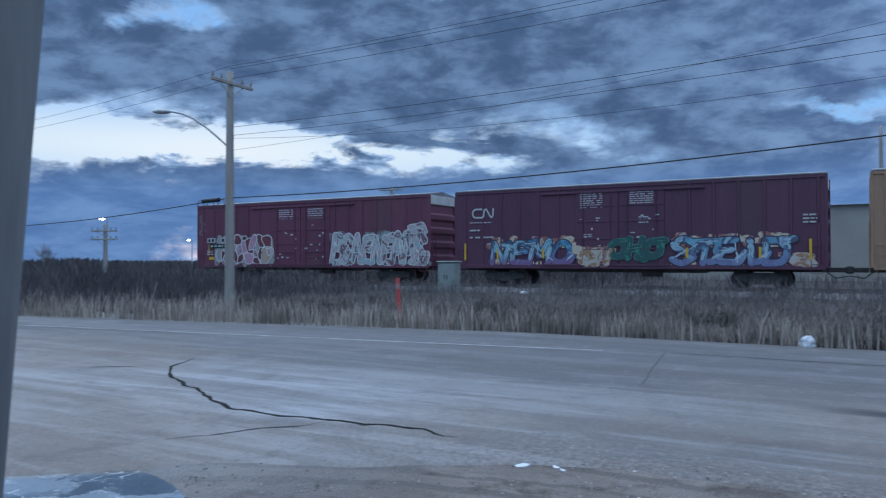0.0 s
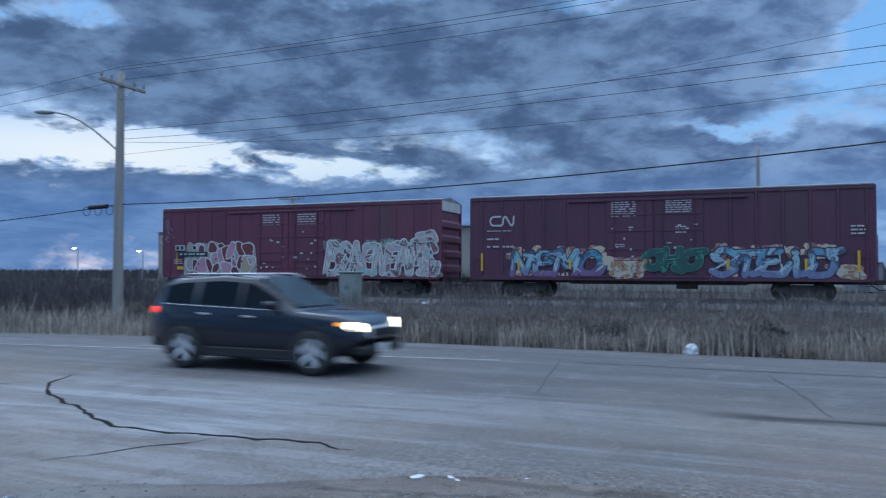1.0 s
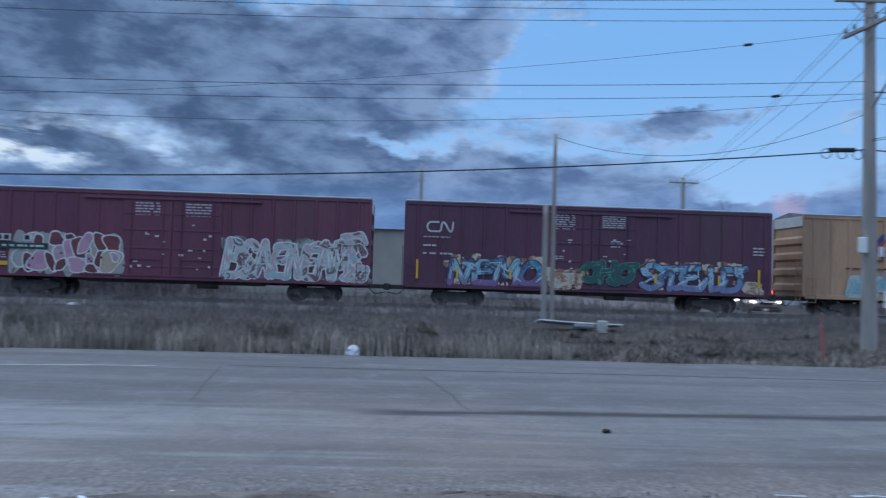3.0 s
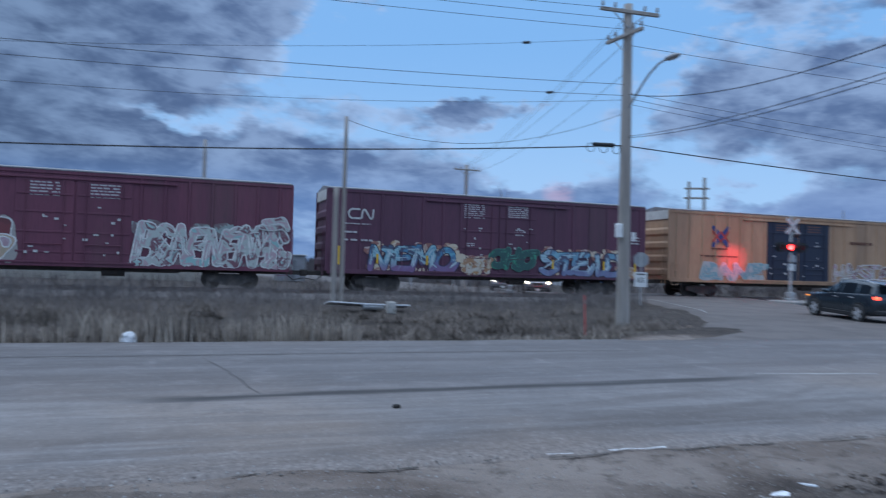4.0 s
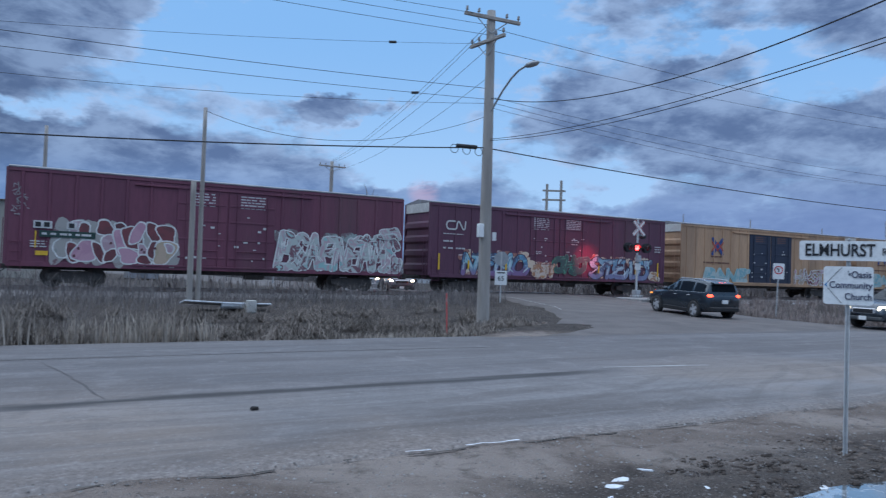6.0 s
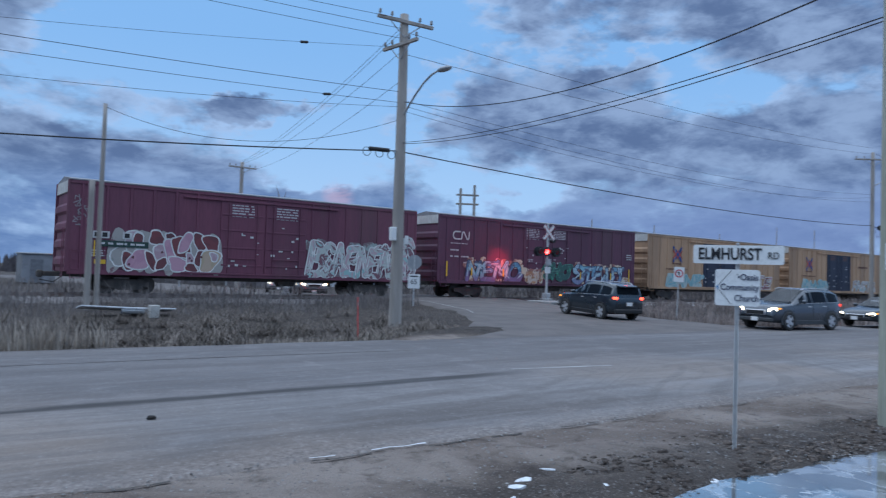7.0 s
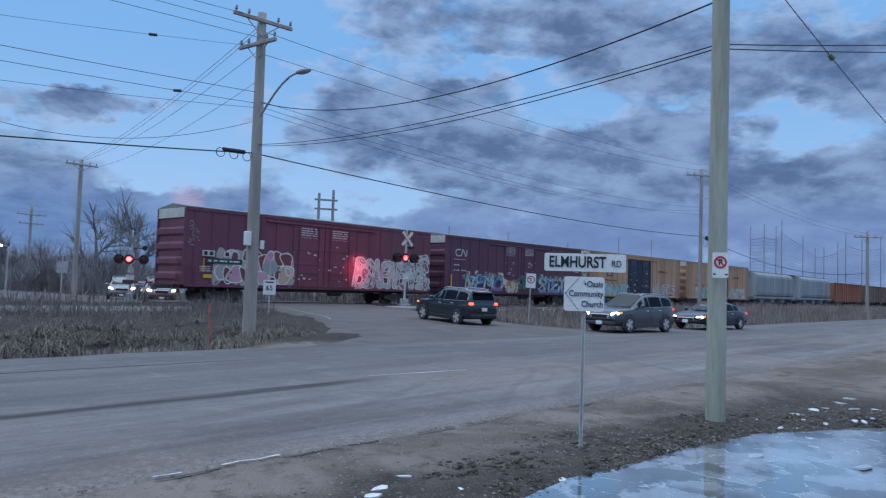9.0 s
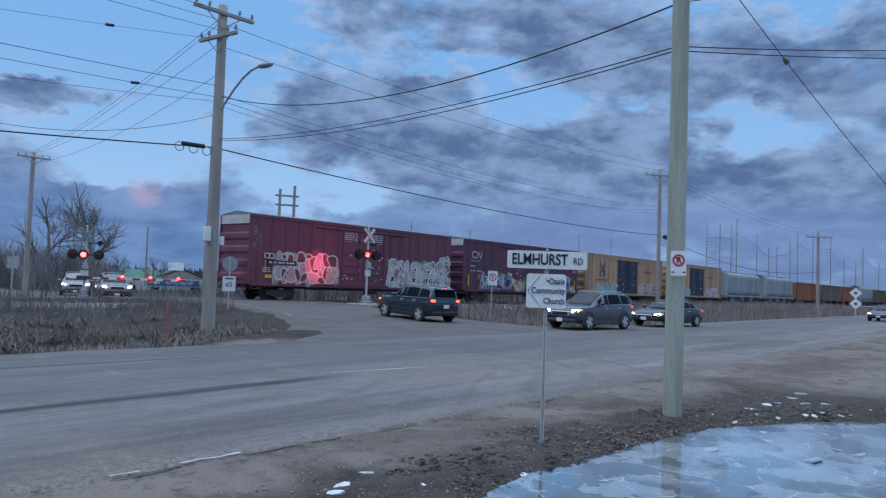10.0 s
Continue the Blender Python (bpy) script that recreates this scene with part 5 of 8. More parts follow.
tagged(part("scrawl", bm, spray("grey_spray", [(0.36, 0.33, 0.34), (0.3, 0.27, 0.28)]), kcar), kind="stuff")
TRAIN.append((kcar, -41.12 + K_L / 2))

# the dark brown car ahead of it
C_L = 18.75
ccar = boxcar("boxcar", "dark maroon boxcar with blue, green and cream graffiti", C_L, M_OXIDE2, M_OXIDE2, M_OXIDE2, (7.1, 11.7), 1.12, yellow=(0.58, 2.6, 5.3, 9.2, 12.75, 16.05, 18.15))
stencils(ccar, C_L, [(7.35, 8.55, 4.05, 4.85, 7), (9.95, 11.15, 4.2, 4.85, 6), (0.85, 2.2, 3.42, 3.54, 1), (0.85, 1.5, 2.95, 3.15, 1), (0.85, 1.5, 2.55, 2.75, 1), (1.7, 2.4, 2.55, 2.75, 1), (17.85, 18.5, 3.0, 3.5, 3), (7.5, 8.0, 2.55, 2.75, 2), (10.4, 10.9, 3.2, 3.6, 3)])
bm = B()
lx = 0.9 - C_L / 2
path = [(0.58, 0.48), (0.18, 0.48), (0.06, 0.40), (0.01, 0.25), (0.06, 0.09), (0.18, 0.01), (0.62, 0.01), (0.70, 0.08), (0.74, 0.40), (0.82, 0.48), (0.90, 0.44), (1.12, 0.06), (1.20, 0.01), (1.28, 0.09), (1.31, 0.48)]
ribbon(bm, [(lx + 0.12 + u, 3.75 + v) for u, v in path], 0.048, FACE - 0.05)
part("emblem", bm, M_STENCIL, ccar, "white ribbon-like railway emblem")
HALO = spray("cream_halo", [(0.62, 0.40, 0.20), (0.72, 0.62, 0.46), (0.34, 0.14, 0.11), (0.58, 0.46, 0.44)], 1.6)
G_NIGHT = spray("night_spray", [(0.015, 0.02, 0.05), (0.03, 0.03, 0.09)], 2)
graffiti(ccar, 2.1 - C_L / 2, 6.75 - C_L / 2, 1.06, 2.46, "nemo", 41, G_NIGHT, G_BLUE, HALO, 0.15, 0.05, spray("ice_blue_spray", [(0.62, 0.74, 0.78), (0.50, 0.66, 0.72)], 2), label="blue and purple sprayed letters with black outline", slant=0.16)
graffiti(ccar, 7.35 - C_L / 2, 8.75 - C_L / 2, 1.06, 2.0, "sa", 43, HALO, G_CREAM, HALO, 0.13, 0.03, label="cream and orange sprayed clouds", proud=0.078)
graffiti(ccar, 8.85 - C_L / 2, 11.5 - C_L / 2, 1.34, 2.50, "oho", 47, spray("pale_green_spray", [(0.10, 0.36, 0.26), (0.04, 0.16, 0.12)], 2), G_GREEN, None, 0.16, 0.035, label="dark green sprayed letters", proud=0.08)
graffiti(ccar, 11.95 - C_L / 2, 17.2 - C_L / 2, 1.06, 2.50, "steid", 53, G_NIGHT, G_SKY, HALO, 0.155, 0.055, MATS["ice_blue_spray"], label="pale blue sprayed letters with black outline", slant=0.05)
graffiti(ccar, 17.2 - C_L / 2, 18.0 - C_L / 2, 1.06, 1.7, "o", 59, HALO, G_CREAM, HALO, 0.12, 0.03, label="orange sprayed smudge")
TRAIN.append((ccar, -20.15 + C_L / 2))

# two tan cars with navy doors
T_L = 19.5
for i, x0 in enumerate((0.45, 21.9)):
    tcar = boxcar("boxcar", "tan-yellow boxcar with dark navy plug doors and pale graffiti", T_L, M_TAN, M_NAVY, M_TAN, (7.3, 12.4), 0.95, yellow=())
    stencils(tcar, T_L, [(8.0, 9.1, 4.1, 4.75, 4), (10.6, 11.6, 4.1, 4.75, 4), (14.2, 16.2, 3.55, 3.95, 1), (3.0, 4.2, 2.9, 3.1, 1), (2.2, 5.0, 2.45, 2.65, 1)], mat("brown_stencil", (0.20, 0.09, 0.06), rough=0.6))
    bm = B()
    cx = 3.7 - T_L / 2
    ribbon(bm, [(cx - 0.55, 3.2), (cx + 0.55, 4.3)], 0.13, FACE - 0.048)
    ribbon(bm, [(cx - 0.55, 4.3), (cx + 0.55, 3.2)], 0.13, FACE - 0.049)
    part("emblem", bm, mat("blue_emblem", (0.05, 0.09, 0.28), rough=0.6), tcar, "blue crossed emblem")
    bm = B()
    ribbon(bm, [(cx - 0.6, 3.45), (cx, 4.05), (cx + 0.6, 3.45)], 0.05, FACE - 0.051)
    ribbon(bm, [(cx - 0.6, 4.05), (cx, 3.45), (cx + 0.6, 4.05)], 0.05, FACE - 0.052)
    part("emblem_stripe", bm, mat("red_emblem", (0.55, 0.08, 0.06), rough=0.6), tcar)
    graffiti(tcar, 2.2 - T_L / 2, 7.0 - T_L / 2, 1.1, 2.15, "bane", 61 + i, spray("teal_spray", [(0.40, 0.60, 0.60), (0.50, 0.62, 0.60)]), spray("teal_fill", [(0.25, 0.48, 0.52), (0.5, 0.6, 0.58)]), None, 0.14, 0.05, label="pale teal sprayed letters")
    graffiti(tcar, 12.7 - T_L / 2, 17.8 - T_L / 2, 1.1, 2.3, "haste", 71 + i, G_WHITE, G_PINK if i == 0 else G_MINT, None, 0.10, 0.06, label="white outlined sprayed letters")
    TRAIN.append((tcar, x0 + T_L / 2))

x = 43.6
for make, nm, lab, L, m in ((hopper, "hopper_car", "grey covered hopper car with a round emblem", 18.3, M_GREYCAR), (hopper, "hopper_car", "weathered grey covered hopper car", 18.3, M_GREYCAR),
                            (gondola, "gondola_car", "rust-orange high-sided freight car", 19.0, M_RUST), (gondola, "gondola_car", "faded brown high-sided freight car", 19.0, M_BROWN),
                            (gondola, "gondola_car", "rust-orange high-sided freight car", 19.0, M_RUST), (hopper, "hopper_car", "weathered grey covered hopper car", 18.3, M_GREYCAR), (gondola, "gondola_car", "faded brown high-sided freight car", 19.0, M_BROWN)):
    car = make(nm, lab, L, m, 4.9 if make is hopper else 4.3)
    TRAIN.append((car, x + L / 2))
    x += L + 1.6
for car, x0 in TRAIN:
    tagged(car, group="cars of the freight train")
    car.matrix_basis = pose(x0, TRACK_Y, RAIL_Z)
# ---- poles, wires, signals, signs ----
def wood_pole(label, x, y, z0, z1, r0, r1, lean=(0, 0), material=None, name="utility_pole", arms=(), lamp=None, group="utility poles"):
    """A tapered wooden pole. arms: (height, half length, turn in degrees); lamp: (height, reach, rise, turn)."""
    ob = thing(name, label, "utility pole", pose(x, y, z0), group)
    H = z1 - z0
    bm = B()
    n = 10
    prev = None
    for i in range(n + 1):
        f = i / n
        r = lerp(r0, r1, f)
        cx, cy = lean[0] * f, lean[1] * f
        ringv = [bm.verts.new((cx + r * math.cos(a) * (1 + 0.03 * noise.noise(Vector((i, a, x)))), cy + r * math.sin(a), -0.4 + (H + 0.4) * f)) for a in [k * math.pi / 7 for k in range(14)]]
        if prev:
            for k in range(14):
                bm.faces.new((prev[k], prev[(k + 1) % 14], ringv[(k + 1) % 14], ringv[k]))
        prev = ringv
    bm.faces.new(prev)
    part("shaft", bm, material or M_WOOD, ob, smooth=True)
    for h, half, turn, *tilt in arms:
        f = h / H
        arm = new("crossarm")
        arm.parent = ob
        arm.matrix_basis = pose(lean[0] * f, lean[1] * f, h, 0, tilt[0] if tilt else 0, turn)
        bm = B()
        box(bm, (-half, -0.06 - r1, -0.06), (half, 0.05 - r1, 0.06), 0.01)
        part("beam", bm, M_WOOD, arm)
        bm = B()
        for s in (-1, 1):
            rod(bm, (s * half * 0.55, -r1, -0.05), (0, -r1, -0.55), 0.02, n=6)
        part("brace", bm, M_GALV, arm)
        for s in (-0.92, -0.5, 0.5, 0.92):
            bm = B()
            rod(bm, (s * half, -r1, 0.06), (s * half, -r1, 0.16), 0.02, n=6)
            rod(bm, (s * half, -r1, 0.13), (s * half, -r1, 0.26), 0.055, 0.04, n=8)
            part("insulator", bm, mat("porcelain", (0.30, 0.28, 0.27), rough=0.3), arm)
    if lamp:
        h, reach, rise, turn = lamp
        f = h / H
        lm = new("street_lamp")
        lm.parent = ob
        lm.matrix_basis = pose(lean[0] * f, lean[1] * f, h, 0, 0, turn)
        tagged(lm, "unlit cobra-head lamp on a curved arm")
        bm = B()
        pts = [(0, 0, 0)] + [(reach * k, 0, rise * math.sin(k * math.pi / 2 * 0.98)) for k in (0.2, 0.4, 0.6, 0.8, 1.0)]
        pipe(bm, pts, 0.035, 8)
        part("arm", bm, M_GALV, lm)
        bm = B()
        ball(bm, (reach + 0.28, 0, rise - 0.02), 0.34, 12, (1.1, 0.42, 0.26))
        part("head", bm, M_GALV, lm, smooth=True)
    return ob


def wire(name, p, q, sag, r=0.011, label="black overhead wire"):
    """One hanging wire from p to q."""
    p, q = Vector(p), Vector(q)
    n = 28
    pts = [p.lerp(q, i / n) - Vector((0, 0, 4 * sag * (i / n) * (1 - i / n))) for i in range(n + 1)]
    bm = B()
    prev = None
    d = (q - p).normalized()
    u = d.cross(Vector((0, 0, 1))).normalized()
    v = u.cross(d)
    for c in pts:
        cur = [bm.verts.new(c + (u * math.cos(a) + v * math.sin(a)) * r * 0.8) for a in (0.5, 2.07, 3.64, 5.21)]
        if prev:
            for k in range(4):
                bm.faces.new((prev[k], prev[(k + 1) % 4], cur[(k + 1) % 4], cur[k]))
        prev = cur
    ob = part(name, bm, M_WIRE)
    tagged(ob, label, "overhead wire", "overhead wires")
    return ob


def polar(az, d):
    return d * math.sin(radians(az)), d * math.cos(radians(az))


def up(el, d):
    return EYE + d * math.tan(radians(el))


# west pole with lamp, tall east pole by the crossing, near pole, far poles
P1 = polar(-45.9, 30.0)
wood_pole("grey weathered utility pole with a street lamp in the ditch", *P1, -0.2, up(13.9, 30), 0.20, 0.13, arms=((up(13.2, 30) + 0.2 - 0.1, 0.95, 80, 4),), lamp=(6.4, 2.35, 1.45, 212))
PE = polar(33.2, 26.0)
wood_pole("tall grey weathered utility pole with a street lamp at the corner", *PE, 0.25, up(19.6, 26), 0.23, 0.15, lean=(-0.05, 0.0), arms=((up(19.2, 26) - 0.35, 1.05, -14, 4), (up(17.4, 26) - 0.25, 0.95, -84, 0)), lamp=(7.05, 2.1, 1.35, -88))
PD = polar(11.6, 30.5)
wood_pole("slim bare wooden pole beside the track", *PD, 0.1, up(11.3, 30.5), 0.10, 0.075, name="slim_pole")
PT = polar(11.0, 30.3)
wood_pole("short grey wooden stub pole", *PT, 0.1, up(5.9, 30.3), 0.12, 0.10, name="stub_pole")
wood_pole("thin grey pole behind the railway", *polar(1.25, 62), 0.2, up(8.9, 62), 0.17, 0.12, name="slim_pole")
PTT = polar(21.1, 66)
wood_pole("grey pole with a single crossarm beyond the railway", *PTT, 0.2, up(8.0, 66), 0.20, 0.15, arms=((up(7.7, 66) - 0.3, 1.25, 0),))
wood_pole("distant pole with two crossarms", *polar(18.2, 110), -0.8, up(4.8, 110), 0.2, 0.15, arms=((up(4.5, 110) - 0.3, 1.9, 10), (up(3.9, 110) - 0.3, 1.6, 10)))
wood_pole("distant pole with a crossarm", *polar(-33.6, 75), 0.2, up(5.7, 75), 0.2, 0.15, arms=((up(5.5, 75) - 0.3, 1.4, 5),))
wood_pole("distant pole with two crossarms in the field", *polar(-54.3, 62), 0.0, up(2.6, 62), 0.15, 0.11, arms=((up(2.1, 62), 1.1, 20), (up(1.5, 62), 1.1, 20)))
PF = polar(66.9, 70)
wood_pole("grey pole with a crossarm and a small lamp along the road", *PF, -0.1, up(9.2, 70), 0.19, 0.14, arms=((up(8.8, 70), 1.5, -40),), lamp=(up(7.0, 70), 3.2, 1.0, -15))
PF2 = polar(77.6, 92)
wood_pole("distant grey pole along the road", *PF2, -0.1, up(4.7, 92), 0.19, 0.14, arms=((up(4.3, 92), 1.5, -50),))
PN = polar(68.25, 11.5)
wood_pole("pale green treated wooden pole on the bank of the pool", *PN, 0.0, 9.0, 0.140, 0.118, lean=(0.04, 0.01), material=M_GREENWOOD)
# this pole's shade is painted in with the darker wood
PL = polar(-67.0, 3.1)
wood_pole("weathered wooden pole beside the gravel lot, coloured dark as in shade", *PL, 0.0, 7.0, 0.17, 0.13, lean=(0.22, 0.50), material=M_SHADED_WOOD)
# twin-pole frame beyond the crossing
hx, hy = polar(38.4, 84)
fr = thing("double_utility_pole", "two wooden poles joined by crossbeams", "utility pole", pose(hx, hy, 0.2, 0, 0, -30))
for s in (-0.8, 0.8):
    bm = B()
    rod(bm, (s, 0, 0), (s, 0, up(7.0 if s > 0 else 6.7, 84)), 0.2, 0.15, 10)
    part("shaft", bm, M_WOOD, fr)
for h in (up(6.2, 84), up(5.5, 84)):
    bm = B()
    box(bm, (-1.3, -0.1, h - 0.1), (1.3, 0.1, h + 0.1), 0.02)
    part("crossbeam", bm, M_WOOD, fr)


def at(p, el):
    """A point on a pole at p, seen at that elevation."""
    return (p[0], p[1], up(el, math.hypot(*p)))


# wires along the road, over the crossing and to the poles beyond
PW = polar(-68, 62)
for (a, ea), (b, eb), sag, r in (
        ((P1, 14.3), (PE, 19.3), 0.35, 0.013), ((P1, 14.1), (PE, 18.6), 0.30, 0.013), ((P1, 13.4), (PE, 17.9), 0.30, 0.013),
        ((P1, 9.9), (PE, 14.0), 0.35, 0.015), ((P1, 9.3), (PE, 13.2), 0.40, 0.013), ((P1, 9.1), (PE, 12.9), 0.95, 0.010), ((P1, 8.2), (PE, 17.3), 0.7, 0.009),
        ((P1, 4.7), (PE, 9.55), 0.55, 0.032), ((PW, 2.3), (P1, 4.7), 0.7, 0.030),
        ((PW, 6.8), (P1, 14.3), 0.5, 0.012), ((PW, 6.5), (P1, 13.4), 0.5, 0.012),
        ((PE, 19.0), (PTT, 8.1), 0.5, 0.011), ((PE, 18.7), (PTT, 8.0), 0.6, 0.011), ((PE, 17.2), (PTT, 7.9), 0.6, 0.011), ((PE, 15.0), (PTT, 7.3), 0.7, 0.010),
        ((PD, 11.1), (PE, 12.0), 1.05, 0.014),
        ((PE, 13.3), (PN, 20.9), 0.82, 0.020), ((PE, 10.2), (PN, 17.95), 0.34, 0.015), ((PE, 10.1), (PN, 17.7), 0.40, 0.015),
        ((PE, 18.4), (PF, 9.5), 0.5, 0.014), ((PE, 16.8), (PF, 9.1), 0.5, 0.014), ((PE, 13.4), (PF, 6.4), 0.7, 0.012), ((PE, 13.0), (PF, 5.9), 0.8, 0.012), ((PE, 12.6), (PF, 6.2), 1.0, 0.011),
        ((PE, 9.5), (PF, 4.3), 0.45, 0.034), ((PF, 4.3), (PF2, 1.85), 1.3, 0.035), ((PF, 9.2), (PF2, 4.5), 0.8, 0.014), ((PF, 8.9), (PF2, 4.3), 0.9, 0.014)):
    w_ = wire("overhead_cable" if r > 0.02 else "overhead_wire", at(a, ea), at(b, eb), sag, r, "thick black communication cable between poles" if r > 0.02 else "thin black overhead wire between poles")
    if (ea, eb) in ((8.2, 17.3), (9.3, 13.2)):
        f = 0.89 if ea < 9 else 0.915
        c = Vector(at(a, ea)).lerp(Vector(at(b, eb)), f) - Vector((0, 0, 4 * sag * f * (1 - f)))
        bm = B()
        rod(bm, c - Vector((0.12, 0, 0.02)), c + Vector((0.12, 0, 0.02)), 0.045, n=8)
        part("splice_sleeve", bm, M_BLACK, w_, "dark splice sleeve")
n0, n1 = at(PN, 17.9), at(PN, 17.6)
wire("overhead_wire", n0, (*polar(95, 42), 13.9), 0.5, 0.015, "black overhead wire leaving the green pole")
wire("overhead_wire", n1, (*polar(95.5, 42), 13.3), 0.5, 0.015, "black overhead wire leaving the green pole")
wire("overhead_wire", at(PN, 20.9), (*polar(100, 40), 17.5), 0.4, 0.013, "black overhead wire leaving the green pole")
g0, g1 = Vector((*polar(70.5, 10.2), up(23.2, 10.2))), Vector((*polar(83.0, 19.0), up(6.0, 19.0)))
wire("guy_wire", g0, g1, 0.12, 0.008, "slanting guy wire with a small green insulator")
ins = thing("insulator", "small green insulator on the guy wire", "insulator")
bm = B()
c = g0.lerp(g1, 0.26) - Vector((0, 0, 0.09))
d = (g1 - g0).normalized()
rod(bm, c - d * 0.07, c + d * 0.07, 0.03, 0.045, 10)
part("body", bm, mat("green_glaze", (0.16, 0.24, 0.12), rough=0.3), ins)
# bundle of boxes and loops where the thick cable meets the poles
for p, el, s in ((PE, 9.5, -1), (PF, 4.25, 1), (P1, 4.65, -1)):
    dd = math.hypot(*p)
    k = dd / 26
    ob = thing("cable_closure", "black splice case and slack loops on the thick cable", "cable closure", pose(p[0], p[1], up(el, dd)))
    bm = B()
    rod(bm, (s * 0.5 * k, 0, -0.02), (s * 1.3 * k, 0, -0.05), 0.075 * k, n=10)
    part("splice_case", bm, M_BLACK, ob)
    for j in range(3):
        bm = B()
        cx = s * (0.4 + 0.5 * j) * k
        pipe(bm, [(cx + 0.16 * k * math.cos(a), 0, -0.16 * k + 0.15 * k * math.sin(a)) for a in [i * math.pi / 5 for i in range(11)]], 0.012, 5)
        part("slack_loop", bm, M_BLACK, ob)


# ---- crossing signals ----
def light_head(parent, x, z, lit, s):
    hd = new("signal_light")
    hd.parent = parent
    bm = B()
    rod(bm, (x, -0.10, z), (x, -0.13, z), 0.30, n=20)
    rod(bm, (x, -0.10, z), (x, 0.08, z), 0.16, n=14)
    part("backplate", bm, M_BLACK, hd)
    bm = B()
    pipe(bm, [(x + 0.17 * math.cos(a), -0.26, z + 0.17 * math.sin(a)) for a in [i * math.pi / 6 for i in range(7)]], 0.012, 5)
    for i in range(7):
        a = i * math.pi / 6
        rod(bm, (x + 0.17 * math.cos(a), -0.13, z + 0.17 * math.sin(a)), (x + 0.17 * math.cos(a), -0.33, z + 0.17 * math.sin(a)), 0.02, n=5)
    part("visor", bm, M_BLACK, hd)
    bm = B()
    rod(bm, (x, -0.131, z), (x, -0.16, z), 0.155, 0.12, 18)
    part("lens", bm, M_RED if lit else mat("dark_red_lens", (0.16, 0.01, 0.01), rough=0.2), hd, "lit red lens" if lit else "")


def crossing_signal(label, x, y, z, turn, H, lit, gate=0.0, back=False, third=False):
    ob = thing("crossing_signal", label, "railway signal", pose(x, y, z, 0, 0, turn), "level crossing signals")
    bm = B()
    box(bm, (-0.28, -0.28, -0.3), (0.28, 0.28, 0.10), 0.03)
    box(bm, (-0.2, -0.2, 0.1), (0.2, 0.2, 0.42), 0.03)
    part("base", bm, M_GALV, ob)
    bm = B()
    rod(bm, (0, 0, 0.1), (0, 0, H), 0.07, 0.06, 12)
    ball(bm, (0, 0, H), 0.075, 10)
    part("mast", bm, mat("aluminium_paint", (0.62, 0.62, 0.62), (0.5, 0.5, 0.5), 4, 0.5, 0.2, 0.1), ob)
    zc = H - 0.55
    for a in (45, -45):
        bm = B()
        box(bm, (-0.6, -0.012, -0.11), (0.6, 0.012, 0.11), 0.004)
        ob2 = part("crossbuck_board", bm, mat("board_back", (0.30, 0.31, 0.32), rough=0.6) if back else M_WHITE, ob, "bare grey back of the board" if back else "white board with red edging")
        ob2.matrix_basis = pose(0, -0.10 - (0.03 if a > 0 else 0), zc, 0, a, 0)
        for s in () if back else (-1, 1):
            bm = B()
            box(bm, (-0.6, -0.016, s * 0.085 - 0.014), (0.6, -0.013, s * 0.085 + 0.014))
            part("red_edge", bm, mat("red_sheeting", (0.55, 0.03, 0.03), rough=0.4), ob2)
    zl = H - 1.75
    bm = B()
    rod(bm, (-0.75, 0, zl), (0.75, 0, zl), 0.04, n=8)
    part("cross_arm", bm, M_BLACK, ob)
    light_head(ob, -0.72, zl, lit[0], 1)
    light_head(ob, 0.72, zl, lit[1], 1)
    if third:
        light_head(ob, -0.14, zl, True, 1)
    for x in (-0.72, 0.72):
        bm = B()
        rod(bm, (x, 0.10, zl), (x, 0.13, zl), 0.30, n=20)
        part("rear_backplate", bm, M_BLACK, ob)
        bm = B()
        rod(bm, (x, 0.131, zl), (x, 0.16, zl), 0.155, 0.12, 18)
        part("rear_lens", bm, glow("red_signal_rear", (1.0, 0.012, 0.012), 85.0) if x < 0 else mat("dark_red_lens", (0.16, 0.01, 0.01), rough=0.2), ob, "lit red lens facing the track" if x < 0 else "")
    bm = B()
    rod(bm, (0.1, 0.1, H - 1.05), (0.75, 0.3, H - 1.0), 0.03, n=8)
    rod(bm, (0.75, 0.22, H - 1.0), (0.75, 0.5, H - 1.0), 0.16, n=12)
    part("side_lamp", bm, M_BLACK, ob)
    bm = B()
    rod(bm, (0, 0, H - 0.05), (0.55, 0, H - 0.95), 0.02, n=6)
    rod(bm, (0, 0, H - 0.95), (0.6, 0, H - 0.95), 0.025, n=6)
    part("bracket", bm, M_GALV, ob)
    bm = B()
    rod(bm, (0, -0.1, zl - 0.45), (0, -0.1, zl - 0.85), 0.16, 0.20, 14)
    part("bell", bm, M_GALV, ob)
    bm = B()
    box(bm, (-0.25, -0.12, zl - 1.35), (0.2, -0.08, zl - 0.95), 0.01)
    part("number_plate_panel", bm, M_WHITE, ob)
    if gate:
        g = new("gate_arm")
        g.parent = ob
        g.matrix_basis = pose(0, -0.2, 1.15)
        n = int(abs(gate) / 0.45)
        s = 1 if gate > 0 else -1
        for i in range(n):
            bm = B()
            box(bm, (s * (0.45 * i), -0.02, -0.06), (s * (0.45 * i + 0.44), 0.02, 0.06))
            part("stripe", bm, M_WHITE if i % 2 else mat("gate_red", (0.45, 0.03, 0.03), rough=0.5), g)
        for i in (0.35, 0.62, 0.9):
            bm = B()
            ball(bm, (gate * i, -0.04, 0.13), 0.075, 8)
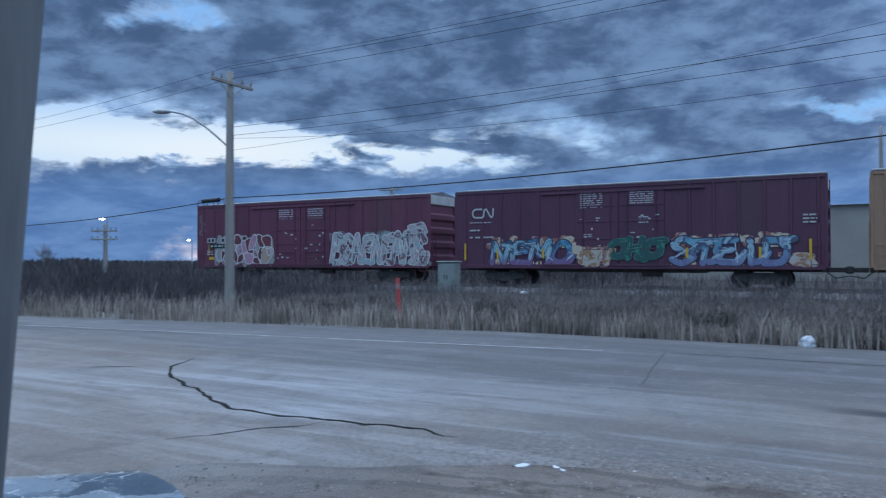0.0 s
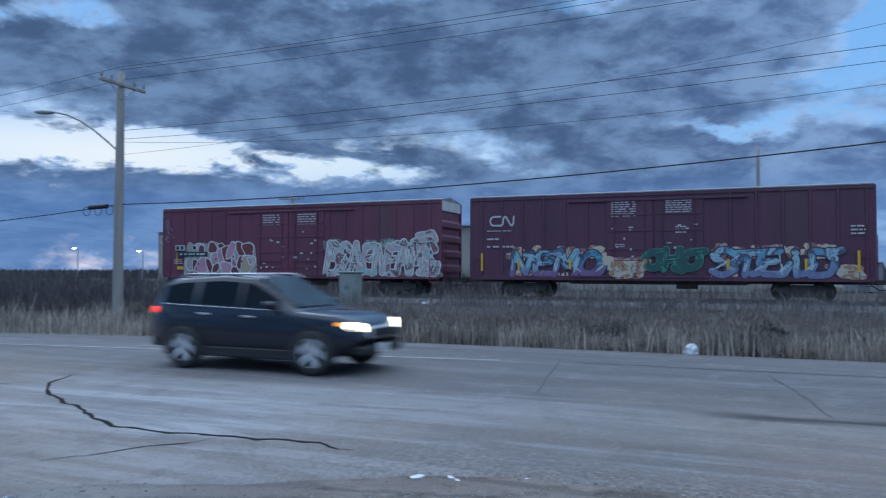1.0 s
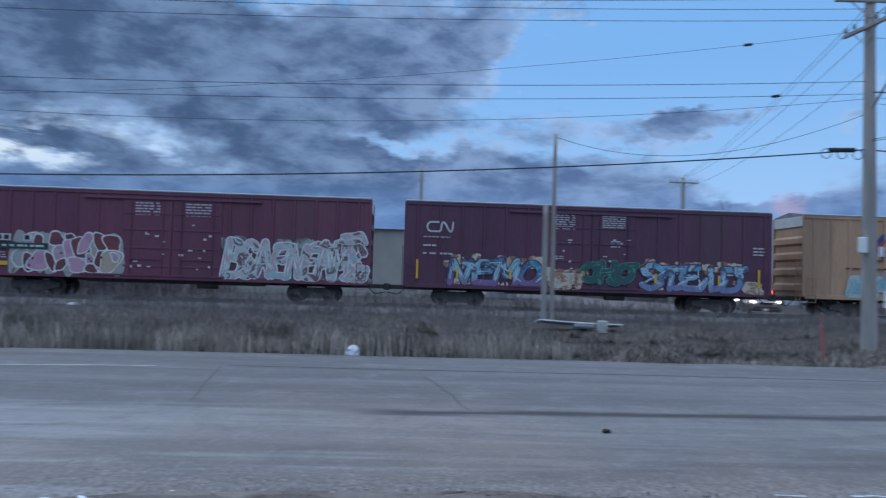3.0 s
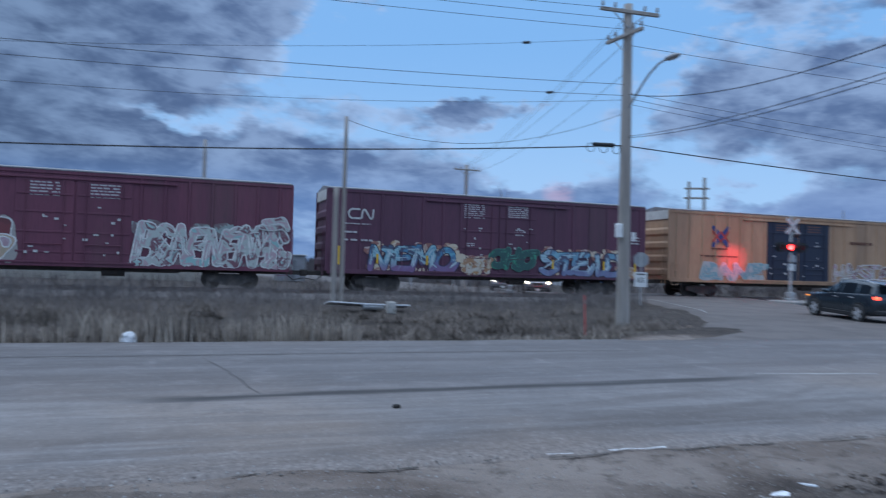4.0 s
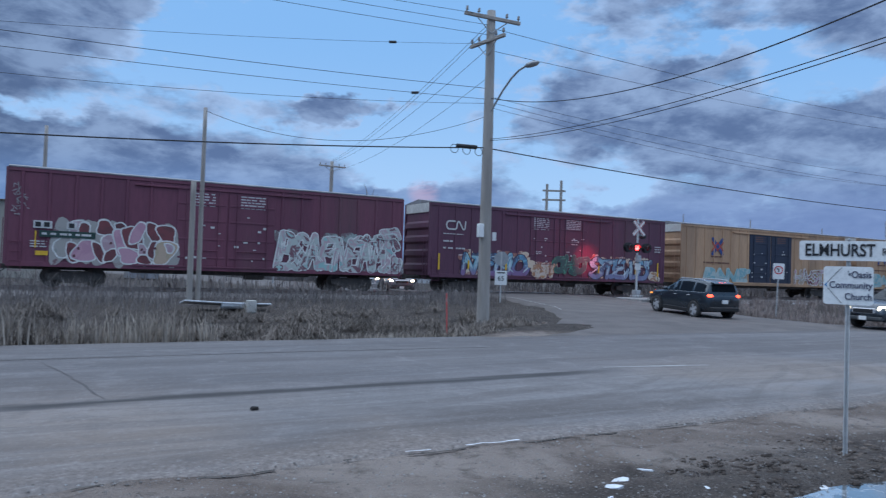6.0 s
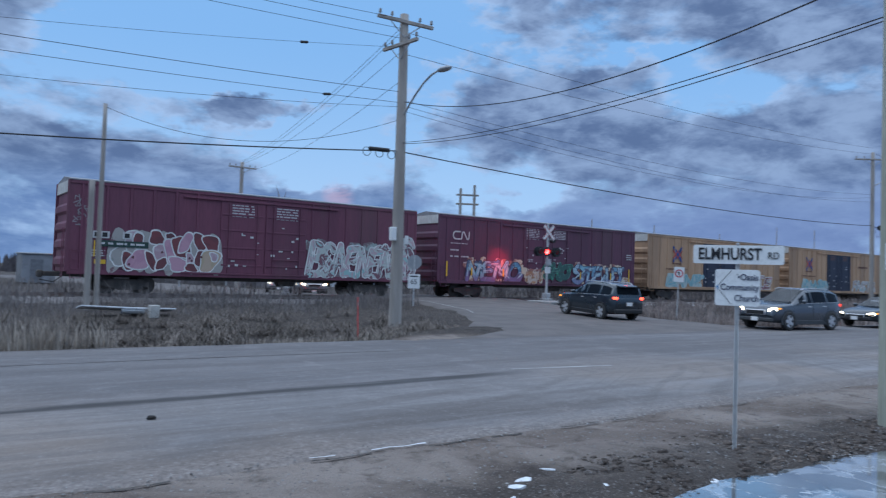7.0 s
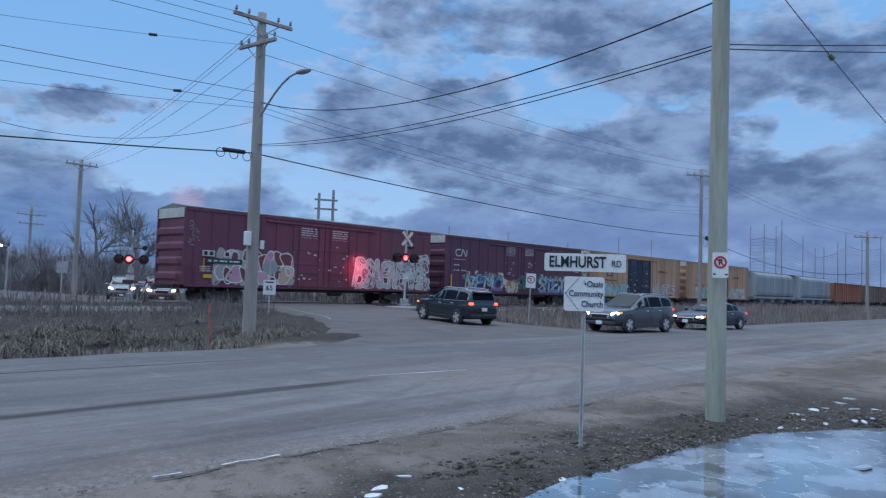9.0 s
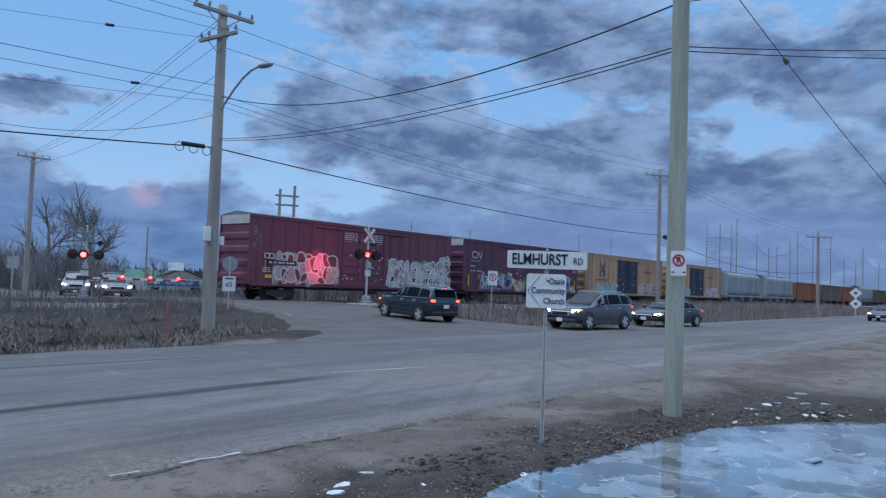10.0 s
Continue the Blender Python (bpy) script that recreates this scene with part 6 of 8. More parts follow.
            part("gate_lamp", bm, M_RED, g, "small lit red gate lamp")
        bm = B()
        box(bm, (-s * 0.45, -0.10, -0.12), (s * 0.2, 0.10, 0.12), 0.03)
        part("counterweight", bm, M_DARK, g)
    return ob


xs_, ys_ = polar(44.75, 46.6)
crossing_signal("railway crossing signal with crossbuck and one lit red lamp", xs_, ys_, 0.52, -2, 4.75, (False, False), third=True)
xs_, ys_ = polar(24.7, 50)
crossing_signal("far railway crossing signal with a lowered striped gate", xs_, ys_, 0.3, -25, 4.3, (False, False), 6.0, True, True)
# the beam of the lit lamp that faces the track
beam = new("signal_beam", bpy.data.lights.new("signal_beam", "SPOT"))
beam.data.energy, beam.data.color, beam.data.spot_size, beam.data.spot_blend, beam.data.shadow_soft_size = 560.0, (1.0, 0.06, 0.12), radians(44), 1.0, 0.1
beam.matrix_world = look((32.35, 33.75, 3.40), (32.1, 37.0, 2.75))
bm = B()
box(bm, (31.6, 31.4, 0.25), (34.6, 33.6, 0.47), 0.05)
pad = part("concrete_pad", bm, M_CONC)
tagged(pad, "pale concrete pad round the signal's foot", "concrete pad", kind="structure")


# ---- road signs ----
def post(parent, H, r=0.024, z0=-0.3):
    bm = B()
    for s in (-1, 1):
        box(bm, (s * r, -0.012, z0), (s * r * 0.45, 0.016, H), 0.003)
    box(bm, (-r * 0.5, 0.010, z0), (r * 0.5, 0.018, H))
    part("post", bm, mat("pale_sign_post", (0.60, 0.60, 0.59), (0.50, 0.50, 0.50), 6, 0.5, 0.1, 0.1), parent)


def panel(parent, name, w, h, z, material, y=-0.03, x=0.0, corner=0.03, label=""):
    bm = B()
    pts = []
    for cx, cz, a0 in ((w / 2 - corner, h / 2 - corner, 0), (-w / 2 + corner, h / 2 - corner, 90), (-w / 2 + corner, -h / 2 + corner, 180), (w / 2 - corner, -h / 2 + corner, 270)):
        for k in range(4):
            a = radians(a0 + 30 * k)
            pts.append((x + cx + corner * math.cos(a), y, z + cz + corner * math.sin(a)))
    prism(bm, pts, (0, 0.006, 0))
    return part(name, bm, material, parent, label)


INK = mat("black_sign_ink", (0.02, 0.02, 0.025), rough=0.5, bump=0)
BLUEINK = mat("navy_sign_ink", (0.03, 0.04, 0.10), rough=0.5, bump=0)
CYAN = mat("light_blue_sign_ink", (0.03, 0.25, 0.55), rough=0.5, bump=0)
sx, sy = polar(58.86, 8.70)
sg = thing("street_sign", "white street-name sign over a church direction sign on one steel post", "street sign", pose(sx, sy, 0.0, 0, 0, -58.5))
post(sg, 2.22, 0.021)
pn = panel(sg, "name_plate", 0.92, 0.205, 2.135, M_WHITE, -0.035, corner=0.02)
text_mesh("lettering", "ELMHURST", 0.175, INK, pn, pose(-0.085, -0.0415, 2.135, 90, 0, 0) @ Matrix.Diagonal((0.76, 1.02, 1, 1)), "black street name", bold=0.0035)
text_mesh("lettering", "RD", 0.105, INK, pn, pose(0.355, -0.0415, 2.125, 90, 0, 0) @ Matrix.Diagonal((0.82, 1, 1, 1)))
bm = B()
ball(bm, (0, -0.03, 2.25), 0.018, 8)
part("cap", bm, M_GALV, sg)
cp = panel(sg, "direction_plate", 0.455, 0.395, 1.775, M_WHITE, -0.036, 0.0, 0.03)
for words, z, x in (("\u2022Oasis", 1.888, 0.105), ("Community", 1.778, 0.022), ("Church", 1.660, 0.092)):
    text_mesh("lettering", words, 0.098, BLUEINK, cp, pose(x, -0.0425, z, 90, 0, 0) @ Matrix.Diagonal((0.83, 1, 1, 1)), "navy sign lettering", bold=0.001)
bm = B()
for a, b in (((-0.06, 1.962), (-0.212, 1.778)), ((-0.212, 1.778), (-0.06, 1.590))):
    d = Vector((b[0] - a[0], 0, b[1] - a[1]))
    nn = Vector((-d.z, 0, d.x)).normalized() * 0.0025
    poly(bm, [Vector((a[0], -0.0428, a[1])) + nn, Vector((a[0], -0.0428, a[1])) - nn, Vector((b[0], -0.0428, b[1])) - nn, Vector((b[0], -0.0428, b[1])) + nn])
part("arrow_line", bm, INK, cp)
bm = B()
poly(bm, [(-0.218, -0.0432, 1.778), (-0.190, -0.0432, 1.748), (-0.198, -0.0432, 1.778), (-0.190, -0.0432, 1.808)])
part("arrow_tip", bm, CYAN, cp, "blue arrow tip")
for z in (1.92, 1.64):
    bm = B()
    rod(bm, (0.0, -0.045, z), (0.0, -0.03, z), 0.008, n=8)
    part("bolt", bm, M_GALV, cp)

# no-parking sign on the green pole
np_ = thing("no_parking_sign", "white no-parking sign with a red ring on the green pole", "road sign", pose(PN[0] - 0.13, PN[1] - 0.10, 0, 0, 0, -58))
pl = panel(np_, "plate", 0.22, 0.36, 2.24, M_WHITE, -0.10, -0.02, 0.02)
bm = B()
for i in range(24):
    a, b = i * math.tau / 24, (i + 1) * math.tau / 24
    poly(bm, [(-0.02 + r * math.cos(k), -0.107, 2.28 + r * math.sin(k)) for r, k in ((0.062, a), (0.088, a), (0.088, b), (0.062, b))])
poly(bm, [(-0.02 - 0.062, -0.1075, 2.33), (-0.02 - 0.048, -0.1075, 2.345), (0.042, -0.1075, 2.235), (0.028, -0.1075, 2.22)])
part("red_ring", bm, mat("sign_red", (0.60, 0.03, 0.04), rough=0.4, bump=0), pl)
bm = B()
box(bm, (-0.045, -0.1068, 2.235), (-0.027, -0.1055, 2.325))
box(bm, (-0.045, -0.1068, 2.305), (0.0, -0.1055, 2.325))
box(bm, (-0.045, -0.1068, 2.27), (0.0, -0.1055, 2.288))
box(bm, (-0.012, -0.1068, 2.27), (0.004, -0.1055, 2.325))
part("letter_shape", bm, INK, pl)
for x in (-0.1, 0.06):
    bm = B()
    box(bm, (x - 0.018, -0.107, 2.10), (x + 0.018, -0.1055, 2.12))
    part("arrow_bar", bm, INK, pl)

# stop sign seen from behind, with a speed limit sign below
qx, qy = polar(34.5, 37)
st = thing("stop_sign", "back of an octagonal stop sign above a white speed sign", "road sign", pose(qx, qy, 0.3, 0, 0, -34))
post(st, 2.5, 0.035)
bm = B()
prism(bm, [(0.38 * math.cos(a), 0.02, 2.14 + 0.38 * math.sin(a)) for a in [math.pi / 8 + k * math.pi / 4 for k in range(8)]], (0, 0.006, 0))
part("octagon", bm, mat("bare_aluminium", (0.40, 0.41, 0.42), (0.34, 0.35, 0.36), 5, 0.5, 0.4, 0), st)
pl = panel(st, "speed_plate", 0.6, 0.72, 1.18, M_WHITE, -0.03)
text_mesh("lettering", "65", 0.34, INK, pl, pose(0, -0.037, 1.14, 90, 0, 0), "black numerals")
bm = B()
box(bm, (-0.2, -0.036, 1.40), (0.2, -0.0345, 1.46))
part("writing_bar", bm, INK, pl)
# no-turn sign beyond the waiting car
ux, uy = polar(54.4, 38.5)
nt_ = thing("no_turn_sign", "white no-turn sign on a leaning steel post", "road sign", pose(ux, uy, 0.0, 0, 2, -50))
post(nt_, 2.55, 0.03)
pl = panel(nt_, "plate", 0.5, 0.75, 2.25, M_WHITE, -0.03)
bm = B()
for i in range(20):
    a, b = i * math.tau / 20, (i + 1) * math.tau / 20
    poly(bm, [(r * math.cos(k), -0.038, 2.3 + r * math.sin(k)) for r, k in ((0.15, a), (0.20, a), (0.20, b), (0.15, b))])
part("ring", bm, MATS["sign_red"], pl)
bm = B()
box(bm, (-0.02, -0.0375, 2.2), (0.03, -0.036, 2.36))
box(bm, (-0.09, -0.0375, 2.33), (0.03, -0.036, 2.38))
part("arrow", bm, INK, pl)
# paired diamonds far along the road, and two-panel sign beyond the track
dx_, dy_ = polar(79.9, 75)
dm = thing("diamond_sign", "two white diamond boards on one post", "road sign", pose(dx_, dy_, -0.1, 0, 0, -80))
post(dm, 2.9, 0.05)
for z in (2.5, 1.55):
    bm = B()
    prism(bm, [(0, -0.03, z + 0.5), (-0.5, -0.03, z), (0, -0.03, z - 0.5), (0.5, -0.03, z)], (0, 0.01, 0))
    b_ = part("board", bm, M_WHITE, dm)
    bm = B()
    box(bm, (-0.10, -0.04, z - 0.10), (0.10, -0.031, z + 0.10))
    part("mark", bm, INK, b_)
tx_, ty_ = polar(20.3, 62)
tw = thing("twin_panel_sign", "pale two-panel sign on a post beyond the track", "road sign", pose(tx_, ty_, 0.2, 0, 0, -20))
post(tw, 3.0, 0.05)
for x in (-0.20, 0.20):
    panel(tw, "panel", 0.34, 0.85, 2.1, mat("pale_panel", (0.50, 0.51, 0.52), rough=0.6), -0.06, x)
# small plate on the corner pole
bxp = thing("pole_box", "small white box strapped to the corner pole", "electrical box", pose(PE[0] - 0.30, PE[1] - 0.12, up(3.1, 26)))
bm = B()
box(bm, (-0.10, -0.1, -0.24), (0.10, 0.1, 0.24), 0.02)
part("case", bm, M_WHITE, bxp)
bxp = thing("pole_box", "small white notice on the corner pole", "sign", pose(PE[0] + 0.26, PE[1] - 0.16, up(2.7, 26), 0, 0, -30))
bm = B()
box(bm, (-0.07, -0.01, -0.15), (0.07, 0.01, 0.15), 0.004)
part("plate", bm, M_WHITE, bxp)
# ---- vehicles ----
def make_wheel(parent, x, y, r, side):
    """side: -1 for the car's right (local -y), +1 for the left."""
    bm = B()
    prof = [(r * 0.66, -0.10), (r * 0.90, -0.115), (r, -0.08), (r, 0.08), (r * 0.90, 0.115), (r * 0.66, 0.10)]
    n = 28
    rings = []
    for i in range(n):
        a = i * math.tau / n
        rings.append([bm.verts.new((q * math.cos(a), w, q * math.sin(a))) for q, w in prof])
    for i in range(n):
        p, q = rings[i], rings[(i + 1) % n]
        for k in range(len(prof) - 1):
            bm.faces.new((p[k], p[k + 1], q[k + 1], q[k]))
    tyre = part("wheel", bm, M_RUBBER, parent, smooth=True)
    tyre.location = (x, y, r)
    bm = B()
    o = side * 0.085
    rod(bm, (0, o - side * 0.06, 0), (0, o - side * 0.05, 0), r * 0.72, n=28)
    part("rim_disc", bm, M_BLACK, tyre)
    bm = B()
    for i in range(5):
        a = i * math.tau / 5
        ca, sa = math.cos(a), math.sin(a)
        w0, w1 = r * 0.13, r * 0.20
        prism(bm, [(r * 0.1 * ca - w0 * sa, o, r * 0.1 * sa + w0 * ca), (r * 0.1 * ca + w0 * sa, o, r * 0.1 * sa - w0 * ca), (r * 0.64 * ca + w1 * sa, o, r * 0.64 * sa - w1 * ca), (r * 0.64 * ca - w1 * sa, o, r * 0.64 * sa + w1 * ca)], (0, -side * 0.03, 0))
    rod(bm, (0, o - side * 0.04, 0), (0, o + side * 0.012, 0), r * 0.16, n=14)
    for i in range(28):
        a, b = i * math.tau / 28, (i + 1) * math.tau / 28
        poly(bm, [(q * math.cos(k), o + side * 0.005, q * math.sin(k)) for q, k in ((r * 0.62, a), (r * 0.73, a), (r * 0.73, b), (r * 0.62, b))])
    part("rim", bm, M_ALLOY, tyre)
    return tyre


SHAPES = {
    # belt line, roof line, half width; x from the tail (negative) to the nose
    "suv": dict(L=4.62, belt=[(-2.31, 0.98), (-2.2, 1.18), (-1.0, 1.14), (0.7, 1.09), (1.12, 1.08), (1.75, 1.04), (2.1, 0.96), (2.25, 0.82), (2.31, 0.62)],
                roof=[(-2.27, 1.15), (-2.10, 1.56), (-1.75, 1.68), (-0.7, 1.74), (0.05, 1.69), (0.50, 1.44), (1.05, 1.10)], cab=(-2.27, 1.10), w=0.93, wr=0.70, wheel=0.385, axles=(-1.42, 1.42), glass=((-2.0, -1.28), (-1.16, -0.24), (-0.16, 0.66))),
    "sedan": dict(L=4.70, belt=[(-2.35, 0.75), (-2.2, 0.98), (-1.5, 0.99), (0.9, 0.92), (1.25, 0.92), (1.9, 0.82), (2.2, 0.72), (2.35, 0.55)],
                  roof=[(-1.85, 1.00), (-1.25, 1.32), (-0.6, 1.43), (0.1, 1.42), (0.5, 1.24), (1.05, 0.94)], cab=(-1.85, 1.05), w=0.90, wr=0.62, wheel=0.33, axles=(-1.40, 1.42), glass=((-1.38, -0.95), (-0.85, -0.12), (-0.05, 0.68))),
    "truck": dict(L=5.6, belt=[(-2.8, 0.90), (-2.7, 1.16), (-0.9, 1.16), (1.0, 1.12), (1.4, 1.16), (2.4, 1.12), (2.7, 1.00), (2.8, 0.70)],
                  roof=[(-1.05, 1.16), (-0.85, 1.80), (-0.3, 1.88), (0.45, 1.86), (0.8, 1.62), (1.25, 1.16)], cab=(-1.05, 1.25), w=0.98, wr=0.72, wheel=0.40, axles=(-1.75, 1.85), glass=((-0.80, -0.15), (-0.05, 0.80))),
}


def vehicle(name, label, shape, colour, trim=None, brake=False, head=True, rack=False):
    S = SHAPES[shape]
    ob = thing(name, label, "car")
    L, w, wr = S["L"], S["w"], S["wr"]
    h = L / 2
    body = paint("car_paint_" + name, colour, 0.28, 0.35, 0.8)
    trim = trim or M_BLACK

    def belt(x):
        return table(x, S["belt"])

    def roof(x):
        return table(x, S["roof"])

    def half(x):
        f = abs(x) / h
        return w * (1 - 0.16 * max(0, (f - 0.72) / 0.28) ** 2)

    c0, c1 = S["cab"]

    def ringat(x):
        b = belt(x)
        hw = half(x)
        z0 = 0.30 + (0.16 * max(0, (abs(x) - h + 0.5) / 0.5))
        if c0 < x < c1:
            t = max(roof(x), b + 0.02)
            f = min(1, (t - b) / 0.5)
            top = lerp(hw * 0.90, wr, f)
            side = [(hw * 0.93, z0), (hw, z0 + 0.16), (hw * 1.01, (z0 + b) / 2), (hw * 0.985, b - 0.10), (hw * 0.955, b), (top, t - 0.07 * f), (top - 0.10, t), (top * 0.45, t + 0.015)]
        else:
            side = [(hw * 0.93, z0), (hw, z0 + 0.16), (hw * 1.01, (z0 + b) / 2), (hw * 0.985, b - 0.10), (hw * 0.955, b - 0.02), (hw * 0.86, b + 0.005), (hw * 0.70, b + 0.02), (hw * 0.35, b + 0.03)]
        return side

    xs = sorted({-h, -h + 0.06, -h + 0.2, h, h - 0.06, h - 0.2, h - 0.5, h - 0.9, c0 - 0.01, c1 + 0.01, *[x for x, _ in S["roof"]], *[lerp(c0, c1, k / 9) for k in range(10)]})
    bm = B()
    rows = []
    for x in xs:
        s = ringat(x)
        rows.append([bm.verts.new((x, -y, z)) for y, z in s] + [bm.verts.new((x, y, z)) for y, z in reversed(s)])
    for a, b in zip(rows, rows[1:]):
        n = len(a)
        for k in range(n):
            bm.faces.new((a[k], a[(k + 1) % n], b[(k + 1) % n], b[k]))
    bm.faces.new(rows[0])
    bm.faces.new(list(reversed(rows[-1])))
    bmesh.ops.recalc_face_normals(bm, faces=bm.faces)
    part("body", bm, body, ob, smooth=True)
    # side windows follow the cabin's slope
    for s in (-1, 1):
        for a, b in S["glass"]:
            bm = B()
            lo, hi = [], []
            for k in range(6):
                x = lerp(a, b, k / 5)
                r = ringat(x)
                (y0, z0), (y1, z1) = r[4], r[5]
                lo.append((x, s * (lerp(y0, y1, 0.08) + 0.008), lerp(z0, z1, 0.08)))
                hi.append((x, s * (lerp(y0, y1, 0.90) + 0.008), lerp(z0, z1, 0.90)))
            vl, vh = [bm.verts.new(p) for p in lo], [bm.verts.new(p) for p in hi]
            for k in range(5):
                bm.faces.new((vl[k], vl[k + 1], vh[k + 1], vh[k]) if s < 0 else (vl[k], vh[k], vh[k + 1], vl[k + 1]))
            part("side_window", bm, M_GLASS, ob)
        a, b = S["glass"][0][0], S["glass"][-1][1]
        bm = B()
        pts = []
        for k in range(9):
            x = lerp(a, b, k / 8)
            y0, z0 = ringat(x)[4]
            pts.append((x, s * (y0 + 0.006), z0 + 0.01))
        pipe(bm, pts, 0.006, 5)
        part("window_trim", bm, M_ALLOY, ob, "bright window trim")
    # windscreen and rear window
    def screen(nm, xa, xb, ka, kb):
        za, zb = max(roof(xa), belt(xa)), roof(xb)
        ya, yb = ringat(xa)[5][0] - 0.06, ringat(xb)[5][0] - 0.06
        d = Vector((xb - xa, 0, zb - za))
        nrm = Vector((-d.z, 0, d.x)).normalized() * 0.03
        if nrm.z < 0:
            nrm = -nrm
        bm = B()
        q = [Vector((xa, -ya, za)), Vector((xa, ya, za)), Vector((xb, yb, zb)), Vector((xb, -yb, zb))]
        c = sum(q, Vector()) / 4
        q = [c + (v - c) * 0.93 + nrm for v in q]
        poly(bm, q)
        bmesh.ops.solidify(bm, geom=bm.faces[:], thickness=0.006)
        part(nm, bm, M_SCREEN if nm == "windscreen" else M_GLASS, ob)
    R = S["roof"]
    screen("windscreen", R[-1][0] - 0.04, R[-3][0], 0, 0)
    screen("rear_window", R[0][0] + 0.03, R[1][0], 0, 0)
    # arches, sills, wheels
    wr_ = S["wheel"]
    wheels = []
    for x in S["axles"]:
        for s in (-1, 1):
            yb = half(x) * 1.012
            bm = B()
            pts = [(x + (wr_ + 0.075) * math.cos(a), s * (yb - 0.03), wr_ + (wr_ + 0.075) * math.sin(a)) for a in [math.pi * k / 14 for k in range(15)]] + [(x - wr_ - 0.075, s * (yb - 0.03), 0.24), (x + wr_ + 0.075, s * (yb - 0.03), 0.24)]
            prism(bm, pts, (0, s * 0.045, 0))
            part("wheel_arch", bm, trim, ob)
            wheels.append(make_wheel(ob, x, s * (yb - 0.055), wr_, s))
    for s in (-1, 1):
        bm = B()
        box(bm, (S["axles"][0] + wr_, s * (w - 0.04), 0.24), (S["axles"][1] - wr_, s * (w + 0.012), 0.42), 0.02)
        part("sill", bm, trim, ob)
        # seams, handles, mirror
        for k, (a, b) in enumerate(S["glass"][-2:]):
            x = a - 0.04
            bm = B()
            r = ringat(x)
            pipe(bm, [(x, s * (r[1][0] + 0.004), r[1][1] + 0.08), (x, s * (r[2][0] + 0.004), r[2][1]), (x, s * (r[3][0] + 0.004), r[3][1]), (x, s * (r[4][0] + 0.002), r[4][1])], 0.006, 4)
            part("door_seam", bm, M_BLACK, ob)
            xh = a + 0.10
            r = ringat(xh)
            bm = B()
            box(bm, (xh, s * (r[3][0] - 0.01), r[3][1] - 0.05), (xh + 0.20, s * (r[3][0] + 0.035), r[3][1] - 0.015), 0.008)
            part("door_handle", bm, M_ALLOY, ob)
        xm = S["glass"][-1][1] - 0.05
        bm = B()
        ball(bm, (xm, s * (half(xm) + 0.13), belt(xm) + 0.10), 0.13, 10, (0.7, 1.0, 0.65))
        rod(bm, (xm, s * half(xm) * 0.93, belt(xm) + 0.02), (xm, s * (half(xm) + 0.08), belt(xm) + 0.08), 0.03, n=6)
        part("mirror", bm, body, ob, smooth=True)
        # lamps
        zh = belt(h - 0.3) - 0.14
        bm = B()
        prism(bm, [(h - 0.03, s * (w - 0.34), zh - 0.075), (h - 0.16, s * (w - 0.13), zh - 0.075), (h - 0.26, s * (w - 0.07), zh - 0.01), (h - 0.25, s * (w - 0.08), zh + 0.08), (h - 0.15, s * (w - 0.15), zh + 0.085), (h - 0.04, s * (w - 0.33), zh + 0.05)], (0.03, s * 0.025, 0))
        part("headlight", bm, M_HEAD if head else mat("lamp_glass", (0.5, 0.5, 0.52), rough=0.15), ob, "lit headlight" if head else "")
        bm = B()
        box(bm, (h - 0.40, s * (w - 0.06), zh + 0.02), (h - 0.26, s * (w + 0.004), zh + 0.08), 0.01)
        part("marker_lamp", bm, M_AMBER, ob, "amber marker lamp")
        bm = B()
        zt = S["belt"][1][1] - 0.22
        box(bm, (-h - 0.012, s * (w - 0.30), zt + 0.04), (-h + 0.18, s * (w * 0.885 + 0.01), zt + 0.16), 0.03)
        part("tail_lamp", bm, M_BRAKE if brake else M_TAIL, ob, "lit brake lamp" if brake else "red tail lamp")
    if brake and shape == "suv":
        bm = B()
        box(bm, (-2.10, -0.20, 1.60), (-2.04, 0.20, 1.64), 0.01)
        part("high_brake_lamp", bm, M_BRAKE, ob, "lit high brake lamp")
    # bumpers, grille, plates
    bm = B()
    box(bm, (h - 0.16, -w * 0.86, 0.34), (h + 0.035, w * 0.86, 0.52), 0.05)
    part("front_bumper", bm, trim, ob)
    bm = B()
    box(bm, (-h - 0.05, -w * 0.86, 0.36), (-h + 0.16, w * 0.86, 0.58), 0.05)
    part("rear_bumper", bm, trim, ob)
    gr = new("grille")
    gr.parent = ob
    bm = B()
    zg = belt(h - 0.1) - 0.13
    box(bm, (h - 0.10, -0.48, zg - 0.12), (h + 0.015, 0.48, zg + 0.10), 0.03)
    part("frame", bm, M_ALLOY, gr)
    bm = B()
    box(bm, (h, -0.43, zg - 0.09), (h + 0.024, 0.43, zg + 0.07), 0.01)
    part("mesh", bm, M_BLACK, gr)
    for x, z in ((h + 0.036, 0.44), (-h - 0.03, 0.80 if shape != "truck" else 0.62)):
        bm = B()
        box(bm, (x - 0.012, -0.16, z - 0.08), (x + 0.012, 0.16, z + 0.08), 0.005)
        part("licence_plate", bm, M_WHITE, ob, "plain pale licence plate")
    if rack:
        for s in (-1, 1):
            bm = B()
            pipe(bm, [(-1.75, s * (wr - 0.10), 1.66), (-1.6, s * (wr - 0.10), 1.74), (0.0, s * (wr - 0.10), 1.745), (0.2, s * (wr - 0.10), 1.67)], 0.018, 6)
            part("roof_rail", bm, M_ALLOY, ob)
        bm = B()
        prism(bm, [(-2.02, -0.55, 1.60), (-2.24, -0.5, 1.56), (-2.24, 0.5, 1.56), (-2.02, 0.55, 1.60)], (0, 0, 0.05))
        part("spoiler", bm, body, ob)
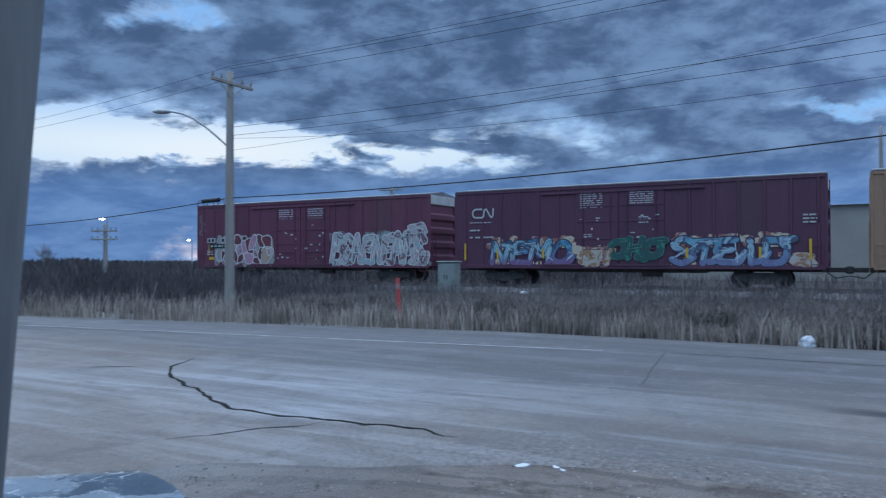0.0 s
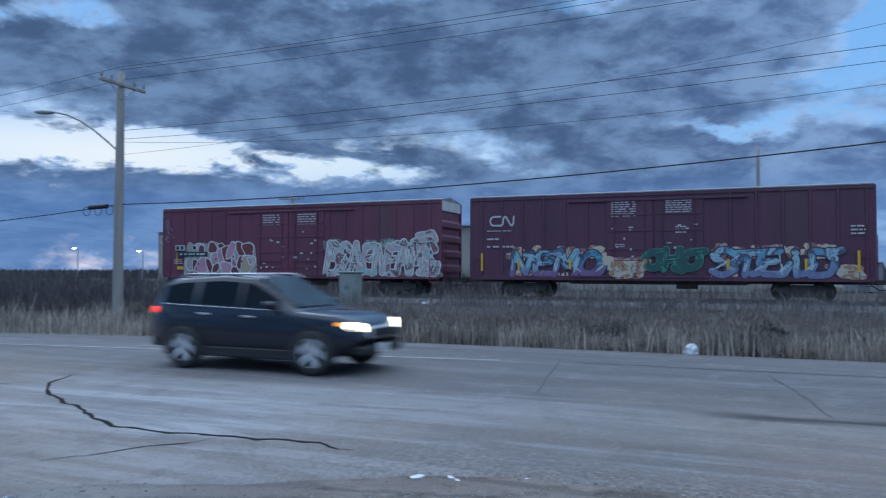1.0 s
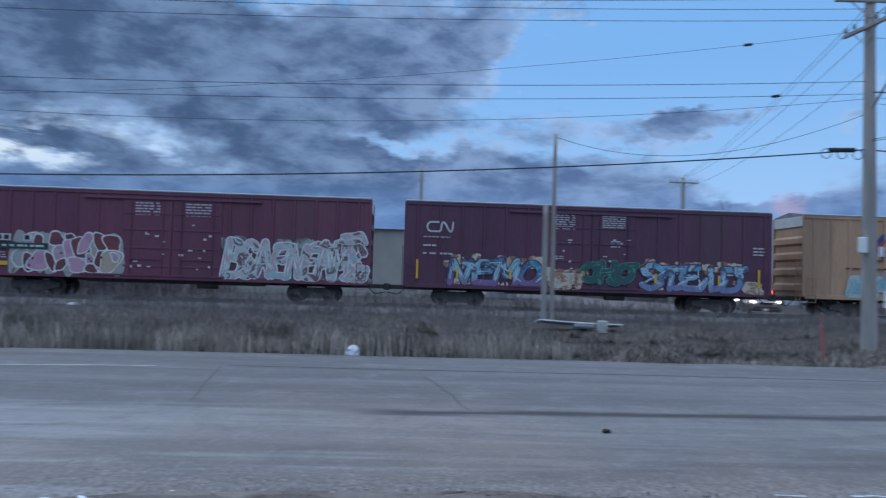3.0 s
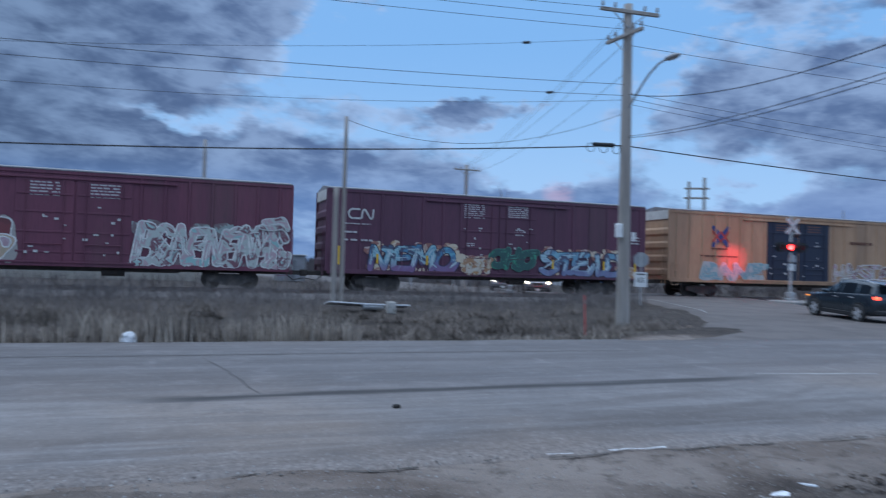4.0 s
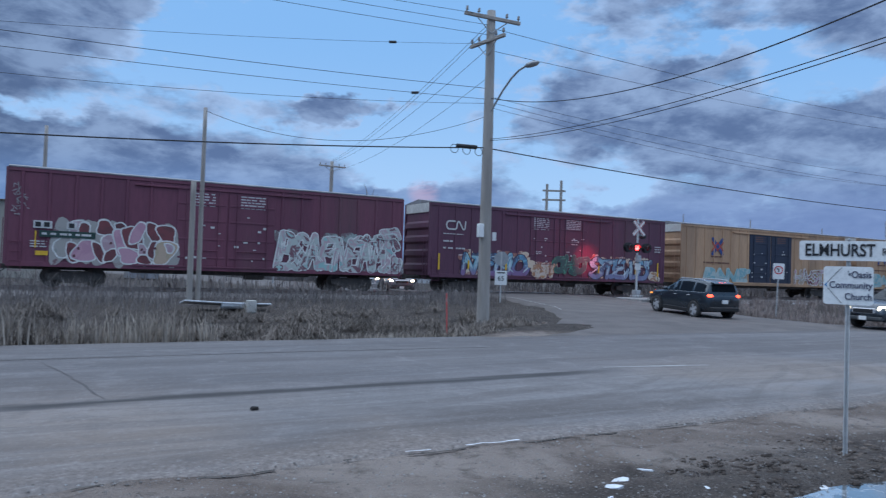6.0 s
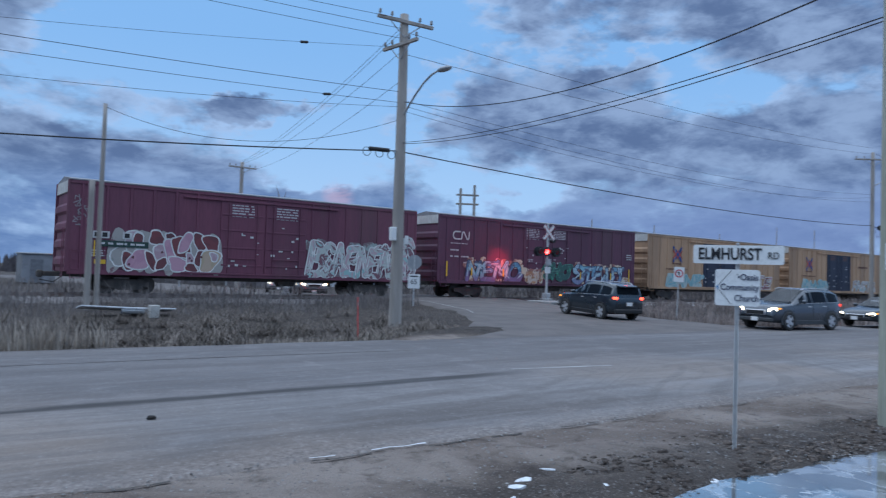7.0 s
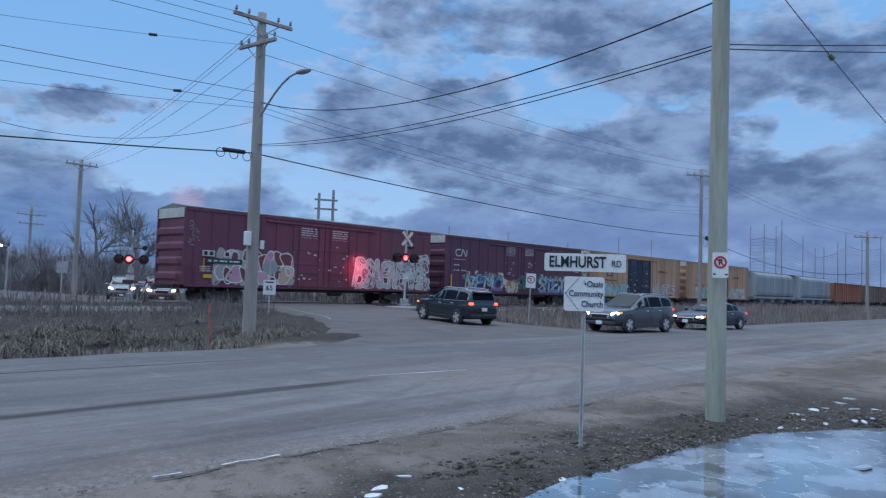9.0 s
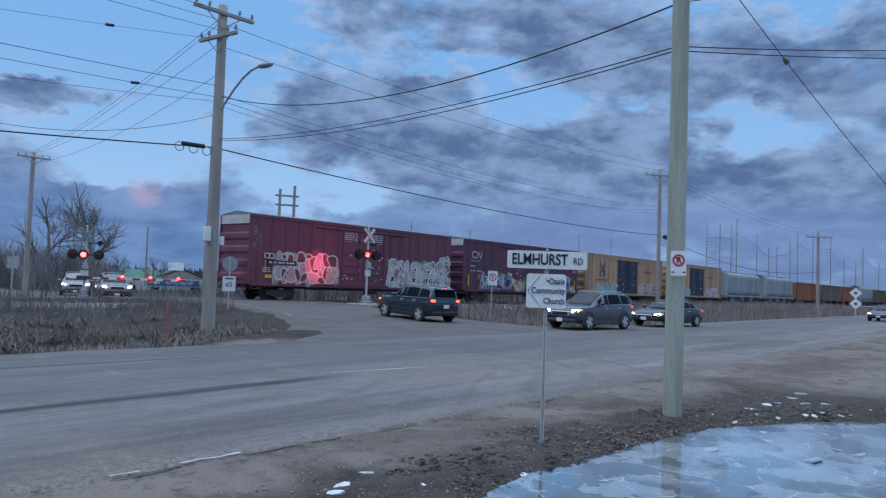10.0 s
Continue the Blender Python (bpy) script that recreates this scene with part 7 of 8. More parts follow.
    if shape == "truck":
        bm = B()
        box(bm, (-2.68, -0.80, 1.17), (-1.12, 0.80, 1.185), 0.0)
        part("bed_cover", bm, M_BLACK, ob)
    return ob, wheels


def place(ob, x, y, z, yaw, pitch=0.0):
    ob.matrix_basis = pose(x, y, z, 0, -pitch, yaw)


BLACK_SUV, BLACK_WHEELS = vehicle("black_suv", "glossy dark navy-black sport utility vehicle driving past with headlights on", "suv", (0.003, 0.007, 0.020), rack=True)
GREY_SUV, GREY_WHEELS = vehicle("grey_blue_suv", "grey-blue compact sport utility vehicle driving past", "suv", (0.10, 0.135, 0.165), rack=True)
place(BLACK_SUV, -25.9, 11.65, 0.05, 0)
BLACK_SUV.scale = (0.96, 0.98, 0.98)
place(GREY_SUV, 25.05, 15.70, 0.03, 180)
GREY_SUV.scale = (0.94, 0.93, 0.91)
ob, _ = vehicle("waiting_suv", "dark teal sport utility vehicle waiting at the crossing, brake lights lit", "suv", (0.022, 0.036, 0.050), brake=True, head=False, rack=True)
place(ob, 26.30, 23.1, 0.13, 79, 2.2)
ob.scale = (0.93, 0.96, 0.96)
ob, _ = vehicle("silver_suv", "grey sport utility vehicle waiting in the road with headlights on", "suv", (0.075, 0.088, 0.105), trim=mat("grey_cladding", (0.06, 0.065, 0.07), rough=0.6), rack=True)
place(ob, 31.0, 16.45, 0.02, 173)
ob, _ = vehicle("dark_sedan", "dark blue-black sedan queueing behind the grey vehicle", "sedan", (0.016, 0.024, 0.036))
place(ob, 38.6, 15.85, 0.02, 172)
ob, _ = vehicle("far_sedan", "distant dark sedan with headlights on", "sedan", (0.05, 0.05, 0.055))
place(ob, 74.0, 10.9, 0.02, 176)
x_, y_ = polar(24.15, 64)
ob, _ = vehicle("white_pickup", "white pickup truck with headlights on beyond the crossing", "truck", (0.34, 0.34, 0.34))
place(ob, x_, y_, -0.10, 246)
x_, y_ = polar(26.5, 57)
ob, _ = vehicle("grey_pickup", "grey pickup truck with headlights on beyond the crossing", "truck", (0.20, 0.20, 0.21))
place(ob, x_, y_, -0.07, 250)
# ---- trees, buildings and the far distance ----
def bare_tree(seed, H):
    """A leafless tree: a trunk mesh and a crown of tapering branches."""
    r = random.Random(seed)
    ob = thing("bare_tree", "large leafless tree with spreading dark branches", "tree", group="bare trees")
    shells = ([], []), ([], [])

    def limb(which, p, q, ra, rb, n):
        vs, fs = shells[which]
        k = len(vs)
        d = (q - p).normalized()
        u = d.orthogonal().normalized()
        v = d.cross(u)
        for c, rad in ((p, ra), (q, rb)):
            vs.extend(tuple(c + (u * math.cos(i * math.tau / n) + v * math.sin(i * math.tau / n)) * rad) for i in range(n))
        fs.extend((k + i, k + (i + 1) % n, k + n + (i + 1) % n, k + n + i) for i in range(n))

    def grow(p, d, length, rad, depth):
        seg = 3
        q = p
        for i in range(seg):
            nd = (d + Vector((r.uniform(-1, 1), r.uniform(-1, 1), r.uniform(-0.3, 0.6))) * 0.22).normalized()
            q2 = q + nd * length / seg
            ra, rb = rad * (1 - 0.28 * i / seg), rad * (1 - 0.28 * (i + 1) / seg)
            limb(0 if depth == 0 else 1, q, q2, max(0.008, ra), max(0.006, rb), 7 if depth < 2 else 3)
            if depth > 0 or i > 0:
                for _ in range(r.choice((1, 2)) if depth < 4 else 0):
                    ax = nd.orthogonal().normalized()
                    ax.rotate(Matrix.Rotation(r.uniform(0, 6.28), 3, nd))
                    nd2 = (nd * r.uniform(0.5, 0.9) + ax * r.uniform(0.5, 0.9) + Vector((0, 0, 0.15))).normalized()
                    if depth < 3 or r.random() < 0.6:
                        grow(q2, nd2, length * r.uniform(0.5, 0.75), rb * 0.62, depth + 1)
            q, d = q2, nd
        if depth < 5:
            grow(q, d, length * 0.68, rad * 0.66, depth + 1)

    grow(Vector((0, 0, -0.2)), Vector((0.05, 0, 1)), H * 0.30, H * 0.022, 0)
    raw("trunk", *shells[0], M_BARK, ob)
    raw("crown", *shells[1], M_BARK, ob)
    return ob


t1 = bare_tree(3, 14.0)
t2 = bare_tree(8, 12.5)
x_, y_ = polar(25.2, 84)
t1.matrix_basis = pose(x_, y_, 0.2)
x_, y_ = polar(22.3, 88)
t2.matrix_basis = pose(x_, y_, 0.2)
for i, (az, d, s, rz) in enumerate(((17.0, 95, 0.68, 40), (19.2, 100, 0.62, 120), (15.2, 98, 0.7, 200), (27.0, 120, 0.6, 80), (12.6, 105, 0.66, 300), (29.2, 135, 0.7, 10), (-35.6, 66, 0.52, 60), (-38.4, 68, 0.48, 150), (-58.0, 90, 0.35, 20))):
    x_, y_ = polar(az, d)
    c = copy_thing((t1, t2)[i % 2], pose(x_, y_, land_z(x_, y_) + 0.1, 0, 0, rz))
    c.scale = (s, s, s)


def hall():
    """The long pale sheet-metal hall behind the railway."""
    ob = thing("church_hall", "long beige sheet-metal hall with large painted letters", "building")
    x0, x1, y0, y1, H = -66.6, 1.2, 71.0, 96.0, 6.45
    wallm = mat("beige_sheet_metal", (0.42, 0.39, 0.335), (0.36, 0.335, 0.29), 0.4, 0.65, bump=0.1)
    bm = B()
    box(bm, (x0, y0, -0.5), (x1, y1, H))
    part("wall", bm, wallm, ob)
    for i in range(20):
        x = x0 + 0.1 + i * (x1 - x0 - 0.2) / 19
        bm = B()
        box(bm, (x - 0.04, y0 - 0.05, 0), (x + 0.04, y0, H - 0.3))
        part("panel_joint", bm, wallm, ob)
    bm = B()
    prism(bm, [(x0 - 0.3, y0 - 0.35, H - 0.05), (x0 - 0.3, (y0 + y1) / 2, H + 0.5), (x0 - 0.3, y1 + 0.35, H - 0.05)], (x1 - x0 + 0.6, 0, 0))
    part("roof", bm, mat("grey_roof_sheet", (0.22, 0.225, 0.23), rough=0.6), ob)
    for i, ch in enumerate("OASIS C"):
        if ch != " ":
            text_mesh("painted_letter", ch, 1.75, mat("pale_letter_paint", (0.70, 0.69, 0.65), rough=0.6), ob, pose(x0 + 0.95 + i * 2.12, y0 - 0.07, 5.38, 90, 0, 0), "pale painted letter", 0.01)
    for x in (-28, -15.5):
        wn = new("window")
        wn.parent = ob
        bm = B()
        box(bm, (x - 0.7, y0 - 0.08, 1.6), (x + 0.7, y0 - 0.02, 2.9), 0.02)
        part("frame", bm, M_WHITE, wn)
        bm = B()
        box(bm, (x - 0.6, y0 - 0.10, 1.7), (x + 0.6, y0 - 0.075, 2.8))
        part("pane", bm, M_GLASS, wn)
    bm = B()
    box(bm, (-9.1, y0 - 0.22, 2.55), (-8.3, y0 - 0.02, 2.85), 0.03)
    part("wall_lamp", bm, glow("warm_wall_lamp", (1.0, 0.86, 0.5), 0.9), ob, "lit lamp on the wall")


def auto_shop():
    ob = thing("glass_shop", "low white shop with a blue sign band and a green-roofed gable", "building")
    x_, y_ = polar(30.4, 150)
    ob.matrix_basis = pose(x_, y_, -2.25, 0, 0, -20)
    white = mat("white_cladding", (0.55, 0.56, 0.57), (0.45, 0.46, 0.48), 0.8, 0.7)
    bm = B()
    box(bm, (-8.5, 0, -0.5), (7.5, 9, 3.2))
    part("wall", bm, white, ob)
    bm = B()
    box(bm, (-4.4, -0.12, 2.0), (5.0, -0.005, 3.05), 0.02)
    sb = part("sign_band", bm, mat("blue_sign_band", (0.05, 0.16, 0.42), rough=0.5), ob, "blue sign band with white letters")
    text_mesh("lettering", "AUTO GLASS", 0.9, M_WHITE, sb, pose(1.4, -0.135, 2.5, 90, 0, 0), "white letters", 0.01)
    bm = B()
    box(bm, (-4.1, -0.14, 2.25), (-2.2, -0.12, 2.8))
    part("logo_bar", bm, M_WHITE, sb)
    for x, w_, z1 in ((-3.0, 1.4, 1.6), (4.4, 1.6, 1.7), (-7.0, 1.1, 1.9)):
        bm = B()
        box(bm, (x - w_ / 2, -0.06, 0.1 if x < -5 else 0.6), (x + w_ / 2, -0.004, z1), 0.01)
        part("window" if x > -5 else "door", bm, M_GLASS, ob)
    bm = B()
    prism(bm, [(-2.0, 9.05, 3.0), (3.5, 9.05, 5.2), (9.0, 9.05, 3.0), (9.0, 9.05, -0.5), (-2.0, 9.05, -0.5)], (0, 10, 0))
    part("gable_wall", bm, mat("tan_stucco", (0.34, 0.285, 0.235), rough=0.85), ob)
    bm = B()
    prism(bm, [(-2.5, 8.8, 2.95), (3.5, 8.8, 5.4), (9.5, 8.8, 2.95), (9.5, 8.8, 3.15), (3.5, 8.8, 5.62), (-2.5, 8.8, 3.15)], (0, 10.5, 0))
    part("gable_roof", bm, mat("dark_roof_edge", (0.09, 0.10, 0.10), rough=0.7), ob)
    bm = B()
    prism(bm, [(-16, 7, 3.0), (-16, 12, 5.0), (-16, 17, 3.0)], (15.5, 0, 0))
    part("green_roof", bm, mat("green_roof_sheet", (0.06, 0.20, 0.13), rough=0.5), ob, "green metal roof")
    bm = B()
    box(bm, (-15.5, 7.4, -0.5), (-1.0, 16.5, 3.0))
    part("rear_wall", bm, white, ob)
    bm = B()
    box(bm, (0.8, 8.7, 5.0), (3.8, 9.0, 6.6), 0.03)
    part("roof_sign", bm, M_WHITE, ob)


def net_fence():
    """Tall poles of a practice range, hung with sagging nets."""
    ob = thing("range_netting", "tall thin poles hung with sagging dark netting", "net fence")
    r = random.Random(5)
    tops = []
    for i in range(17):
        az = 70.2 + i * 0.80 + r.uniform(-0.3, 0.3)
        d = 225 - (i % 2) * 30 + i * 3
        el = 4.7 - 0.13 * i + r.uniform(-0.7, 0.7) + (1.3 if i in (3, 8, 10) else 0)
        x, y = polar(az, d)
        bm = B()
        rod(bm, (x, y, 0), (x, y, up(el, d)), 0.15, 0.09, 5)
        part("pole", bm, mat("pale_net_pole", (0.34, 0.33, 0.33), (0.26, 0.255, 0.255), 2, 0.7), ob)
        tops.append(Vector((x, y, up(el * 0.82, d))))
    vs, fs = [], []
    for a, b in zip(tops, tops[1:]):
        for k in range(9):
            f0, f1 = k / 9, (k + 1) / 9
            for lvl in [1.0 - 0.05 * j for j in range(18)]:
                p, q = a.lerp(b, f0), a.lerp(b, f1)
                s0, s1 = 0.9 * f0 * (1 - f0), 0.9 * f1 * (1 - f1)
                p, q = Vector((p.x, p.y, p.z * lvl - s0)), Vector((q.x, q.y, q.z * lvl - s1))
                w_ = 0.05 if lvl == 1.0 else 0.026
                k0 = len(vs)
                vs += [(p.x, p.y, p.z - w_), (q.x, q.y, q.z - w_), (q.x, q.y, q.z + w_), (p.x, p.y, p.z + w_)]
                fs.append((k0, k0 + 1, k0 + 2, k0 + 3))
            p = a.lerp(b, f0)
            s0 = 0.9 * f0 * (1 - f0)
            k0 = len(vs)
            vs += [(p.x - 0.03, p.y, p.z - s0), (p.x + 0.03, p.y, p.z - s0), (p.x + 0.03, p.y, 1), (p.x - 0.03, p.y, 1)]
            fs.append((k0, k0 + 1, k0 + 2, k0 + 3))
    net = raw("net", vs, fs, mat("grey_netting", (0.10, 0.10, 0.11), rough=0.8, bump=0), ob)
    tagged(net, kind="stuff")


hall()
auto_shop()
net_fence()
for az, d, el in ((48.0, 150, 4.7), (52.6, 160, 4.3), (57.2, 170, 3.7), (28.6, 120, 3.4), (32.6, 125, 3.9), (61.0, 200, 4.2), (63.4, 210, 4.0)):
    x_, y_ = polar(az, d)
    ob = thing("distant_post", "thin distant post on the skyline", "post", pose(x_, y_, 0), "distant posts")
    bm = B()
    rod(bm, (0, 0, 0), (0, 0, up(el, d)), 0.16, 0.10, 6)
    part("shaft", bm, M_WOOD, ob)

for az, d, el in ((-54.15, 78, 2.9), (-48.4, 120, 1.45), (17.0, 70, 1.7), (-44.2, 110, 1.3)):
    x_, y_ = polar(az, d)
    ob = thing("yard_light", "lit yard lamp on a pole in the distance", "street lamp", pose(x_, y_, 0), "distant lit lamps")
    H_ = up(el, d)
    bm = B()
    rod(bm, (0, 0, 0), (0, 0, H_), 0.09, 0.06, 8)
    rod(bm, (0, 0, H_), (-0.6, 0, H_ + 0.1), 0.04, n=6)
    part("pole", bm, M_GALV, ob)
    bm = B()
    ball(bm, (-0.75, 0, H_ + 0.07), 0.26, 10, (1.3, 0.7, 0.4))
    part("lamp_head", bm, M_LAMP, ob, "lit lamp head")

# far woods on the horizon
rw = np.random.RandomState(3)
vs, fs = [], []
for i in range(7000):
    az = rw.uniform(-75, 100)
    d = rw.uniform(330, 520)
    x_, y_ = polar(az, d)
    hgt = (3.5 if az > 0 else 1.2) + (3.0 if az > 0 else 1.2) * rw.rand() + 3.0 * max(0, noise.noise(Vector((az * 0.15, 0, 0))))
    k = len(vs)
    w_ = 0.5 + 1.2 * rw.rand()
    c_, s_ = math.cos(radians(az)), -math.sin(radians(az))
    vs += [(x_ - w_ * c_, y_ - w_ * s_, -2.3), (x_ + w_ * c_, y_ + w_ * s_, -2.3), (x_ + rw.randn() * 0.6, y_, hgt)]
    fs.append((k, k + 1, k + 2))
tagged(raw("far_woods", vs, fs, M_THICKET), "low line of leafless woods on the horizon", "wood", kind="stuff")


def leafless_brush():
    """Grey leafless thickets beyond the crossing, twigs fanning up from each root."""
    r = np.random.RandomState(41)
    vs, fs = [], []
    for i in range(400):
        az, d = r.uniform(9.5, 26.3), r.uniform(80, 128)
        x, y = polar(az, d)
        if not (side_left(y) - 2 > x or x > side_right(y) + 2):
            continue
        H = 2.2 + 3.4 * max(0.0, 0.45 + noise.noise(Vector((az * 0.35, d * 0.05, 3)))) * (0.5 + r.rand())
        for _ in range(46):
            a, sp = r.rand() * 6.283, (0.10 + 0.45 * r.rand()) * H
            h = H * (0.5 + 0.6 * r.rand())
            bx, by = x + r.randn() * 0.35, y + r.randn() * 0.35
            mx, my = bx + 0.35 * sp * math.cos(a) + r.randn() * 0.1, by + 0.35 * sp * math.sin(a)
            tx, ty = bx + sp * math.cos(a) + r.randn() * 0.2, by + sp * math.sin(a)
            w = 0.020 + 0.020 * r.rand()
            k = len(vs)
            vs += [(bx - w, by, -2.0 if by > 110 else -0.7), (bx + w, by, -2.0 if by > 110 else -0.7), (mx + w, my, h * 0.55), (mx - w, my, h * 0.55), (tx, ty, h)]
            fs += [(k, k + 1, k + 2, k + 3), (k + 3, k + 2, k + 4)]
    tagged(raw("leafless_brush", vs, fs, straw("grey_twigs", (0.22, 0.205, 0.21), (0.38, 0.35, 0.345))), "grey leafless brush and saplings beyond the crossing", "brush", kind="stuff")


leafless_brush()


def grey_shed():
    ob = thing("shed", "small grey sheet-metal shed beyond the railway", "building")
    m = mat("grey_shed_metal", (0.30, 0.31, 0.33), (0.24, 0.25, 0.27), 1.2, 0.6, bump=0.1, stain=0.3)
    bm = B()
    box(bm, (8.9, 74, 0), (11.6, 77.5, 2.55), 0.02)
    part("wall", bm, m, ob)
    bm = B()
    box(bm, (8.8, 73.85, 2.55), (11.7, 77.6, 2.68), 0.03)
    part("roof", bm, mat("pale_roof_metal", (0.48, 0.49, 0.50), (0.40, 0.41, 0.42), 1.0, 0.5), ob)
    bm = B()
    box(bm, (9.6, 73.96, 0.05), (10.6, 74.0, 2.1), 0.01)
    part("door", bm, mat("shed_door_paint", (0.20, 0.21, 0.23), rough=0.6), ob)


grey_shed()
# ---- small things beside the road and the track ----
def lump(name, label, category, x, y, z, size, material, seed, group="", flat=0.6):
    bm = B()
    bmesh.ops.create_icosphere(bm, subdivisions=3, radius=1)
    for v in bm.verts:
        n = 1 + 0.28 * noise.noise(v.co * 1.7 + Vector((seed, 0, 0))) + 0.10 * noise.noise(v.co * 5 + Vector((0, seed, 0)))
        v.co = Vector((v.co.x * n * size[0], v.co.y * n * size[1], max(-0.4, v.co.z) * n * size[2]))
    ob = part(name, bm, material)
    tagged(ob, label, category, group)
    ob.matrix_basis = pose(x, y, z + size[2] * 0.35)
    return ob


lump("snow_lump", "round lump of white snow at the road edge", "snow lump", -1.08, 17.12, 0.0, (0.17, 0.16, 0.165), M_SNOW, 3)
r = random.Random(21)


def shard(x, y, z, s, seed, m=None):
    """A flat broken slab of ice lying tilted on the ground."""
    q = random.Random(seed)
    bm = B()
    n = q.randint(5, 7)
    pts = [(s * q.uniform(0.6, 1.1) * math.cos(a), s * q.uniform(0.35, 0.75) * math.sin(a), 0) for a in [k * math.tau / n for k in range(n)]]
    prism(bm, pts, (0, 0, 0.010 + (0.05 if m else 0.2) * s * q.random()))
    ob = part("ice_shard", bm, m or M_SNOW)
    tagged(ob, "broken white slab of ice on the gravel", "ice", "ice shards")
    ob.matrix_basis = pose(x, y, z, q.uniform(-14, 14), q.uniform(-10, 10), q.uniform(0, 180))


for i, (x, y, s) in enumerate(((-2.72, 5.97, 0.13), (-2.45, 6.10, 0.07), (-2.36, 6.02, 0.06), (-2.22, 6.34, 0.06), (-1.95, 6.40, 0.07), (-1.83, 6.33, 0.05), (-2.95, 6.0, 0.05), (-3.2, 5.8, 0.06), (-1.6, 5.6, 0.05),
                               (4.42, 4.68, 0.13), (4.66, 4.84, 0.14), (5.10, 4.97, 0.11), (5.12, 4.32, 0.10), (6.35, 4.02, 0.12), (6.66, 3.92, 0.12), (4.2, 4.5, 0.08), (5.45, 4.75, 0.05),
                               (10.51, 3.38, 0.22), (10.89, 3.38, 0.16), (12.29, 3.62, 0.3), (13.21, 3.64, 0.26), (13.72, 3.62, 0.2), (14.69, 3.65, 0.34), (15.36, 3.66, 0.4), (11.82, 3.41, 0.2), (13.8, 3.2, 0.25), (14.0, 2.9, 0.3))):
    shard(x, y, land_z(x, y) - 0.012, s * (0.72 if x < 9 else 0.5), 100 + i)
for i in range(16):
    x = 10.2 + 4.6 * r.random()
    y = pool_edge(x) + 0.25 + 0.8 * r.random() ** 1.5
    shard(x, y, land_z(x, y) - 0.008, 0.025 + 0.07 * r.random() ** 2, 500 + i)
for i in range(46):
    x = 5.2 + 8.5 * r.random()
    y = pool_edge(x) - 0.25 - 2.6 * r.random() ** 1.3
    shard(x, y, -0.075, 0.05 + 0.22 * r.random(), 300 + i, mat("thin_pool_ice", (0.52, 0.57, 0.63), (0.40, 0.45, 0.51), 5, 0.3, bump=0.1))
# white line of frozen melt along the edge of the asphalt, over a painted lip shadow
def edge_strip(name, x0, x1, off, lo, hi, z, material, label, keep, seed):
    q = random.Random(seed)
    bm = B()
    prev = None
    for k in range(int((x1 - x0) / 0.03)):
        x = x0 + 0.03 * k
        y = ROAD_NEAR + off + 0.14 * noise.noise(Vector((x * 0.9, 1, 0))) + 0.05 * noise.noise(Vector((x * 4.0, 4, 0)))
        h_ = lerp(lo, hi, 0.5 + 0.5 * noise.noise(Vector((x * 3.1, seed, 0)))) * q.uniform(0.7, 1.2)
        cur = (bm.verts.new((x, y - h_, z - 0.003)), bm.verts.new((x, y + h_, z)))
        if prev and noise.noise(Vector((x * 1.5, seed, 4))) > keep:
            bm.faces.new((prev[0], cur[0], cur[1], prev[1]))
        prev = cur
    tagged(part(name, bm, material), label, "ice" if material is M_SNOW else "road edge", kind="structure")


# the first strip paints the shadow that the asphalt's lip casts
edge_strip("road_edge", 0.4, 11.0, -0.10, 0.004, 0.030, 0.012, M_LIP_SHADE, "dark strip painted as shadow under the asphalt lip", 0.0, 3)
edge_strip("ice_line", 0.9, 1.9, -0.04, 0.002, 0.012, 0.028, M_SNOW, "thin white crust of ice along the asphalt edge", 0.08, 5)
edge_strip("ice_line", 3.1, 4.7, -0.04, 0.002, 0.014, 0.028, M_SNOW, "thin white crust of ice along the asphalt edge", 0.0, 8)
lump("dark_clod", "dark clod of mud on the road", "clod", 2.52, 8.82, 0.04, (0.055, 0.035, 0.03), mat("black_mud", (0.03, 0.026, 0.024), rough=0.9), 9)
# lumps of dark trodden mud along the bank of the pool
vs, fs = [], []
rm = np.random.RandomState(27)
for i in range(6500):
    x = 3.4 + 11.5 * rm.rand()
    y = pool_edge(x) + 0.06 + 1.35 * rm.rand() ** 1.6
    if noise.noise(Vector((x * 1.1, y * 1.6, 4))) < -0.12 + 0.25 * rm.rand():
        continue
    s = 0.006 + 0.030 * rm.rand() ** 3
    z = land_z(x, y)
    k, a = len(vs), rm.rand() * 6.28
    for q, hh in ((1.0, -0.006), (0.72, s * 0.42)):
        for j in range(5):
            e = q * s * (0.75 + 0.6 * rm.rand())
            vs.append((x + e * 1.4 * math.cos(a + j * 1.2566), y + e * math.sin(a + j * 1.2566), z + hh * (0.7 + 0.6 * rm.rand())))
    fs += [(k + j, k + (j + 1) % 5, k + 5 + (j + 1) % 5, k + 5 + j) for j in range(5)] + [tuple(k + 5 + j for j in range(5))]
tagged(raw("mud_clods", vs, fs, straw("dark_mud", (0.065, 0.052, 0.045), (0.185, 0.150, 0.128))), "lumps of dark trodden mud along the pool", "mud", kind="stuff")
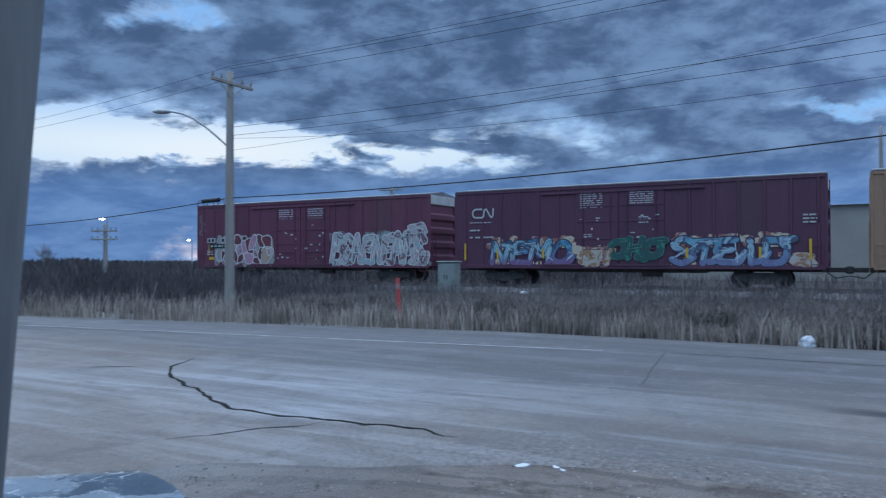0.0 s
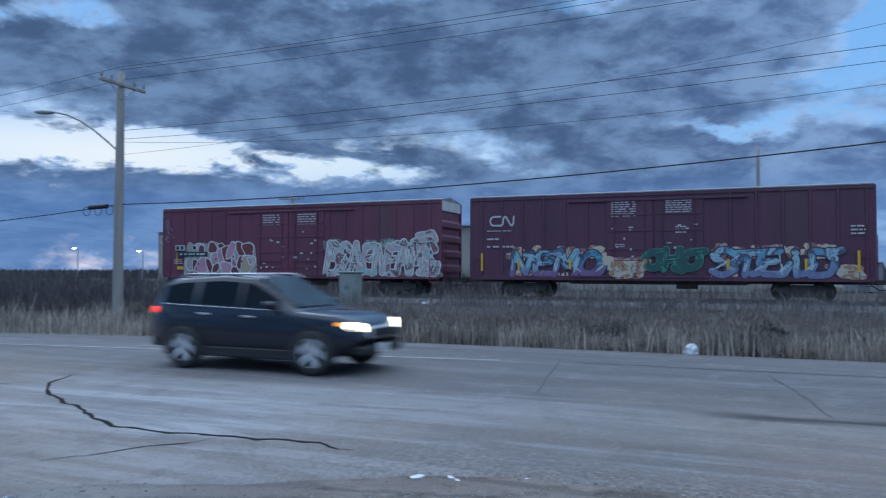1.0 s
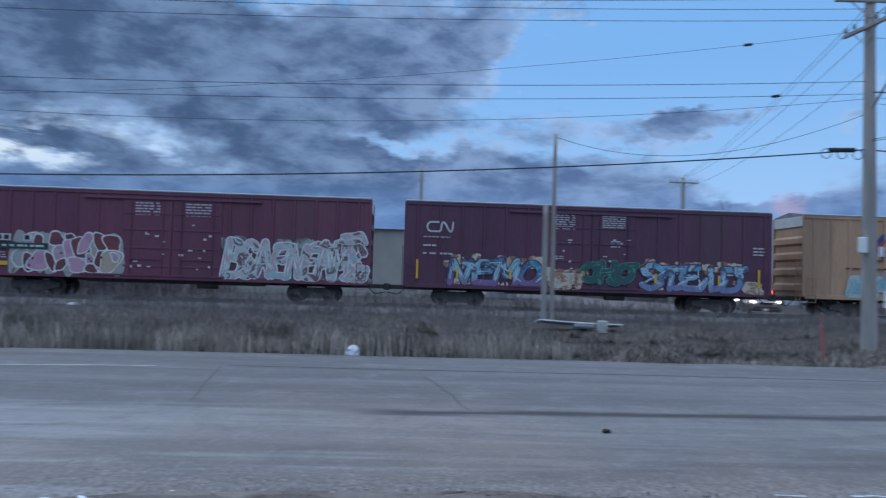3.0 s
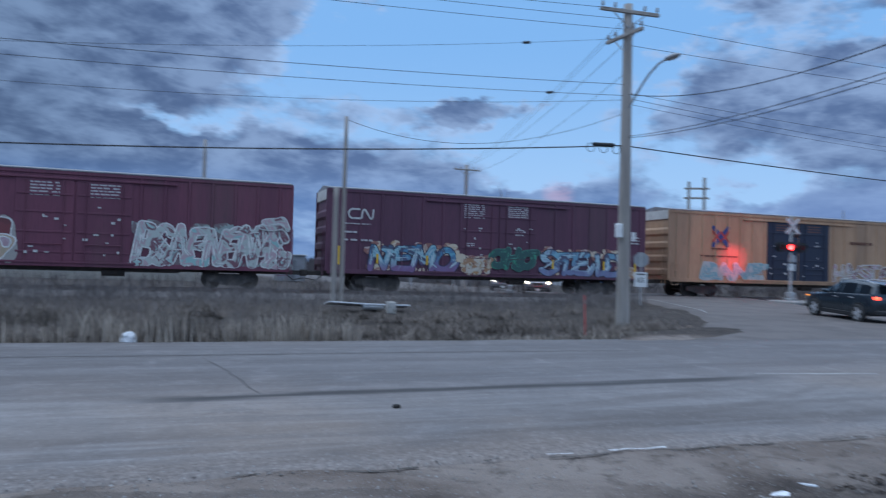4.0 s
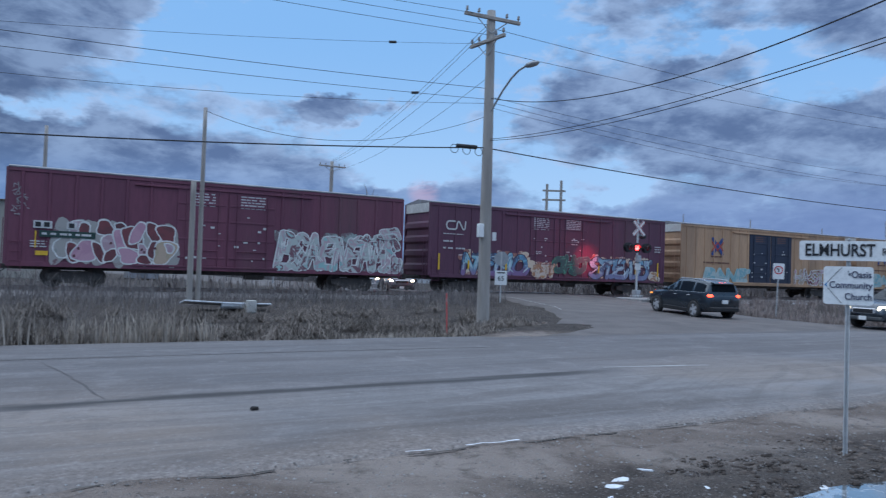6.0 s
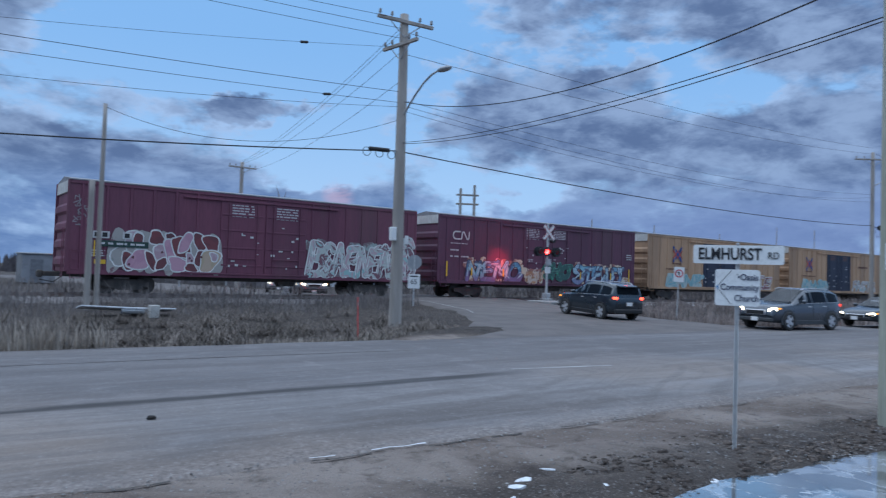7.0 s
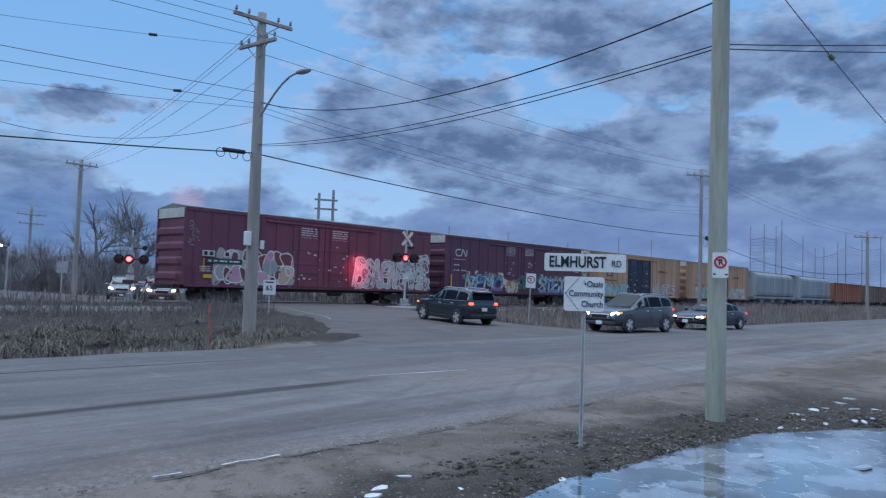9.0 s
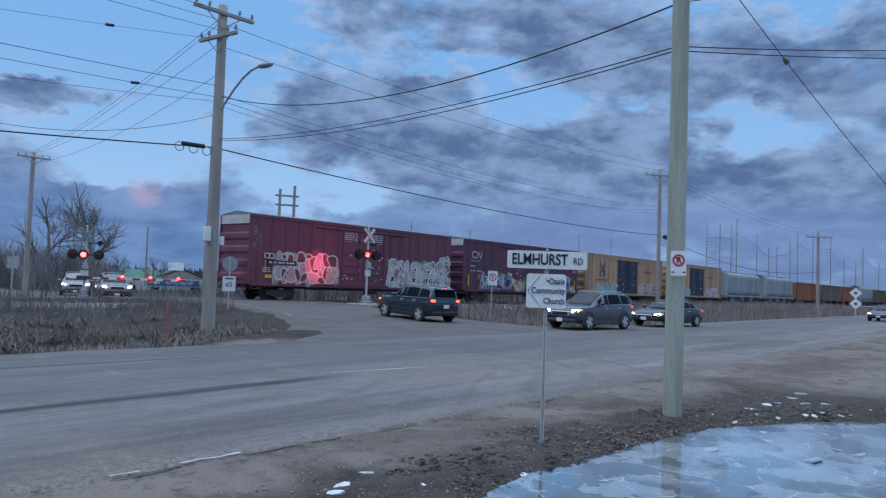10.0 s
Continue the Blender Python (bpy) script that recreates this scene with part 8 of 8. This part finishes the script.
# pebbles and clods over the shoulder
vs, fs = [], []
rp = np.random.RandomState(9)
for i in range(17000):
    x = -9 + 24 * rp.rand()
    y = 3.2 + 3.4 * rp.rand() ** 0.8 if x < 3 else lerp(pool_edge(x) + 0.1, 6.6, rp.rand())
    if y < 1:
        continue
    s = 0.004 + 0.017 * rp.rand() ** 4
    z = max(land_z(x, y), -0.02) if y < 6.2 else 0.02
    k = len(vs)
    a = rp.rand() * 6.28
    for j in range(4):
        vs.append((x + s * math.cos(a + j * 1.57) * (0.8 + 0.5 * rp.rand()), y + s * math.sin(a + j * 1.57) * (0.8 + 0.5 * rp.rand()), z - 0.002))
    vs.append((x, y, z + s * 0.6))
    fs += [(k, k + 1, k + 4), (k + 1, k + 2, k + 4), (k + 2, k + 3, k + 4), (k + 3, k, k + 4)]
tagged(raw("pebbles", vs, fs, straw("pebble_stone", (0.14, 0.125, 0.115), (0.36, 0.35, 0.34))), "loose grey pebbles and clods on the shoulder", "gravel", kind="stuff")

# signal cabinet, markers, debris
cb = thing("signal_cabinet", "grey-green steel signal cabinet beside the track", "cabinet", pose(-18.45, 33.0, 0.1))
bm = B()
box(bm, (-0.48, -0.35, 0.0), (0.48, 0.35, 1.58), 0.03)
part("body", bm, mat("grey_green_steel", (0.33, 0.36, 0.33), (0.27, 0.30, 0.28), 2, 0.55, bump=0.05), cb)
bm = B()
box(bm, (-0.54, -0.42, 1.58), (0.54, 0.42, 1.66), 0.03)
part("lid", bm, MATS["grey_green_steel"], cb)
for s in (-1, 1):
    bm = B()
    box(bm, (s * 0.02, -0.37, 0.12), (s * 0.45, -0.345, 1.5), 0.012)
    d_ = part("door", bm, MATS["grey_green_steel"], cb)
    bm = B()
    box(bm, (s * 0.06, -0.40, 0.75), (s * 0.10, -0.37, 0.95), 0.008)
    part("handle", bm, M_DARK, d_)
bm = B()
box(bm, (-0.55, -0.42, -0.35), (0.55, 0.42, 0.0), 0.02)
part("plinth", bm, M_CONC, cb)
for x, y, z0, z1, lean, w_ in ((-12.15, 18.6, -0.5, 1.28, -0.10, 0.065), (10.2, 17.35, -0.1, 1.15, -0.05, 0.016)):
    mk_ = thing("marker_stake", "leaning faded red plastic marker stake", "marker post", pose(x, y, z0), "marker stakes")
    bm = B()
    prism(bm, [(-w_, 0, 0), (w_, 0, 0), (w_ + lean, 0, z1 - z0), (-w_ + lean, 0, z1 - z0)], (0, 0.02, 0))
    part("stake", bm, M_REDSTAKE, mk_)
    bm = B()
    f_ = 0.86
    box(bm, (-w_ * 0.95 + lean * f_, -0.004, (z1 - z0) * 0.82), (w_ * 0.95 + lean * f_, -0.001, (z1 - z0) * 0.90))
    part("tape_band", bm, mat("faded_tape", (0.50, 0.30, 0.28), rough=0.5), mk_)
sk = thing("wooden_stick", "thin pale stick leaning in the weeds", "stick", pose(-25.2, 20.0, -0.4))
bm = B()
rod(bm, (0, 0, 0), (0.55, 0, 1.35), 0.03, 0.02, 6)
part("shaft", bm, M_WOOD, sk)
# fallen pale sheets and a small box below the slim pole
db = thing("fallen_sign", "fallen white sheet-metal panels lying in the weeds", "debris", pose(5.0, 27.0, 0.20))
for i, (a, b, z, t_) in enumerate(((0.0, 1.7, 0.16, 3), (1.4, 3.1, 0.10, 1))):
    bm = B()
    box(bm, (a, -0.45, z - 0.02), (b, 0.35, z + 0.03), 0.01)
    o_ = part("panel", bm, M_SNOW, db)
    o_.rotation_euler = (radians(-9), radians(t_), 0)
bm = B()
rod(bm, (1.3, -0.3, 0.06), (2.5, -0.3, 0.03), 0.12, n=12)
part("drum", bm, M_GALV, db)
bx_ = thing("small_box", "small pale box lying in the weeds", "box", pose(7.3, 26.4, 0.12))
bm = B()
box(bm, (-0.16, -0.16, -0.1), (0.16, 0.16, 0.34), 0.02)
part("case", bm, mat("pale_plastic", (0.55, 0.53, 0.49), rough=0.6), bx_)
for i, (x, y, s) in enumerate(((-14.6, 33.9, 0.3), (39.5, 34.2, 0.9), (44.5, 34.0, 1.2), (36.5, 33.8, 0.5), (49, 33.2, 0.8), (30.2, 45.8, 0.8), (26, 46, 0.9))):
    lump("snow_patch", "low patch of old snow beside the track", "snow patch", x, y, land_z(x, y) - 0.02, (s, s * 0.4, 0.12), M_SNOW, i, "snow patches")
# broken clods at the corner of the side road
for i in range(26):
    x, y = 13.2 + 3.6 * r.random(), 17.4 + 3.0 * r.random()
    if x > side_left(y) + 1.0:
        continue
    lump("earth_clod", "loose clod of earth at the road corner", "clod", x, y, max(0.0, land_z(x, y)), (0.05 + 0.14 * r.random(), 0.05 + 0.10 * r.random(), 0.05), M_EARTH, i + 40, "clods at the corner")


def motions():
    times = [0.0, 2.5, 5.0, 7.5, 10.0]
    for car, x0 in TRAIN:
        walk(car, [(t, pose(x0 + SPEED * t - late, TRACK_Y, RAIL_Z)) for t, late in ((0.0, 0.0), (2.0, 0.02), (4.0, 0.30), (6.0, 0.34), (8.0, 0.34), (10.0, 0.30))])
    # the two vehicles that pass: east and west at about 17.8 m/s
    walk(BLACK_SUV, [(t, pose(-25.9 + 17.75 * t, 11.65, 0.05)) for t in times])
    walk(GREY_SUV, [(t, pose(25.05 - 17.8 * t, y, 0.03, 0, 0, a)) for t, y, a in ((0.0, 15.70, 180), (1.0, 15.70, 180), (1.9, 15.68, 181), (2.3, 14.90, 187), (2.7, 13.75, 188.5), (10.0, -7.8, 189.3))])
    steps = [i / 30 for i in range(301)]
    for wheels, v in ((BLACK_WHEELS, 16.9), (GREY_WHEELS, 16.9)):
        for w in wheels:
            p, r = w.location.copy(), w.location.z
            walk(w, [(t, pose(p.x, p.y, p.z, 0, math.degrees(v * t / r) % 360, 0)) for t in steps])
    ticks = [i / 15 for i in range(151)]
    for car, _ in TRAIN[:3]:
        for ob in car.children_recursive:
            if ob.name.startswith("wheelset"):
                p = ob.location.copy()
                walk(ob, [(t, pose(p.x, p.y, p.z, 0, math.degrees(SPEED * t / 0.46) % 360, 0)) for t in ticks])


motions()
